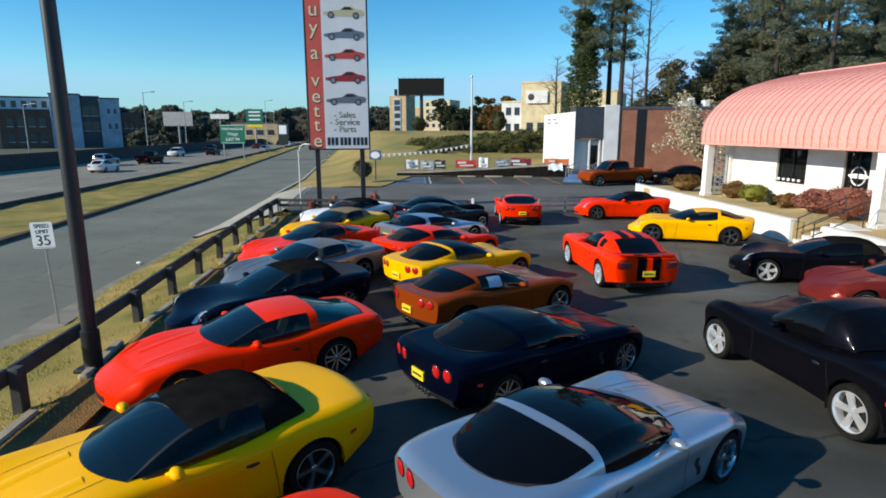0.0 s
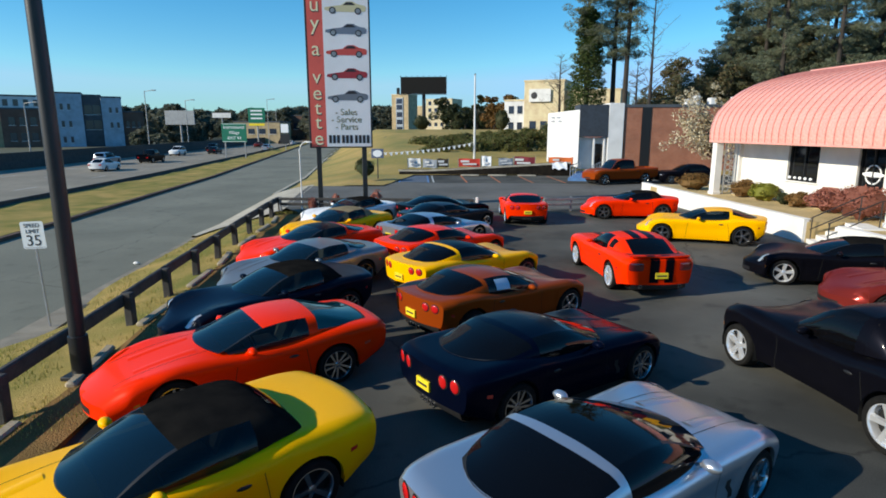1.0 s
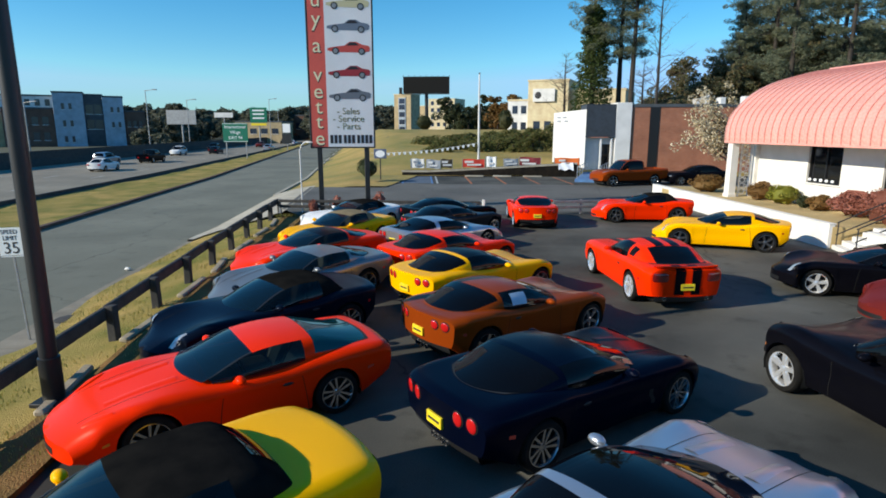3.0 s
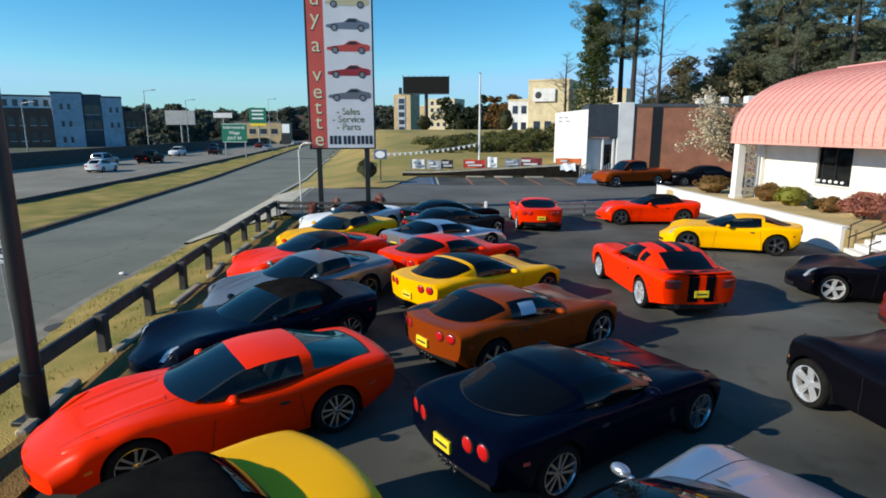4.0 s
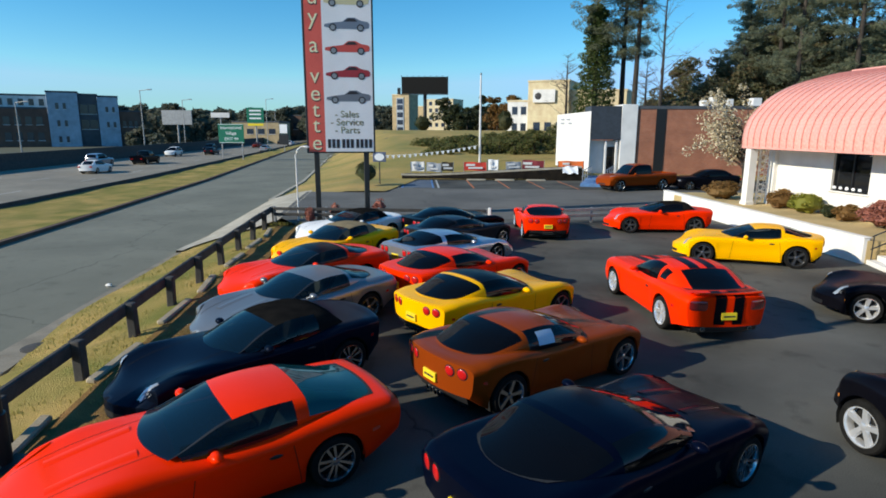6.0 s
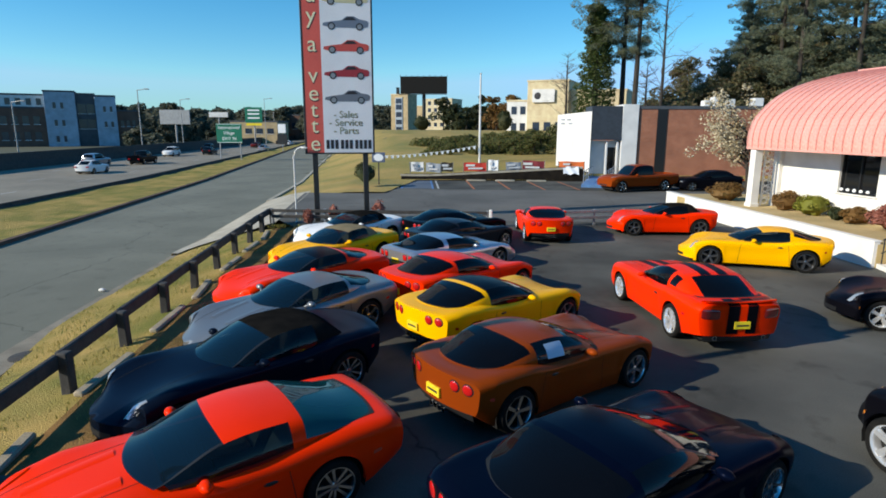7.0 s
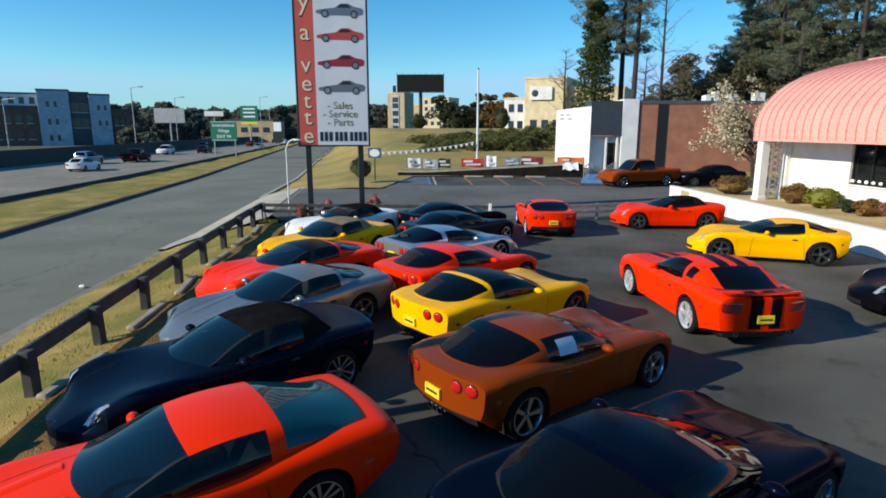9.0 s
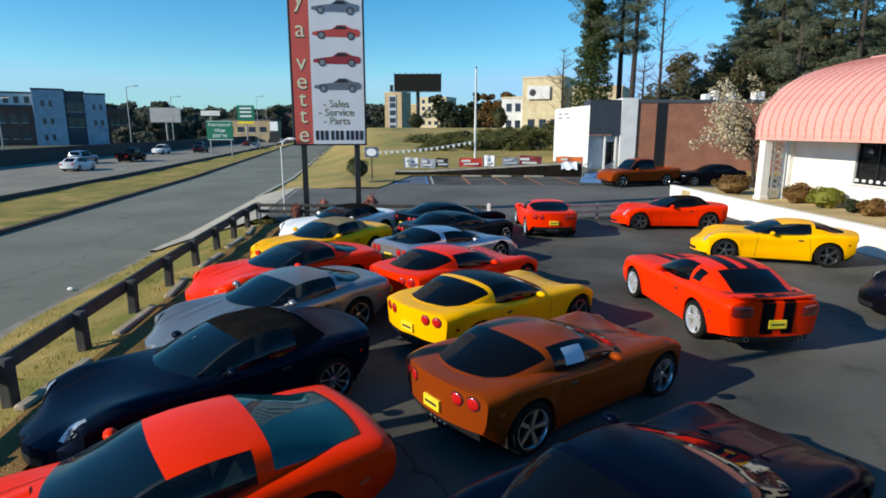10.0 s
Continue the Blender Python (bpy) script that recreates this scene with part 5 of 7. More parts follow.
def far_buildings():
    beyond(block("office_building", "three-storey office block in white, brick and blue-grey panels", pose(-117, 126, 0, 0, 0, 32),
          [((9, 0, -1), (19.2, 14, 8.6), "brick_far"), ((-8, 1, -1), (9, 14, 7.8), "tan"), ((-8, 2, 7.8), (19.2, 14, 11.6), "white_far"), ((19.2, -0.6, -1), (25.4, 14, 12.4), "blue_far"),
           ((25.4, 0.8, -1), (29.4, 14, 12.0), "grey_far"), ((29.4, -0.4, -1), (33.8, 14, 11.6), "blue_far"), ((33.8, 0.6, -1), (38.5, 14, 8.2), "brick_far")],
          [(9, 19, 5, 9.4, 1.5, 0.5, 2), (-7, 8, 6, 9.4, 1.5, 0.5, 2), (-6, 8, 4, 4.6, 1.6, 0.7, 1), (10, 18.4, 4, 5.0, 1.8, 0.6, 0), (10, 18.4, 4, 1.4, 1.8, 0.6, 0), (20.4, 23.4, 2, 8.6, 1.4, 0.4, -0.6), (20.4, 23.4, 2, 4.6, 1.4, 0.4, -0.6),
           (20.4, 23.4, 2, 0.9, 1.4, 0.4, -0.6), (25.6, 29.2, 2, 7.6, 2.2, 0.9, 0.8), (25.6, 29.2, 2, 4.0, 2.2, 0.9, 0.8), (30.6, 33.4, 2, 8.0, 1.3, 0.4, -0.4), (30.6, 33.4, 2, 4.4, 1.3, 0.4, -0.4), (34.2, 38, 3, 4.6, 1.4, 0.6, 0.6)], "brick_far"))
    block("tan_tower", "narrow tan tower beside the highway", pose(-36, 250, 0, 0, 0, -22), [((0, 0, 0), (8, 8, 18), "tan"), ((2.2, -0.3, 0), (5.6, 0, 16.8), "blue_far")], [(2.4, 5.4, 1, z, 2.0, 0.9, -0.3) for z in (3, 6, 9, 12, 14.4)], "cream")
    block("hotel", "beige five-storey hotel behind the trees", pose(-25, 290, 0, 0, 0, -22), [((0, 0, 0), (14, 12, 18), "cream"), ((-8, 3, 0), (0, 12, 15), "tan")], [(0.5, 13.5, 4, z, 1.8, 0.5, 0) for z in (2, 5.4, 8.8, 12.2, 15.4)], "cream")
    block("store_building", "cream and white commercial building above the brick one", pose(5.6, 128, 0.9, 0, 0, -20),
          [((0, 1, -2), (5, 18, 9.0), "white_far"), ((4.6, 0, -2), (13, 18, 12.8), "cream"), ((13, 1.5, -2), (24, 18, 10.8), "cream")],
          [(0.6, 4.4, 2, 6.4, 1.6, 0.6, 1), (0.6, 4.4, 2, 3.0, 1.6, 0.6, 1), (5.4, 12.4, 3, 2.6, 2.2, 0.6, 0), (14, 23, 4, 2.6, 2.2, 0.6, 1.5)], "cream")
    s = thing("store_sign", pose(10.9, 125.8, 9.6, 0, 0, -20), "dark square wall sign on the cream building", "sign")
    part("panel", Geo().box((0, -0.2, 0), (4.6, 0, 2.6), 0.05), "white_far", s)
    part("emblem", Geo().blob((1.1, -0.2, 1.3), (0.7, 0.06, 0.7), 12, 8), "sign_ink", s)
    for x0, y0, w, h, mt, lab in ((-72, 172, 14, 6, "tan", "low tan roadside building"), (-58, 215, 16, 7, "white_far", "low white roadside store"), (-78, 225, 14, 9, "brick_far", "brown store by the highway"), (-50, 320, 20, 9, "tan", "far low tan building")):
        beyond(block("roadside_building", lab, pose(x0, y0, 0), [((0, 0, -1), (w, 10, h), mt)], [(0.5, w - 0.5, 4, h * 0.45, h * 0.25, 0.6, 0)], mt))


def road_signs():
    g = beyond(thing("exit_sign", pose(-33.4, 80, 0), "green highway exit sign on two posts", "road sign"))
    part("panel", Geo().box((-1.75, -0.04, 2.3), (1.75, 0.04, 4.85), 0.02), "sign_green", g)
    for z0, z1, a, b in ((2.36, 2.41, -1.69, 1.69), (4.74, 4.79, -1.69, 1.69)):
        part("border", Geo().box((a, -0.055, z0), (b, -0.042, z1)), "paper", g)
    for z, w, sz in ((4.32, "International", 0.58), (3.60, "Village", 0.58), (2.85, "EXIT 94", 0.58)):
        text(w, sz, "paper", g, pose(0, -0.05, z, 90))
    for x in (-1.4, 1.4):
        part("post", Geo().box((x - 0.07, 0.05, -0.1), (x + 0.07, 0.19, 4.8)), "steel", g)
    g = beyond(thing("overhead_sign", pose(-56.5, 150, 0), "green overhead highway sign on a gantry", "road sign"))
    part("panel", Geo().box((-2.2, -0.05, 5.6), (2.2, 0.05, 9.4), 0.02), "sign_green", g)
    part("yellow_panel", Geo().box((-2.0, -0.09, 4.9), (2.0, 0.0, 5.5), 0.02), "plate", g)
    for z in (6.6, 7.6, 8.5):
        part("text_bar", Geo().box((-1.5, -0.09, z), (1.5, -0.055, z + 0.35)), "paper", g)
    part("post", Geo().tube([(0, 0.3, 0), (0, 0.3, 9.2)], 0.2, 8), "steel", g)
    for x, y, w, h, z, mt, lab in ((-64, 125, 6.5, 3.0, 5.0, "steel", "weathered grey billboard beside the highway"), (-81, 185, 6, 1.5, 7.6, "white_far", "white store sign beyond the highway")):
        g = beyond(thing("roadside_sign", pose(x, y, 0), lab, "sign"))
        part("panel", Geo().box((-w / 2, -0.1, z), (w / 2, 0.1, z + h), 0.02), mt, g)
        part("post", Geo().tube([(0, 0.2, 0), (0, 0.2, z + 0.5)], 0.2, 8), "steel", g)
    s = beyond(thing("small_road_sign", pose(-35.5, 108, 0), "small white road sign with a dark board below", "road sign"))
    part("panel", Geo().box((-0.7, -0.05, 3.4), (0.7, 0.05, 5.0), 0.02), "paper", s)
    part("lower_panel", Geo().box((-0.9, -0.05, 1.4), (0.9, 0.05, 3.2), 0.02), "black", s)
    part("post", Geo().box((-0.06, 0.06, -0.1), (0.06, 0.16, 4.8)), "steel", s)
    for x, y, h in ((-52.5, 92, 10), (-56, 112, 9.5), (-50, 140, 11), (-60, 175, 10), (-44, 205, 12), (-60, 76, 7.5)):
        p = beyond(thing("light_pole", pose(x, y, 0), "thin grey highway light pole", "light pole", "highway light poles"))
        part("pole", Geo().tube([(0, 0, 0), (0, 0, h)], [0.09, 0.06], 8), "steel", p)
        part("arm", Geo().tube([(0, 0, h - 0.1), (1.4, 0, h + 0.1)], 0.05, 6), "steel", p)
        part("lamp_head", Geo().box((1.2, -0.15, h), (1.9, 0.15, h + 0.16), 0.04), "steel", p)


def barriers():
    for nm, fx, h, w, mt, lab, y1 in (("median_barrier", jersey_x, 0.45, 0.40, "wood", "low dark concrete barrier beside the highway", 300), ("far_barrier", barrier_x, 2.0, 0.5, "wood", "tall dark noise barrier wall beyond the highway", 420)):
        b = thing(nm, pose(0, 0, 0), lab, "barrier", kind="structure")
        for y in np.arange(-40, y1, 6.0):
            a, c = fx(y), fx(y + 5.97)
            pr = ((-w / 2, -0.06), (-w / 2, 0.1), (-w / 5, h * 0.5), (-w / 6, h), (w / 6, h), (w / 5, h * 0.5), (w / 2, 0.1), (w / 2, -0.06))
            g = Geo().grid([[(q + d, yy, ROAD_Z + z) for d, z in pr] for q, yy in ((a, y), (c, y + 5.97))])
            part("barrier_panel", g, mt, b, smooth=False)


def traffic():
    P = PAINT
    for i, (T, x, y, hd, col, lab) in enumerate(((SEDAN, -37.0, 55.5, 96, "white", "white sedan on the highway"), (PICKUP, -40.5, 70, 96, "black", "black pickup truck on the highway"), (SUV, -43.5, 66, 96, "silver", "silver crossover on the highway"),
                                                 (SEDAN, -44.0, 96, 97, "dark", "dark sedan on the highway"), (SUV, -47.5, 92, 277, "white", "white crossover on the highway"), (SEDAN, -40.0, 110, 97, "silver", "silver sedan on the highway"),
                                                 (SUV, -51.0, 112, 277, "black", "black crossover on the highway"), (SEDAN, -50.5, 135, 277, "maroon", "dark red sedan on the highway"), (SEDAN, -46.0, 44, 276, "maroon", "red sedan on the highway"),
                                                 (SEDAN, -48.0, 150, 97, "white", "white sedan far along the highway"), (SUV, -55, 165, 277, "dark", "dark crossover far along the highway"))):
        build_car("highway_car", T, pose(1.18 * x, 1.2 + 1.18 * (y - 1.2), ROAD_Z + 0.01, 0, 0, hd), P[col], lab, "car", "highway traffic", far=True, interior=False, glass="limo")


land()
blades()
guardrail()
lamp_pole()
speed_sign()
pylon()
curved_lamp()
showroom()
terrace()
brick_building()
blossom_tree()
billboard()
far_buildings()
road_signs()
barriers()


def planting():
    """Tall pines and woods behind the brick building, hedges and the far tree lines."""
    a = pine(3, 27, 9, 4.0, "tall pine with an ivy-covered trunk", True, 520)
    a.matrix_world = pose(14.2, 78, 2.0)
    b = pine(11, 29, 10, 4.4, "tall pine with a bare lower trunk", False, 520)
    b.matrix_world = pose(17.8, 79, 2.0)
    c = pine(19, 31, 11, 3.8, "tall dark pine with a bare lower trunk", False, 500)
    c.matrix_world = pose(18.8, 77, 2.0)
    d = pine(23, 24, 4, 5.2, "broad pine at the edge of the woods", False, 560)
    d.matrix_world = pose(37.2, 80, 2.0)
    rng = random.Random(2)
    for i, (x, y) in enumerate(((36.5, 74), (40, 82), (43, 76), (46.5, 84), (49, 77), (38.5, 90), (53, 80), (57, 88), (45, 92), (61, 80), (59.0, 74), (41, 71), (47, 70), (39.5, 86), (52, 72), (65, 86))):
        copy_thing((d, b, d)[i % 3], pose(x, y, 1.5 + rng.uniform(-1, 1), 0, 0, rng.uniform(0, 360)) @ Matrix.Scale(1.0, 4))
    for x, s in ((29.6, 0.42), (31.4, 0.5), (33.0, 0.6), (34.6, 0.72), (36.0, 0.8)):
        copy_thing(d, pose(x, 84 + 9 * math.sin(x * 3) * 0.4, 1.5, 0, 0, 67 * x) @ Matrix.Scale(s, 4))
    bare_tree(4, (21.6, 76, 2), 20, "bare grey tree beside the pines")
    bare_tree(9, (22.0, 84, 2), 11, "thin bare tree behind the brick building")
    bare_tree(14, (11.5, 84, 2), 12, "bare tree beside the ivy-covered pine")
    sp = []
    for i in range(100):
        x = 22 + 48 * rng.random()
        y = 80 + 22 * rng.random()
        sp.append((x, y, 1.5, 4.5 + 11.5 * min(1, max(0, (x - 24) / 11)) * rng.uniform(0.75, 1.1), rng.uniform(2.0, 3.4)))
    for i in range(34):
        x = 22 + 16 * rng.random()
        sp.append((x, 78 + 12 * rng.random(), 1.5, (3.2 + 9.5 * min(1, max(0, (x - 22) / 13))) * rng.uniform(0.8, 1.1), rng.uniform(1.8, 2.8)))
    woods("woodland", sp, "wood_leaf", "mixed winter woodland behind the showroom", 31, 170, 0.20)
    sp = []
    for i in range(95):
        x = -8 + 20 * rng.random()
        y = 70 + 18 * rng.random()
        sp.append((x, y, terrain(x, y) - 0.2, (0.7 + 1.7 * (x + 8) / 20) * rng.uniform(0.8, 1.2), rng.uniform(1.2, 1.9)))
    woods("hedge_bank", sp, "hedge", "overgrown green hedge on the bank", 32, 130, 0.17)
    sp = [(-9 + 19 * rng.random(), 150 + 30 * rng.random(), 3.3, rng.uniform(5, 10), rng.uniform(2.0, 3.2)) for _ in range(16)]
    woods("tree_group", sp, "bush_dark", "dark evergreen trees on the mound", 33, 90, 0.4)
    sp = [(3 + 7 * rng.random(), 135 + 10 * rng.random(), 3.3, rng.uniform(5, 8), rng.uniform(2.0, 3.0)) for _ in range(7)]
    woods("tree_group", sp, "bush_brown", "rust-coloured trees before the cream building", 34, 90, 0.4)
    sp = [(-150 + 115 * rng.random(), 190 + 130 * rng.random(), 0, rng.uniform(6, 13), rng.uniform(3, 6)) for _ in range(70)]
    beyond(woods("far_trees", sp, "haze_leaf", "dark tree line beyond the highway", 35, 70, 0.7))
    sp = [(-78 + 12 * rng.random() - 20 * i / 12, 120 + 9 * i, 0, rng.uniform(4, 7), rng.uniform(2.0, 3.4)) for i in range(13)]
    beyond(woods("roadside_trees", sp, "haze_leaf", "dark trees along the far side of the highway", 36, 80, 0.5))
    sp = [(-500 + 900 * i / 90 + 10 * rng.random(), 520 + 60 * rng.random(), 0, rng.uniform(14, 22), rng.uniform(9, 14)) for i in range(90)]
    woods("far_woods", sp, "haze_leaf", "hazy band of far woods on the horizon", 37, 60, 1.6)
    for x, y, r, h in ((5.2, 122, 1.6, 2.2), (-14, 150, 2.2, 2.0), (-1, 80, 1.0, 0.9)):
        shrub("shrub", (x, y, terrain(x, y)), (r, r, h), "bush_dark", "dark evergreen shrub on the mound", 1800, 0.16, int(y))


planting()


# ---- cars ----
# Curves run along the car, with the rear axle at 0: hood and deck at the middle (top), fender crest, half width, sill.
C5 = dict(wb=2.655, r=0.325, rr=0.335, x0=-0.98, x1=3.56, w=0.935,
          top=[(-0.98, 0.90), (-0.9, 0.945), (-0.4, 0.955), (0.8, 0.93), (1.9, 0.90), (2.4, 0.83), (2.9, 0.72), (3.3, 0.60), (3.56, 0.46)],
          crest=[(-0.98, 0.87), (-0.85, 0.93), (-0.3, 0.965), (0.1, 0.965), (0.8, 0.90), (1.5, 0.87), (2.1, 0.86), (2.65, 0.845), (3.05, 0.74), (3.35, 0.60), (3.56, 0.46)],
          width=[(-0.98, 0.86), (-0.85, 0.90), (-0.3, 0.935), (0.1, 0.935), (0.9, 0.90), (1.6, 0.89), (2.2, 0.91), (2.7, 0.925), (3.2, 0.89), (3.56, 0.83)],
          sill=[(-0.98, 0.42), (-0.7, 0.33), (-0.4, 0.22), (0.5, 0.16), (2.2, 0.16), (3.2, 0.17), (3.56, 0.22)],
          roof=[(2.12, 0.885), (1.75, 1.02), (1.2, 1.175), (0.8, 1.21), (0.5, 1.205), (0.12, 1.135), (-0.26, 1.03), (-0.56, 0.955)],
          edge=[(2.12, 0.67), (1.24, 0.57), (0.46, 0.58), (0.1, 0.60), (-0.28, 0.59), (-0.56, 0.50)],
          belt_w=[(2.12, 0.71), (1.5, 0.80), (0.8, 0.825), (0.25, 0.80), (-0.24, 0.73), (-0.56, 0.57)],
          belt=[(2.12, 0.86), (1.5, 0.875), (0.8, 0.90), (0.2, 0.94), (-0.56, 0.945)],
          head=1.24, rear_head=0.46, halo=0.32, tailgate=-0.53, wrap=1.5, bow=0.30, nose=0.57, stern=0.13)
C6 = dict(C5, wb=2.685, r=0.335, rr=0.345, x0=-0.86, x1=3.56, w=0.925,
          top=[(-0.86, 0.945), (-0.835, 0.962), (-0.70, 0.950), (-0.3, 0.955), (0.8, 0.93), (1.95, 0.91), (2.4, 0.85), (2.9, 0.74), (3.3, 0.61), (3.56, 0.47)],
          crest=[(-0.86, 0.915), (-0.80, 0.935), (-0.70, 0.94), (-0.3, 0.965), (0.1, 0.97), (0.8, 0.89), (1.5, 0.87), (2.1, 0.875), (2.65, 0.875), (3.05, 0.78), (3.35, 0.62), (3.56, 0.47)],
          width=[(-0.86, 0.845), (-0.7, 0.875), (-0.3, 0.92), (0.1, 0.925), (0.9, 0.88), (1.6, 0.87), (2.2, 0.895), (2.7, 0.915), (3.2, 0.87), (3.56, 0.80)],
          roof=[(2.1, 0.89), (1.75, 1.04), (1.2, 1.205), (0.8, 1.245), (0.45, 1.235), (0.05, 1.155), (-0.3, 1.04), (-0.58, 0.955)],
          edge=[(2.1, 0.65), (1.2, 0.55), (0.45, 0.55), (0.05, 0.56), (-0.3, 0.54), (-0.58, 0.45)],
          belt_w=[(2.1, 0.71), (1.5, 0.785), (0.8, 0.80), (0.2, 0.77), (-0.3, 0.67), (-0.58, 0.51)],
          sill=[(-0.86, 0.44), (-0.7, 0.36), (-0.4, 0.24), (0.5, 0.16), (2.2, 0.16), (3.2, 0.17), (3.56, 0.22)], tailgate=-0.54, nose=0.60, stern=0.21, sh=0.09)
C4 = dict(C5, wb=2.44, r=0.325, rr=0.325, x0=-0.96, x1=3.52, w=0.90,
          top=[(-0.96, 0.88), (-0.88, 0.93), (-0.3, 0.94), (0.8, 0.92), (1.7, 0.90), (2.2, 0.83), (2.7, 0.73), (3.2, 0.60), (3.52, 0.45)],
          crest=[(-0.96, 0.85), (-0.85, 0.91), (-0.2, 0.935), (0.3, 0.90), (0.8, 0.84), (1.5, 0.815), (2.1, 0.825), (2.5, 0.80), (2.9, 0.71), (3.25, 0.59), (3.52, 0.45)],
          width=[(-0.96, 0.84), (-0.8, 0.875), (-0.2, 0.90), (0.9, 0.88), (1.8, 0.88), (2.4, 0.89), (3.0, 0.87), (3.52, 0.80)],
          sill=[(-0.96, 0.45), (-0.7, 0.34), (-0.4, 0.22), (0.5, 0.17), (2.0, 0.17), (3.1, 0.17), (3.52, 0.24)],
          roof=[(1.98, 0.875), (1.6, 1.01), (1.12, 1.15), (0.65, 1.19), (0.32, 1.185), (-0.1, 1.09), (-0.55, 0.97), (-0.72, 0.935)],
          edge=[(1.98, 0.66), (1.02, 0.57), (0.32, 0.57), (-0.1, 0.58), (-0.72, 0.54)],
          belt_w=[(1.98, 0.71), (1.4, 0.77), (0.7, 0.775), (0.0, 0.74), (-0.72, 0.62)],
          belt=[(1.98, 0.84), (1.3, 0.82), (0.7, 0.83), (0.2, 0.87), (-0.72, 0.925)],
          head=1.14, rear_head=0.42, halo=0.25, tailgate=-0.70, wrap=1.75, bow=0.22, nose=0.34, stern=0.05, hatch=0.30)
MUSCLE = dict(C5, wb=2.72, r=0.35, rr=0.36, x0=-1.08, x1=3.66, w=0.94,
              top=[(-1.08, 0.98), (-1.0, 1.02), (-0.5, 1.03), (0.6, 1.0), (1.9, 1.0), (2.4, 0.98), (3.0, 0.94), (3.4, 0.86), (3.66, 0.70)],
              crest=[(-1.08, 0.96), (-0.95, 1.0), (-0.3, 1.03), (0.3, 1.02), (0.9, 0.97), (1.9, 0.95), (2.7, 0.945), (3.2, 0.90), (3.5, 0.80), (3.66, 0.68)],
              width=[(-1.08, 0.83), (-0.9, 0.91), (-0.2, 0.94), (0.9, 0.915), (1.9, 0.915), (2.7, 0.93), (3.3, 0.90), (3.66, 0.84)],
              sill=[(-1.08, 0.36), (-0.7, 0.30), (-0.4, 0.24), (0.5, 0.19), (2.2, 0.19), (3.2, 0.19), (3.66, 0.24)],
              roof=[(2.02, 0.985), (1.65, 1.15), (1.18, 1.32), (0.7, 1.385), (0.2, 1.36), (-0.2, 1.24), (-0.6, 1.06), (-0.72, 1.01)],
              edge=[(2.02, 0.68), (1.18, 0.56), (0.2, 0.55), (-0.72, 0.58)],
              belt_w=[(2.02, 0.73), (1.4, 0.80), (0.6, 0.82), (-0.1, 0.80), (-0.72, 0.70)],
              belt=[(2.02, 0.955), (1.3, 0.965), (0.4, 0.99), (-0.72, 1.01)],
              head=1.12, rear_head=0.18, halo=0.02, tailgate=-0.68, wrap=0.92, bow=0.16, nose=0.26, stern=0.16, side_end=0.42)
ROADSTER = dict(MUSCLE, wb=2.946, r=0.365, rr=0.385, x0=-0.95, x1=3.86, w=1.0,
                top=[(-0.95, 1.06), (-0.8, 1.12), (0.2, 1.14), (0.9, 1.12), (2.1, 1.08), (2.6, 1.04), (3.1, 0.97), (3.5, 0.84), (3.86, 0.58)],
                crest=[(-0.95, 0.96), (-0.6, 1.06), (0.0, 1.12), (0.5, 1.05), (0.9, 0.99), (1.9, 0.97), (2.4, 1.02), (2.9, 1.08), (3.3, 1.0), (3.6, 0.80), (3.86, 0.58)],
                width=[(-0.95, 0.82), (-0.6, 0.95), (0.0, 1.0), (0.6, 0.93), (1.2, 0.89), (2.0, 0.90), (2.9, 0.98), (3.4, 0.92), (3.86, 0.72)],
                sill=[(-0.95, 0.42), (-0.5, 0.32), (0.6, 0.26), (2.3, 0.26), (3.3, 0.26), (3.86, 0.34)],
                roof=[(2.18, 1.10), (1.85, 1.30), (1.45, 1.52), (1.1, 1.62), (0.75, 1.61), (0.45, 1.48), (0.18, 1.16)],
                edge=[(2.18, 0.66), (1.45, 0.56), (0.75, 0.55), (0.18, 0.58)],
                belt_w=[(2.18, 0.72), (1.4, 0.79), (0.7, 0.79), (0.18, 0.70)],
                belt=[(2.18, 1.05), (1.2, 1.06), (0.18, 1.12)],
                head=1.4, rear_head=0.72, halo=0.62, tailgate=0.24, wrap=0.9, bow=0.18, nose=0.40, stern=0.20, side_end=0.80)
PICKUP = dict(MUSCLE, wb=3.55, r=0.40, rr=0.40, x0=-1.15, x1=4.50, w=0.99,
              top=[(-1.15, 0.80), (0.66, 0.80), (0.76, 1.18), (2.6, 1.20), (3.3, 1.20), (4.0, 1.14), (4.35, 1.04), (4.50, 0.88)],
              crest=[(-1.15, 1.22), (0.66, 1.22), (0.76, 1.20), (2.6, 1.16), (3.6, 1.15), (4.2, 1.07), (4.50, 0.88)],
              width=[(-1.15, 0.95), (-0.5, 0.98), (1.0, 0.97), (3.5, 0.99), (4.2, 0.96), (4.50, 0.90)],
              sill=[(-1.15, 0.56), (-0.5, 0.46), (0.6, 0.42), (2.9, 0.42), (4.0, 0.40), (4.50, 0.44)],
              roof=[(3.05, 1.18), (2.7, 1.50), (2.35, 1.78), (1.9, 1.88), (1.3, 1.88), (0.90, 1.80), (0.74, 1.22)],
              edge=[(3.05, 0.74), (2.35, 0.64), (0.90, 0.64), (0.74, 0.72)],
              belt_w=[(3.05, 0.80), (1.9, 0.87), (0.74, 0.87)],
              belt=[(3.05, 1.15), (0.74, 1.19)],
              head=2.3, rear_head=0.94, halo=0.90, tailgate=0.76, wrap=0.9, bow=0.10, nose=0.16, stern=0.02, side_end=1.0)
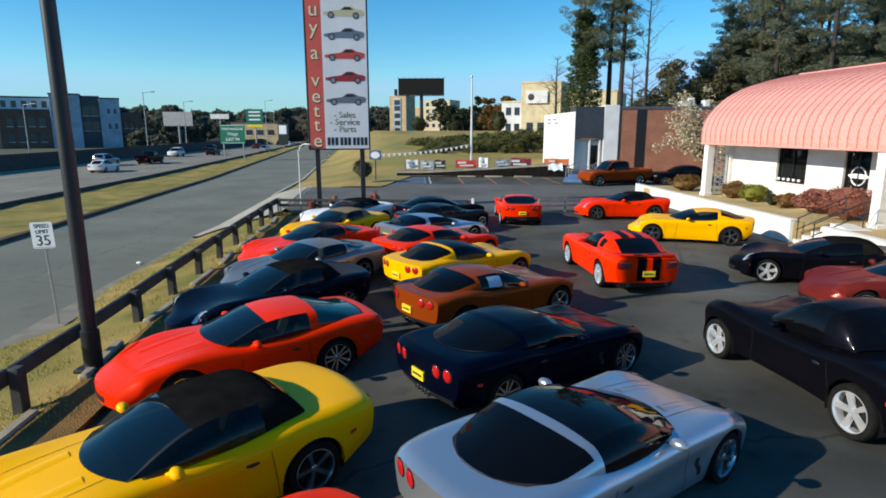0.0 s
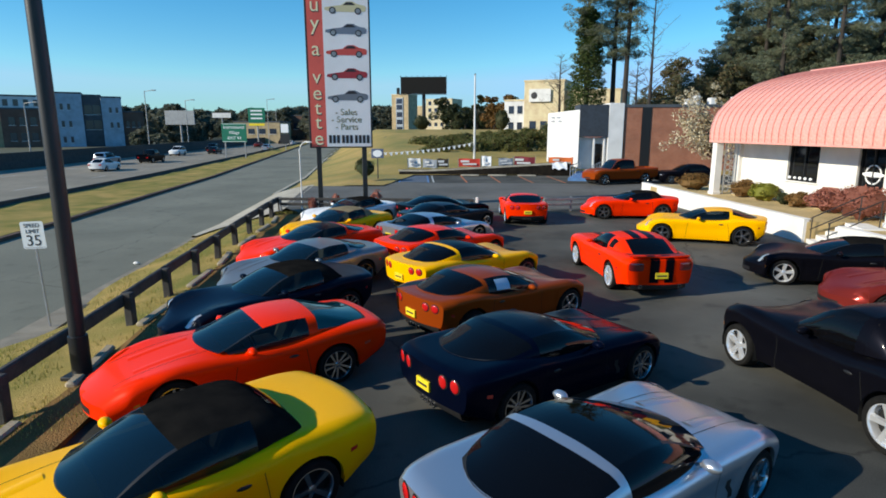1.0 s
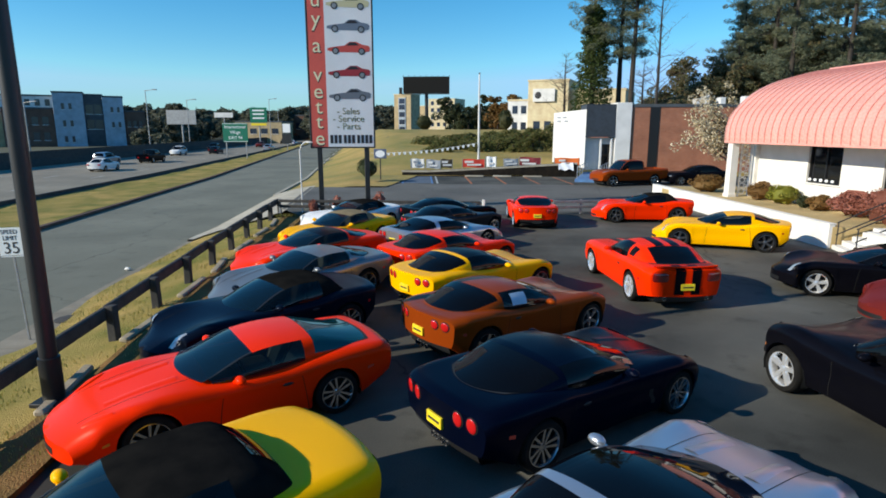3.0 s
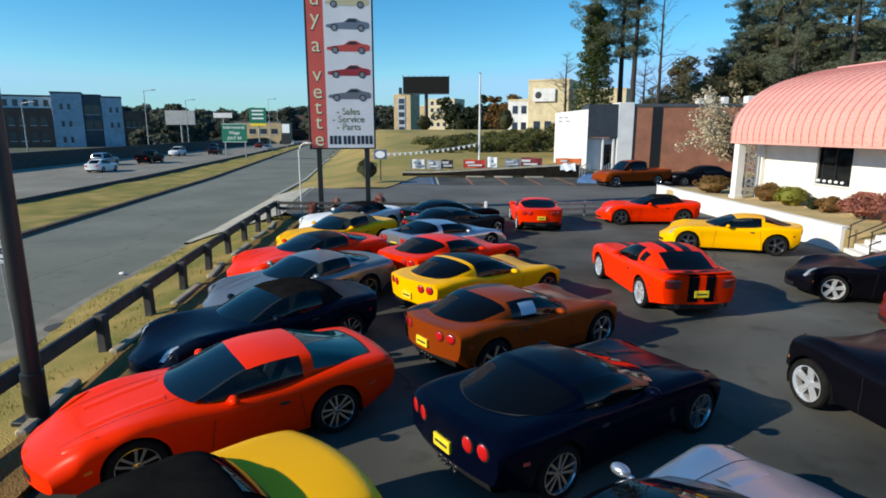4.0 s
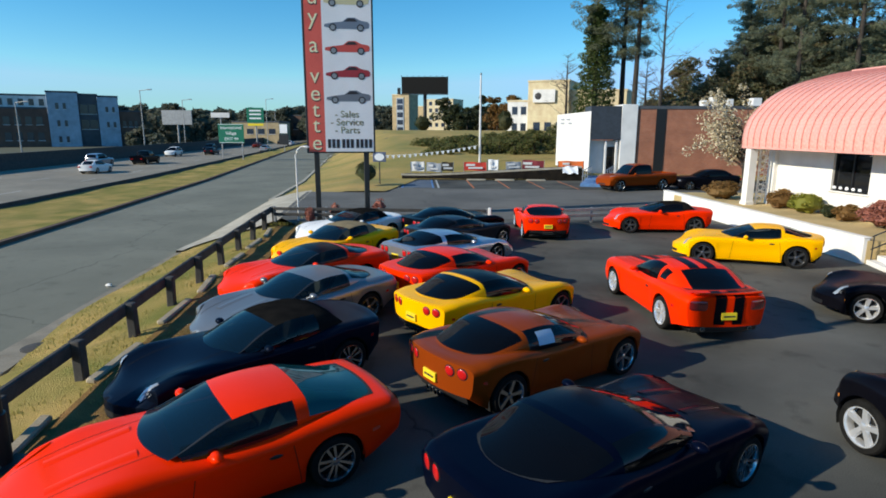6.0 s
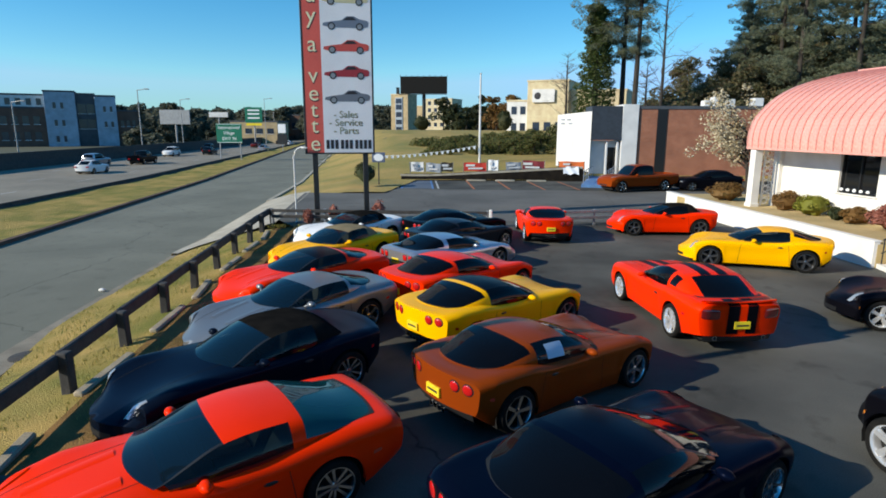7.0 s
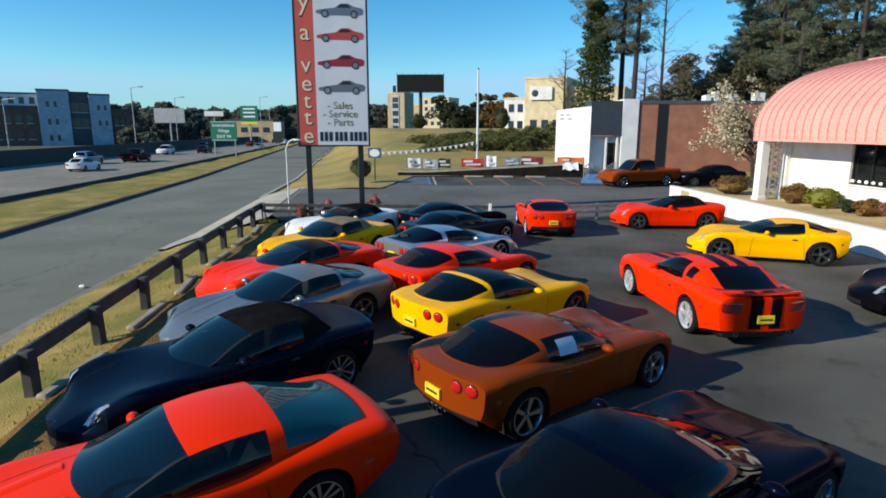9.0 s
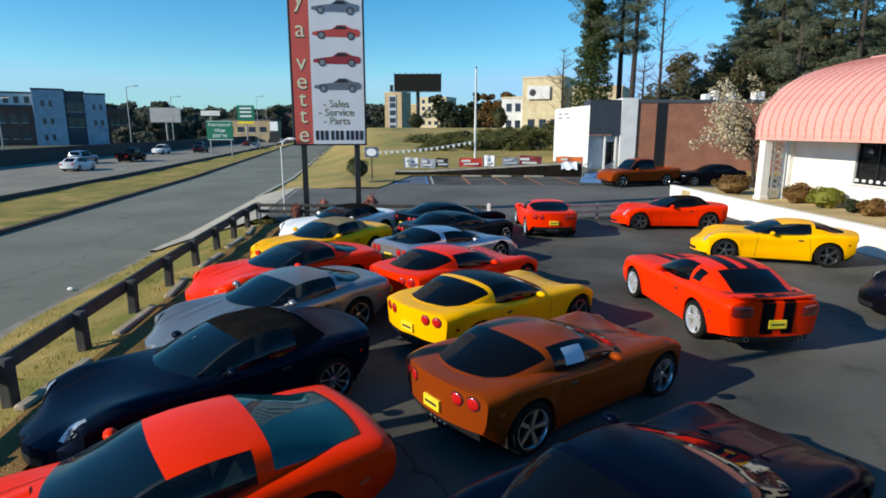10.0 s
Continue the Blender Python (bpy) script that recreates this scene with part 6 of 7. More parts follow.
SEDAN = dict(MUSCLE, wb=2.75, r=0.32, rr=0.32, x0=-1.0, x1=3.65, w=0.90,
             roof=[(2.3, 0.98), (1.9, 1.2), (1.4, 1.40), (0.8, 1.46), (0.2, 1.43), (-0.2, 1.27), (-0.6, 1.06), (-0.72, 1.02)],
             edge=[(2.3, 0.66), (1.4, 0.56), (0.2, 0.56), (-0.72, 0.58)], belt_w=[(2.3, 0.72), (1.4, 0.79), (-0.72, 0.74)],
             width=[(-1.0, 0.80), (-0.7, 0.87), (1.2, 0.90), (2.8, 0.90), (3.4, 0.84), (3.65, 0.76)], head=1.34, rear_head=0.16, halo=0.06, side_end=-0.1)
SUV = dict(SEDAN, r=0.36, rr=0.36, x0=-0.95, w=0.93,
           top=[(-0.95, 1.05), (-0.85, 1.08), (1.9, 1.08), (2.6, 1.06), (3.3, 0.98), (3.65, 0.80)],
           crest=[(-0.95, 1.02), (1.9, 1.04), (2.8, 1.02), (3.4, 0.90), (3.65, 0.76)],
           sill=[(-0.95, 0.42), (-0.4, 0.34), (2.2, 0.30), (3.65, 0.34)],
           roof=[(2.35, 1.04), (1.9, 1.35), (1.5, 1.60), (0.9, 1.70), (-0.2, 1.69), (-0.65, 1.55), (-0.9, 1.08)],
           edge=[(2.35, 0.70), (1.5, 0.62), (-0.65, 0.62), (-0.9, 0.72)], belt_w=[(2.35, 0.75), (1.4, 0.84), (-0.9, 0.80)],
           belt=[(2.35, 1.02), (-0.9, 1.06)], width=[(-0.95, 0.86), (-0.6, 0.91), (2.8, 0.93), (3.4, 0.88), (3.65, 0.80)],
           head=1.46, rear_head=-0.55, halo=-0.60, tailgate=-0.86, side_end=-0.5)
SOFT = dict(roof=[(2.1, 0.89), (1.75, 1.04), (1.2, 1.205), (0.85, 1.25), (0.45, 1.25), (0.22, 1.215), (0.02, 1.09), (-0.10, 0.955)],
            edge=[(2.1, 0.64), (1.2, 0.54), (0.45, 0.55), (0.1, 0.57), (-0.10, 0.60)], belt_w=[(2.1, 0.70), (1.5, 0.765), (0.8, 0.775), (0.2, 0.75), (-0.10, 0.70)],
            belt=[(2.1, 0.86), (0.8, 0.90), (-0.10, 0.955)], rear_head=0.50, halo=0.36, tailgate=-0.09, wrap=0.62)
WHEELS = {}


def wheel_meshes(r, spokes, face):
    """Tyre, rim and brake disc, turned about the y axis, their outer face to +y."""
    key = (r, spokes, face)
    if key not in WHEELS:
        w, rim = 0.13, r * 0.74
        ty = Geo().lathe([(rim * 0.97, -w), (r * 0.93, -w), (r * 0.985, -w * 0.82), (r, -w * 0.5), (r, -w * 0.17), (r * 0.985, -w * 0.16), (r * 0.985, -w * 0.05), (r, -w * 0.04),
                          (r, w * 0.5), (r * 0.985, w * 0.82), (r * 0.93, w), (rim * 1.02, w * 0.98), (rim * 0.97, w * 0.8)], 32)
        rg = Geo().lathe([(rim * 0.99, w * 0.78), (rim * 1.0, w * 0.97), (rim * 0.95, w * 0.98), (rim * 0.91, w * 0.80), (rim * 0.86, -w * 0.5), (rim * 0.95, -w * 0.9)], 32)
        rg.lathe([(0.001, w * 0.80), (r * 0.09, w * 0.80), (r * 0.16, w * 0.70), (r * 0.18, w * 0.3)], 14)
        twin = spokes >= 10
        for k in range(5 if twin else spokes):
            for off in ((-0.16, 0.16) if twin else (0.0,)):
                a = 6.2832 * k / (5 if twin else spokes) + 0.3
                h = 0.022 if twin else (0.046 if face == "bright" else 0.036)
                ca, sa = math.cos(a), math.sin(a)
                rows = []
                for s in np.linspace(0.0, 1.0, 4):
                    rad = r * 0.12 + (rim * 0.94 - r * 0.12) * s
                    cy, hw = off * r * (0.35 + 0.65 * s), h * (0.85 + 0.35 * s)
                    yo = w * (0.72 + 0.12 * s)
                    rows.append([(ca * rad - sa * (cy + q), yo - e, sa * rad + ca * (cy + q)) for q, e in ((-hw, 0.05), (-hw * 0.7, 0.0), (hw * 0.7, 0.0), (hw, 0.05))])
                rg.grid(rows)
        di = Geo().lathe([(0.001, w * 0.15), (rim * 0.72, w * 0.15), (rim * 0.72, w * 0.05), (rim * 0.86, w * 0.0), (rim * 0.86, -w * 0.5)], 20)
        WHEELS[key] = (ty.mesh("wheel"), rg.mesh("rim"), di.mesh("brake_disc"))
        for me, mt in zip(WHEELS[key], ("rubber", face, "well")):
            me.materials.append(M[mt])
    return WHEELS[key]


def build_car(name, T, m, paint_mat, label, category="car", group="", soft="", roof_mat=None, halo_mat=None, glass="limo", seat="dark_leather", face="alloy", spokes=5,
              lamps="round", plate=True, stripes=None, far=False, interior=True, paper=False, rear=""):
    T = dict(T, **SOFT) if soft else T
    car = thing(name, m, label, category, group)
    top, crest, width, sill = (curve_of(T[k]) for k in ("top", "crest", "width", "sill"))
    roof, edge, belt_w, belt = (curve_of(T[k]) for k in ("roof", "edge", "belt_w", "belt"))
    x0, x1, wb, W0 = T["x0"], T["x1"], T["wb"], T["w"]
    u0, u1 = T["roof"][0][0], T["roof"][-1][0]
    ra = (T["rr"] + 0.055, T["r"] + 0.05)
    cab0, cab1 = max(u1 + 0.12, T["rear_head"] - 0.45), u0 - 0.30

    def bend(q, both=True):
        x, y, z = q
        k = (abs(y) / W0) ** 2
        s = min(max((x - wb - 0.40) / (x1 - wb - 0.40), 0), 1)
        x -= T["nose"] * k * s * s * (3 - 2 * s)
        s = min(max((-0.42 - x) / (-0.42 - x0), 0), 1)
        return (x + T["stern"] * k * s + 0.10 * s * max(0, 0.9 - z) * 0.6, y, z)

    sh = T.get("sh", 0.15)

    def low(x):
        z = sill(x)
        for xa, r, zc in ((0, ra[0], T["rr"]), (wb, ra[1], T["r"])):
            if abs(x - xa) < r:
                z = max(z, zc + math.sqrt(r * r - (x - xa) ** 2))
        return z

    def side(x, t):
        """A point of the flank: t 0 at the shoulder, 1 at the lower edge."""
        w, zf = width(x), crest(x)
        zs, zl = zf - sh, low(x)
        zs = max(zs, zl + 0.012)
        z = zs + (zl - zs) * t
        g = min(max((zs - z) / max(zs - sill(x), 0.05), 0), 1)
        return (w * (1 - 0.09 * g ** 2.4 - 0.030 * math.sin(math.pi * min(1, g * 1.25)) ** 2 * (0 if g > 0.8 else 1) * (1 if 0.5 < x < wb - 0.4 else 0.25)), z)

    def ring(x, tub):
        w, zt, zf = width(x), top(x), crest(x)
        yf = 0.80 * w
        pts = [(s * yf, (0.52 if tub and s < 0.85 else zt + (zf - zt) * s ** 2.2)) for s in (0, 0.2, 0.4, 0.6, 0.8, 0.9, 1.0)]
        zs = max(zf - sh, low(x) + 0.012)
        pts += [(yf + (w - yf) * math.sin(a), zs + (zf - zs) * math.cos(a)) for a in (0.35, 0.75, 1.15)]
        pts += [side(x, t) for t in np.linspace(0, 1, 4 if far else 8)]
        y, z = pts[-1]
        return pts + [(y - 0.05, z - 0.002)]

    xs = set(np.round(np.linspace(x0, x1, 26 if far else 52), 4))
    for xa, r in ((0, ra[0]), (wb, ra[1])):
        xs |= {xa + r * 0.9995 * math.cos(a) for a in np.linspace(0, math.pi, 9 if far else 17)} | {xa - r * 1.003, xa + r * 1.003}
    xs |= {cab0 - 0.01, cab0 + 0.01, cab1 - 0.01, cab1 + 0.01}
    xs = sorted(q for q in xs if x0 <= q <= x1)
    rows = []
    for x in xs:
        h = ring(x, cab0 < x < cab1)
        rows.append([bend((x, y, z)) for y, z in h[::-1]] + [bend((x, -y, z)) for y, z in h[1:]])
    body = Geo().grid(rows)
    for x, r in ((x0, ring(x0, False)), (x1, ring(x1, False))):
        cols = (-1, -0.9, -0.75, -0.5, -0.25, 0, 0.25, 0.5, 0.75, 0.9, 1)
        flank = r[6:]
        body.grid([[bend((x, c * y, z)) for c in cols] for y, z in flank])
        s = (0, 0.2, 0.4, 0.6, 0.8, 0.9, 1.0)
        arc = [(-a * r[6][0], b[1]) for a, b in zip(s[::-1], r[6::-1])] + [(a * r[6][0], b[1]) for a, b in zip(s[1:], r[1:7])]
        body.grid([[bend((x, y, z)) for y, z in arc], [bend((x, y, r[6][1])) for y, z in arc]])
    part("body", body, paint_mat, car)

    # dark underside and wheel wells
    un = Geo().box((x0 + 0.25, -0.62, 0.16), (x1 - 0.35, 0.62, 0.50), 0.04)
    for xa, r in ((0, ra[0]), (wb, ra[1])):
        for sgn in (1, -1):
            arc = [(xa + (r + 0.01) * math.cos(a), (T["rr"] if xa == 0 else T["r"]) + (r + 0.01) * math.sin(a)) for a in np.linspace(-0.35, math.pi + 0.35, 12)]
            un.grid([[(a, sgn * (width(xa) - 0.045), b) for a, b in arc], [(a, sgn * 0.56, b) for a, b in arc]])
            un.add([(a, sgn * 0.57, b) for a, b in arc], [tuple(range(len(arc)))])
    part("underbody", un, "well", car, "black underbody")
    va = Geo()
    xe = x0 + 0.04
    va.grid([[bend((xe + d, y, z)) for y in np.linspace(-0.70, 0.70, 9)] for d, z in ((0, sill(x0) + 0.07), (-0.015, sill(x0) + 0.01), (0.03, sill(x0) - 0.12), (0.14, sill(x0) - 0.17), (0.5, 0.20))])
    part("rear_valance", va, "trim", car, "black lower bumper")

    # cabin and canopy
    def canopy(u, v):
        s, a = (1 if v >= 0 else -1), abs(v)
        ze, we, zb, wbl = roof(u), edge(u), belt(u), belt_w(u)
        zb = min(zb, ze - 0.002)
        if a <= 1:
            y, z = we * a, ze - 0.045 * a ** 2.5 * min(1, (ze - zb) / 0.1)
        else:
            b = a - 1
            zc = ze - 0.045 * min(1, (ze - zb) / 0.1)
            y = we + (max(wbl, we + 0.02) - we) * math.sin(b * math.pi / 2) ** 0.9
            z = zc + (zb - 0.015 - zc) * (1 - math.cos(b * math.pi / 2)) ** 0.85
        k = (y / 0.72) ** 2
        f = min(max((u - T["head"] + 0.25) / (u0 - T["head"] + 0.25), 0), 1)
        g = min(max((T["rear_head"] - u) / (T["rear_head"] - u1 + 0.01), 0), 1)
        return (u - T["bow"] * k * f + 0.34 * k * g * (0.5 if soft else 1.0) * T.get("hatch", 1 if T["wrap"] > 1 else 0.35), s * y, z)

    def patch(ua, ub, va_, vb, n=8, k=10):
        return [[canopy(u, v) for v in np.linspace(va_, vb, k)] for u in np.linspace(ua, ub, n)]

    hd, rh, ha, tg, wr = T["head"], T["rear_head"], T["halo"], T["tailgate"], T["wrap"]
    se = T.get("side_end", rh)
    soft_mat = soft or None
    rail_mat = soft_mat or paint_mat
    part("windshield", Geo().grid(patch(u0, hd, -1.0, 1.0, 9, 13)), "shield" if interior else "limo", car, "tinted windshield")
    part("roof", Geo().grid(patch(hd, rh, -0.93, 0.93, 7, 13)), soft_mat or roof_mat or paint_mat, car, "black roof panel" if roof_mat else ("fabric top" if soft else ""))
    for sgn in (1, -1):
        pil = Geo().grid(patch(u0, hd, sgn * 1.0, sgn * 1.10, 9, 4))
        part("pillar", pil, paint_mat if T["wb"] > 2.7 else "trim", car)
        part("roof_rail", Geo().grid(patch(hd, rh, sgn * 0.93, sgn * 1.10, 7, 4)), soft_mat or (roof_mat or paint_mat), car)
        part("side_window", Geo().grid(patch(u0 - 0.12, se, sgn * 1.10, sgn * 2.0, 12, 6)), glass, car, "tinted side window")
        if se > rh:
            part("side_post", Geo().grid(patch(se, rh, sgn * 1.10, sgn * 2.0, 5, 6)), rail_mat, car)
        elif se < rh:
            pass
    part("roof_band", Geo().grid(patch(rh, ha, -2, 2, 4, 25) if se >= rh else patch(rh, ha, -1.1, 1.1, 4, 21)), halo_mat or soft_mat or paint_mat, car)
    if soft:
        part("soft_top_back", Geo().grid(patch(ha, tg, -2, 2, 8, 25)), soft_mat, car, "fabric top")
        lift = Geo().grid([[(x - 0.012, y, z + 0.008) for x, y, z in (canopy(u, v) for v in np.linspace(-wr, wr, 8))] for u in np.linspace(ha - 0.16, tg + 0.06, 5)])
        part("rear_window", lift, "limo", car, "small dark rear window")
    else:
        part("rear_window", Geo().grid(patch(ha, tg, -wr, wr, 10, 17)), rear or "limo", car, "dark tinted rear window")
        for sgn in (1, -1):
            part("quarter_panel", Geo().grid(patch(ha, tg, sgn * wr, sgn * 2.0, 10, 6)), paint_mat, car)
        cov = [[(x, y * 0.95, top(x) + (crest(x) - top(x)) * min(1, abs(y) / (0.8 * width(x))) ** 2.2 + 0.006) for x, y, z in (canopy(u, v) for v in np.linspace(-2, 2, 15))] for u in np.linspace(max(ha, cab0), tg - 0.02, 8)]
        part("cargo_cover", Geo().grid(cov), "cabin", car, "black cargo cover")
        part("hatch_edge", Geo().grid(patch(tg, u1, -2, 2, 4, 25)), paint_mat, car)
    lw = [(-0.708, 1), (-0.632, 0), (0.632, 0), (0.708, 1)]
    lx = np.linspace(cab0 + 0.012, cab1 - 0.012, 9)
    liner = Geo().grid([[(x, k * width(x), (top(x) + (crest(x) - top(x)) * 0.74 - 0.004) if up else 0.529) for k, up in lw] for x in lx])
    for x in (lx[0], lx[-1]):
        liner.add([(x, k * width(x), top(x) - 0.004 if up else 0.529) for k, up in lw], [(0, 1, 2, 3)])
    part("cabin_lining", liner, "cabin", car, "black cabin lining")
    if interior:
        for sgn in (0.36, -0.36):
            st = Geo().box((0.62, sgn - 0.22, 0.40), (1.16, sgn + 0.22, 0.60), 0.05)
            st.grid([[(0.62 - 0.28 * h, sgn + y * (1 - 0.25 * h * h), 0.50 + 0.50 * h + d) for y in (-0.23, -0.2, 0.2, 0.23)] for h, d in ((0, 0), (0.5, 0.02), (1, 0.02))])
            st.grid([[(0.50 - 0.28 * h, sgn + y * (1 - 0.25 * h * h), 0.50 + 0.50 * h) for y in (-0.23, -0.2, 0.2, 0.23)] for h in (0, 0.5, 1)])
            st.box((0.22, sgn - 0.13, 0.93), (0.36, sgn + 0.13, 1.09), 0.05)
            so = part("seat", st, seat, car)
            if T["roof"][3][1] > 1.5:
                so.location = (0.75, 0, 0.30)
            elif T is not C5 and T["wb"] == 2.72:
                so.location = (0.25, 0, 0.1)
        part("dashboard", Geo().box((cab1 - 0.35, -0.66, 0.60), (cab1 + 0.06, 0.66, belt(1.6) - 0.03), 0.06), "cabin", car)
        sw = Geo().tube([(cab1 - 0.48 + 0.06 * math.sin(a), 0.36 + 0.18 * math.cos(a), 0.83 + 0.17 * math.sin(a)) for a in np.linspace(0, 6.2832, 17)], 0.014, 6, False)
        part("steering_wheel", sw, "cabin", car)

    if paper:
        sheet_at = Geo().grid([[(x, y - 0.003, z + 0.002) for x, y, z in (canopy(u, v) for v in np.linspace(-1.30, -1.84, 4))] for u in np.linspace(1.02, 0.66, 4)])
        part("window_paper", sheet_at, "window_sheet", car, "pale blue-white paper sheet in the window")
    if T["wb"] == 2.72:
        for sgn in (1, -1):
            q = Geo().grid([[(x, y + sgn * 0.006, z + 0.004) for x, y, z in (canopy(u + 0.10 * (abs(v) - 1.5), v) for v in np.linspace(sgn * 1.28, sgn * 1.82, 4))] for u in np.linspace(0.30, 0.03, 4)])
            part("quarter_window", q, "limo", car, "dark quarter window")
        lip = Geo().grid([[bend((x0 + d, y, top(x0) + z)) for y in np.linspace(-0.72, 0.72, 9)] for d, z in ((0.24, 0.02), (0.10, 0.075), (0.02, 0.085), (0.01, 0.06), (0.10, 0.02))])
        part("spoiler", lip, paint_mat, car)
    # wheels
    for xa, r in ((0, T["rr"]), (wb, T["r"])):
        for sgn in (1, -1):
            ty, rg, di = wheel_meshes(r, spokes, face)
            w = part("wheel", ty, "rubber", car, "black tyre")
            w.matrix_basis = pose(xa, sgn * (width(xa) - 0.145), r, 0, 17 * (xa + sgn), 0 if sgn > 0 else 180)
            part("rim", rg, face, w, "alloy rim")
            if not far:
                part("brake_disc", di, "well", w)

    # mirrors
    for sgn in (1, -1):
        mb = u0 - 0.64
        yb = belt_w(mb)
        g = Geo().blob((mb + 0.02, sgn * (yb + 0.15), belt(mb) + 0.055), (0.07, 0.105, 0.058), 12, 8)
        g.tube([(mb + 0.06, sgn * (yb - 0.02), belt(mb) - 0.02), (mb + 0.03, sgn * (yb + 0.10), belt(mb) + 0.035)], 0.026, 6)
        part("mirror", g, paint_mat, car)
    if far:
        for sgn in (1, -1):
            part("headlight", Geo().blob((x1 - T["nose"] * 0.5 - 0.06, sgn * 0.62, crest(x1) - 0.02), (0.10, 0.15, 0.06), 8, 5), "lens", car, "clear headlight")
            part("taillight", Geo().box((x0 - 0.01, min(sgn * 0.5, sgn * 0.78), 0.72), (x0 + 0.10, max(sgn * 0.5, sgn * 0.78), 0.86), 0.02), "tail", car, "red taillight")
        return car

    # tail: lamps, plate, exhaust
    zl = {"round": 0.795, "oval": 0.77, "square": 0.74, "block": 0.80}[lamps]

    def disc(y, z, ry, rz, xo, dome):
        g = []
        for s, d in ((1.0, 0.004), (0.9, dome * 0.6), (0.5, dome), (0.02, dome)):
            e = 2.0 if lamps in ("round", "oval") else 5.0
            g.append([bend((x0 + xo - d, y + ry * s * math.copysign(abs(math.cos(a)) ** (2 / e), math.cos(a)), z + rz * s * math.copysign(abs(math.sin(a)) ** (2 / e), math.sin(a)))) for a in np.linspace(0, 6.2832, 21)[:-1]])
        return Geo().grid(g, True)

    if lamps == "block":
        spots = [(sgn * 0.62, 0.17, 0.10) for sgn in (1, -1)]
    else:
        spots = [(sgn * y, 0.077 if lamps != "oval" else 0.072, 0.077 if lamps != "oval" else 0.092) for sgn in (1, -1) for y in (0.44, 0.665)]
    for y, ry, rz in spots:
        if lamps != "block":
            part("lamp_bezel", disc(y, zl, ry + 0.016, rz + 0.016, 0.004, 0.008), "trim", car)
        part("taillight", disc(y, zl, ry, rz, -0.006, 0.018), "tail" if lamps != "block" else plain("dark_red_lens", (0.20, 0.008, 0.008), 0.15, 0.0, 1.0), car, "red taillight")
    if plate:
        g2 = Geo().box((x0 - 0.012, -0.16, 0.515), (x0 + 0.045, 0.16, 0.665), 0.006)
        p = part("licence_plate", g2, "plate", car, "yellow dealer plate")
        part("plate_bar", Geo().box((x0 - 0.016, -0.12, 0.575), (x0 - 0.011, 0.12, 0.605)), "sign_ink", p)
    for y in ((-0.15, -0.05, 0.05, 0.15) if T["wb"] < 2.7 else (-0.5, 0.5)):
        part("exhaust", Geo().lathe([(0.042, 0.0), (0.045, 0.10), (0.038, 0.10), (0.036, 0.0)], 12).mesh("exhaust"), "chrome", car).matrix_basis = pose(x0 + 0.17, y, 0.31, 0, 0, 90)

    # nose: headlights, grille, markers
    for sgn in (1, -1):
        hx = wb + 0.36
        g = []
        for s in np.linspace(0, 1, 6):
            x = hx + 0.42 * s
            wd = 0.055 * math.sin(math.pi * (0.12 + 0.8 * s)) + 0.012
            yy = width(x) * 0.80 - 0.10 * s
            zz = crest(x) + 0.006
            g.append([bend((x, sgn * (yy + q), zz - 0.35 * max(q, 0) + (0.010 if abs(q) < wd else 0))) for q in (-wd, -wd * 0.4, wd * 0.5, wd * 1.2)])
        part("headlight", Geo().grid(g), "lens" if T["wb"] != 2.44 and T["wb"] != 2.655 else paint_mat, car, "clear headlight" if T["wb"] > 2.66 else "")
        for xx, mt in ((wb + 0.50, "amber"), (-0.55, "tail")):
            y, z = side(xx, 0.30)
            g = Geo().grid([[bend((xx + a, sgn * (side(xx + a, 0.28 + b)[0] + 0.004), side(xx + a, 0.28 + b)[1])) for a in (-0.06, 0, 0.06)] for b in (0, 0.045, 0.09)])
            part("side_marker", g, mt, car, "side marker lamp")
    gr = Geo().grid([[bend((x1 + 0.004, y, z)) for y in np.linspace(-0.42, 0.42, 9)] for z in (sill(x1) + 0.03, sill(x1) + 0.12)])
    part("grille", gr, "trim", car, "black grille slot")
    # door seams, handle, side vent
    for sgn in (1, -1):
        for xd, slant in ((0.52, 0.10), (wb - 0.86, -0.06)):
            line = [(xd - slant * t, t) for t in np.linspace(0.0, 0.97, 9)]
            g = Geo().grid([[bend((x + e, sgn * (side(x, t)[0] + 0.003), side(x, t)[1])) for x, t in line] for e in (-0.004, 0.004)])
            part("door_seam", g, "well", car)
        y, z = side(0.72, 0.10)
        part("door_handle", Geo().blob((0.72, sgn * (y - 0.003), z), (0.085, 0.014, 0.026), 8, 6), "trim", car)
        if T["wb"] == 2.655:
            g = Geo().grid([[bend((x + (0.06 if t > 0.5 else 0), sgn * (side(x, t)[0] + 0.004), side(x, t)[1])) for x in np.linspace(wb - 0.66, wb - 0.58, 3)] for t in (0.30, 0.45, 0.60, 0.72)])
            part("side_vent", g, "trim", car, "dark side vent")
    # hood seam
    for sgn in (1, -1):
        g = Geo().grid([[bend((x, sgn * (0.52 * width(x) + e), top(x) + (crest(x) - top(x)) * (0.52 / 0.8) ** 2.2 + 0.003)) for x in np.linspace(u0 - 0.16, x1 - 0.30, 14)] for e in (-0.004, 0.004)])
        part("hood_seam", g, "well", car)
    if T["wb"] < 2.68:
        for sgn in (1, -1):
            g = Geo().grid([[(x, sgn * (0.30 + e), top(x) + (crest(x) - top(x)) * 0.14 + z) for x in np.linspace(u0 + 0.05, x1 - 0.65, 12)] for e, z in ((-0.09, -0.004), (-0.04, 0.012), (0.03, 0.012), (0.10, -0.004))])
            part("hood_ridge", g, paint_mat, car)
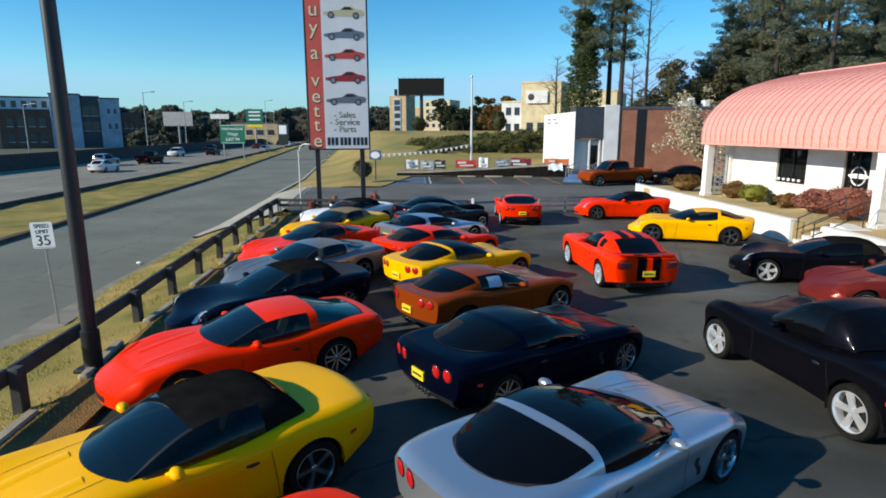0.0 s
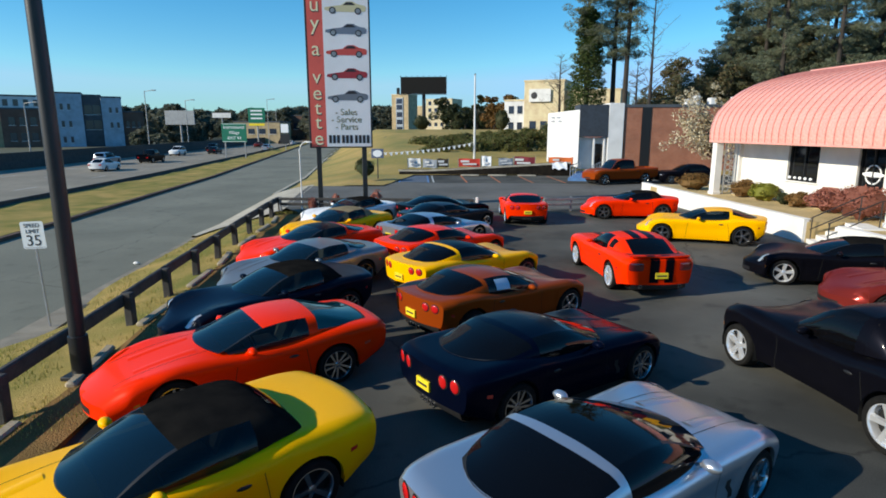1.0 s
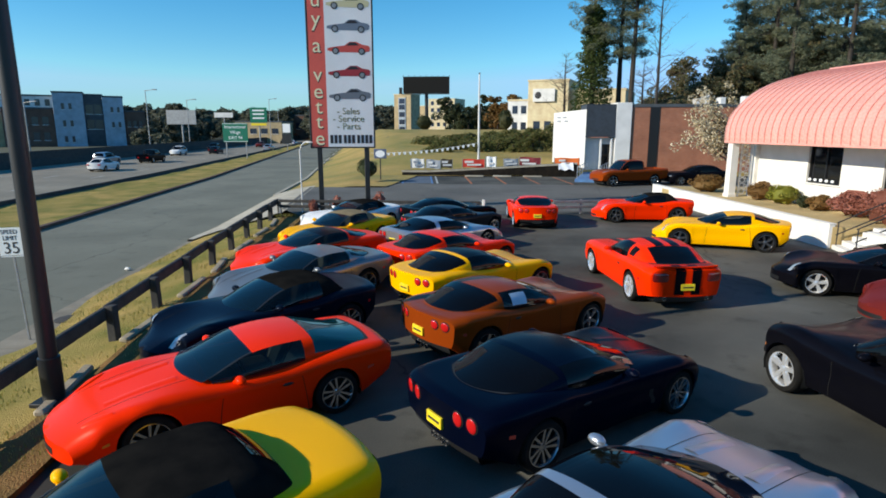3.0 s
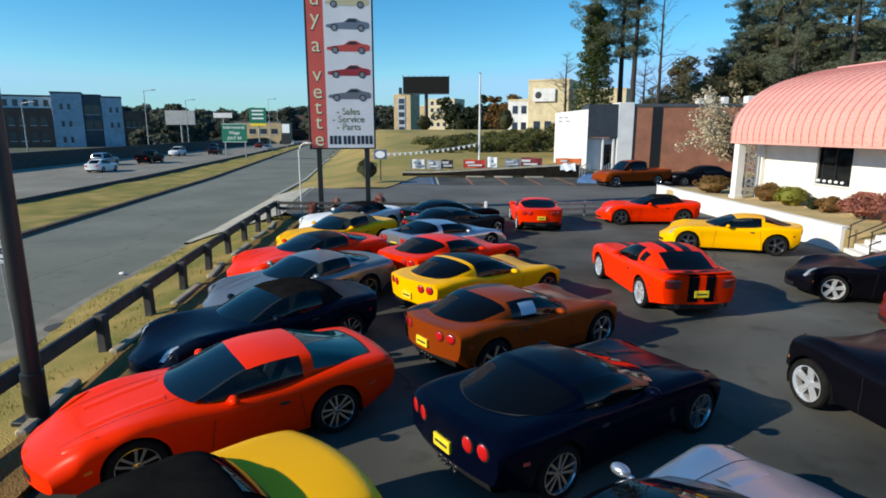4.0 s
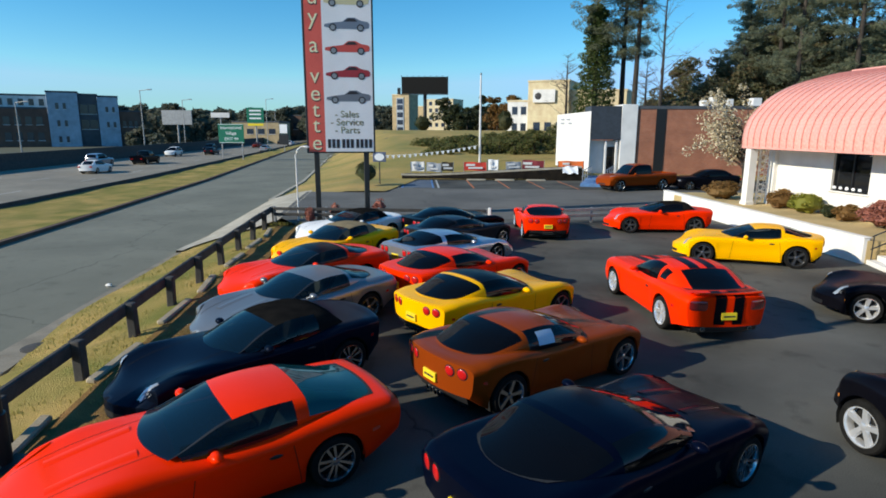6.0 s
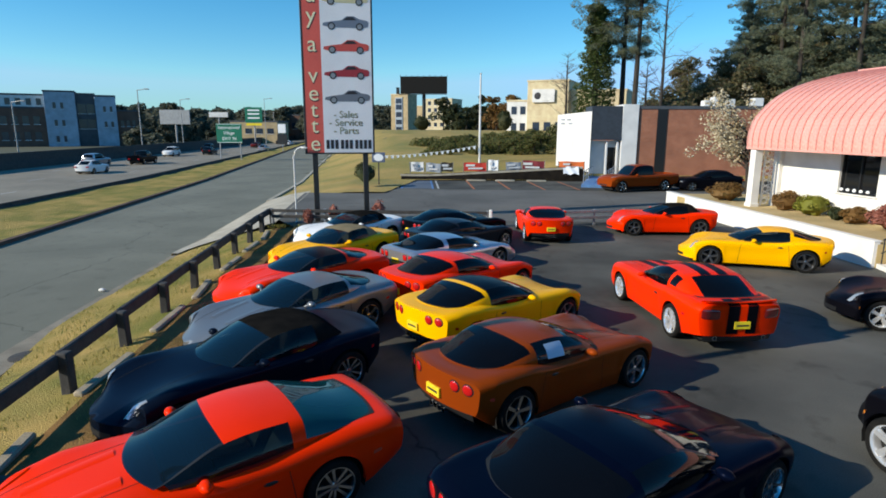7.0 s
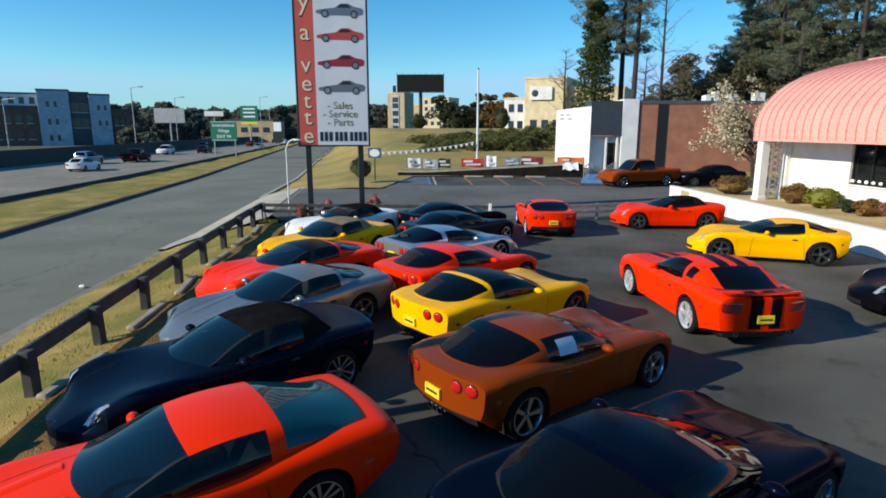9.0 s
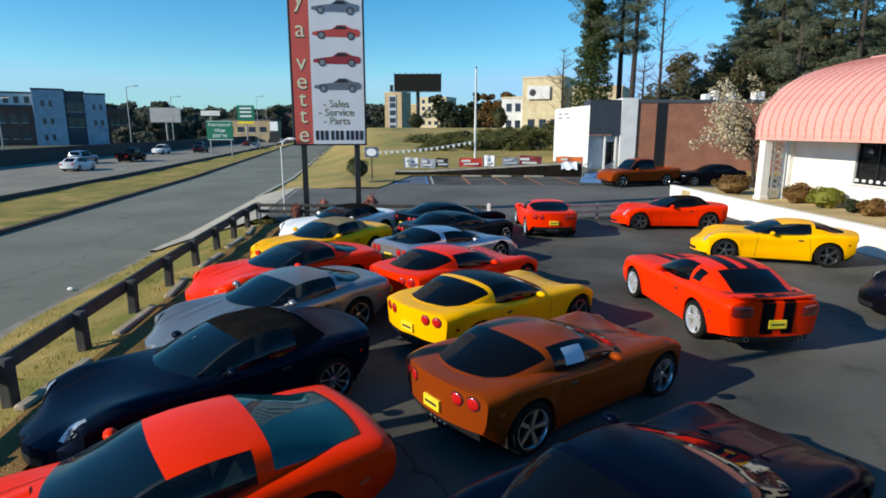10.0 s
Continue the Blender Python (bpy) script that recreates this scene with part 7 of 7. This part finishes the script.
    if stripes:
        for c in (0.19, -0.19):
            def lay(x, y):
                return bend((x, y, top(x) + (crest(x) - top(x)) * (abs(y) / (0.8 * width(x))) ** 2.2 + 0.005))
            ys = (c - 0.11, c, c + 0.11)
            g = Geo().grid([[lay(x, y) for y in ys] for x in np.linspace(u0 + 0.02, x1 - 0.02, 16)])
            part("stripe", g, stripes, car)
            g = Geo().grid([[lay(x, y) for y in ys] for x in np.linspace(x0, u1 - 0.02, 8)])
            part("stripe", g, stripes, car)
            g = Geo().grid([[(bend((x0, y, z))[0] - 0.006, y, z) for y in ys] for z in np.linspace(top(x0), sill(x0) + 0.05, 6)])
            part("stripe", g, stripes, car)
            g = Geo().grid([[(q[0], q[1], q[2] + 0.006) for q in (canopy(u, y / edge(u)) for y in ys)] for u in np.linspace(hd, ha, 8)])
            part("stripe", g, stripes, car)
    return car


PAINT = dict(
    red=paint("bright_red_paint", (0.93, 0.028, 0.0)), yellow=paint("bright_yellow_paint", (0.97, 0.465, 0.0)),
    orange=paint("burnt_orange_paint", (0.265, 0.043, 0.004), 0.1, 0.3), navy=paint("navy_paint", (0.0010, 0.0022, 0.009), 0.0, 0.3),
    # first paint here is black with the sky's bluish reflection put into its colour
    sky_black=paint("black_paint_sky_reflection", (0.003, 0.006, 0.014), 0.1, 0.3), black=paint("black_paint_gloss", (0.003, 0.003, 0.005)), silver=paint("silver_paint", (0.54, 0.57, 0.62), 0.8, 0.3),
    grey=paint("pewter_paint", (0.24, 0.25, 0.26), 0.6, 0.32), white=paint("white_paint", (0.80, 0.80, 0.80)),
    maroon=paint("maroon_paint", (0.17, 0.020, 0.016), 0.2, 0.3), dark=paint("charcoal_paint", (0.020, 0.022, 0.026), 0.3, 0.3),
    tan_car=paint("beige_paint", (0.40, 0.34, 0.25), 0.3, 0.3), green=paint("olive_paint", (0.22, 0.26, 0.05)))
ROW_L, ROW_R = "cars nosed in to the guardrail", "cars parked nose out in the lot"


def lot_cars():
    P = PAINT
    build_car("sports_car", C6, pose(-0.97, 2.62, 0, 0, 0, 221), P["red"], "bright red sports coupe parked beside a yellow convertible", group=ROW_L)
    build_car("sports_car", C5, pose(-2.09, 5.46, 0, 0, 0, 225.8), P["yellow"], "yellow sports convertible with a closed black canvas top", group=ROW_L, soft="canvas", glass="glass", face="alloy")
    build_car("sports_car", C4, pose(-2.50, 8.86, 0, 0, 0, 217.8), P["red"], "red wedge-shaped sports coupe with teal rear glass", group=ROW_L, glass="glass", rear="teal_glass", seat="leather", lamps="oval", spokes=10)
    build_car("sports_car", C6, pose(-3.13, 11.90, 0, 0, 0, 226.7), P["sky_black"], "black sports convertible with a closed black top", group=ROW_L, soft="canvas", glass="glass", seat="dark_leather", spokes=10)
    build_car("sports_car", C5, pose(-3.38, 14.85, 0, 0, 0, 230.5), P["grey"], "pewter grey sports coupe with cream seats", group=ROW_L, glass="glass", seat="leather")
    build_car("sports_car", C5, pose(-3.95, 17.57, 0, 0, 0, 226.1), P["red"], "red sports coupe with a black roof panel", group=ROW_L, roof_mat=P["black"], glass="glass")
    build_car("sports_car", C5, pose(-4.17, 21.19, 0, 0, 0, 236.9), P["yellow"], "yellow sports convertible with a tan canvas top", group=ROW_L, soft="tan_canvas", glass="glass", seat="leather")
    build_car("sports_car", C6, pose(-4.25, 24.4, 0, 0, 0, 230), P["white"], "white sports convertible with a closed black top", group=ROW_L, soft="canvas", glass="glass")
    build_car("sports_car", C5, pose(0.74, 4.32, 0, 0, 0, 40.1), P["silver"], "silver sports coupe with a dark glass roof panel", group=ROW_R, roof_mat=M["limo"], lamps="oval", spokes=5)
    build_car("sports_car", C5, pose(0.30, 7.57, 0, 0, 0, 37.4), P["navy"], "navy blue sports coupe with round red taillights", group=ROW_R, lamps="oval", spokes=10)
    build_car("sports_car", C6, pose(-0.35, 10.73, 0, 0, 0, 39.0), P["orange"], "burnt orange sports coupe with a paper in its window", group=ROW_R, face="alloy", glass="glass", paper=True)
    build_car("sports_car", C6, pose(-0.98, 13.55, 0, 0, 0, 42.2), P["yellow"], "yellow sports coupe with a black roof panel", group=ROW_R, roof_mat=P["black"], face="dark_alloy")
    build_car("sports_car", C6, pose(-1.70, 16.02, 0, 0, 0, 45.5), P["red"], "red sports coupe between a yellow and a silver one", group=ROW_R)
    build_car("sports_car", C4, pose(-2.02, 19.17, 0, 0, 0, 43.9), P["silver"], "silver wedge-shaped sports coupe with square taillights", group=ROW_R, lamps="square")
    build_car("sports_car", C6, pose(-1.80, 21.75, 0, 0, 0, 48), P["dark"], "charcoal sports coupe with silver wheels", group=ROW_R)
    build_car("sports_car", C6, pose(-2.25, 24.2, 0, 0, 0, 36), P["black"], "black sports coupe beside the far rail", group=ROW_R)
    build_car("sports_car", C6, pose(2.38, 25.01, 0, 0, 0, 93.0), P["red"], "red sports coupe standing alone, tail to the lot", face="bright")
    build_car("sports_car", C6, pose(8.73, 27.30, 0, 0, 0, 181.3), P["red"], "red sports convertible with a black top beside the white wall", soft="canvas", face="dark_alloy")
    build_car("sports_car", C6, pose(9.84, 21.08, 0, 0, 0, 165.5), P["yellow"], "yellow sports coupe side-on before the white retaining wall", glass="glass", face="dark_alloy")
    build_car("muscle_car", MUSCLE, pose(4.57, 14.44, 0, 0, 0, 98.7), P["red"], "orange-red muscle coupe with two black stripes", stripes=P["black"], lamps="block", face="bright")
    build_car("sports_car", C6, pose(11.21, 14.97, 0, 0, 0, 162.8), P["black"], "black sports convertible with bright wheels beside the steps", soft="canvas", face="bright")
    build_car("sports_car", C5, pose(11.70, 12.60, 0, 0, 0, 178), P["maroon"], "maroon sports coupe half hidden behind a black truck")
    build_car("roadster_truck", ROADSTER, pose(6.40, 6.71, 0, 0, 0, 102.8), P["black"], "black roadster pickup with bulging fenders and chrome wheels", "truck", face="bright", plate=False)
    build_car("pickup_truck", PICKUP, pose(12.60, 45.35, 0, 0, 0, 201.8), P["orange"], "orange pickup truck with an open bed", "truck", plate=False)
    build_car("sedan", SEDAN, pose(17.6, 45.8, 0, 0, 0, 185), P["black"], "dark sedan beside the brick building", far=True, interior=False)


lot_cars()
traffic()
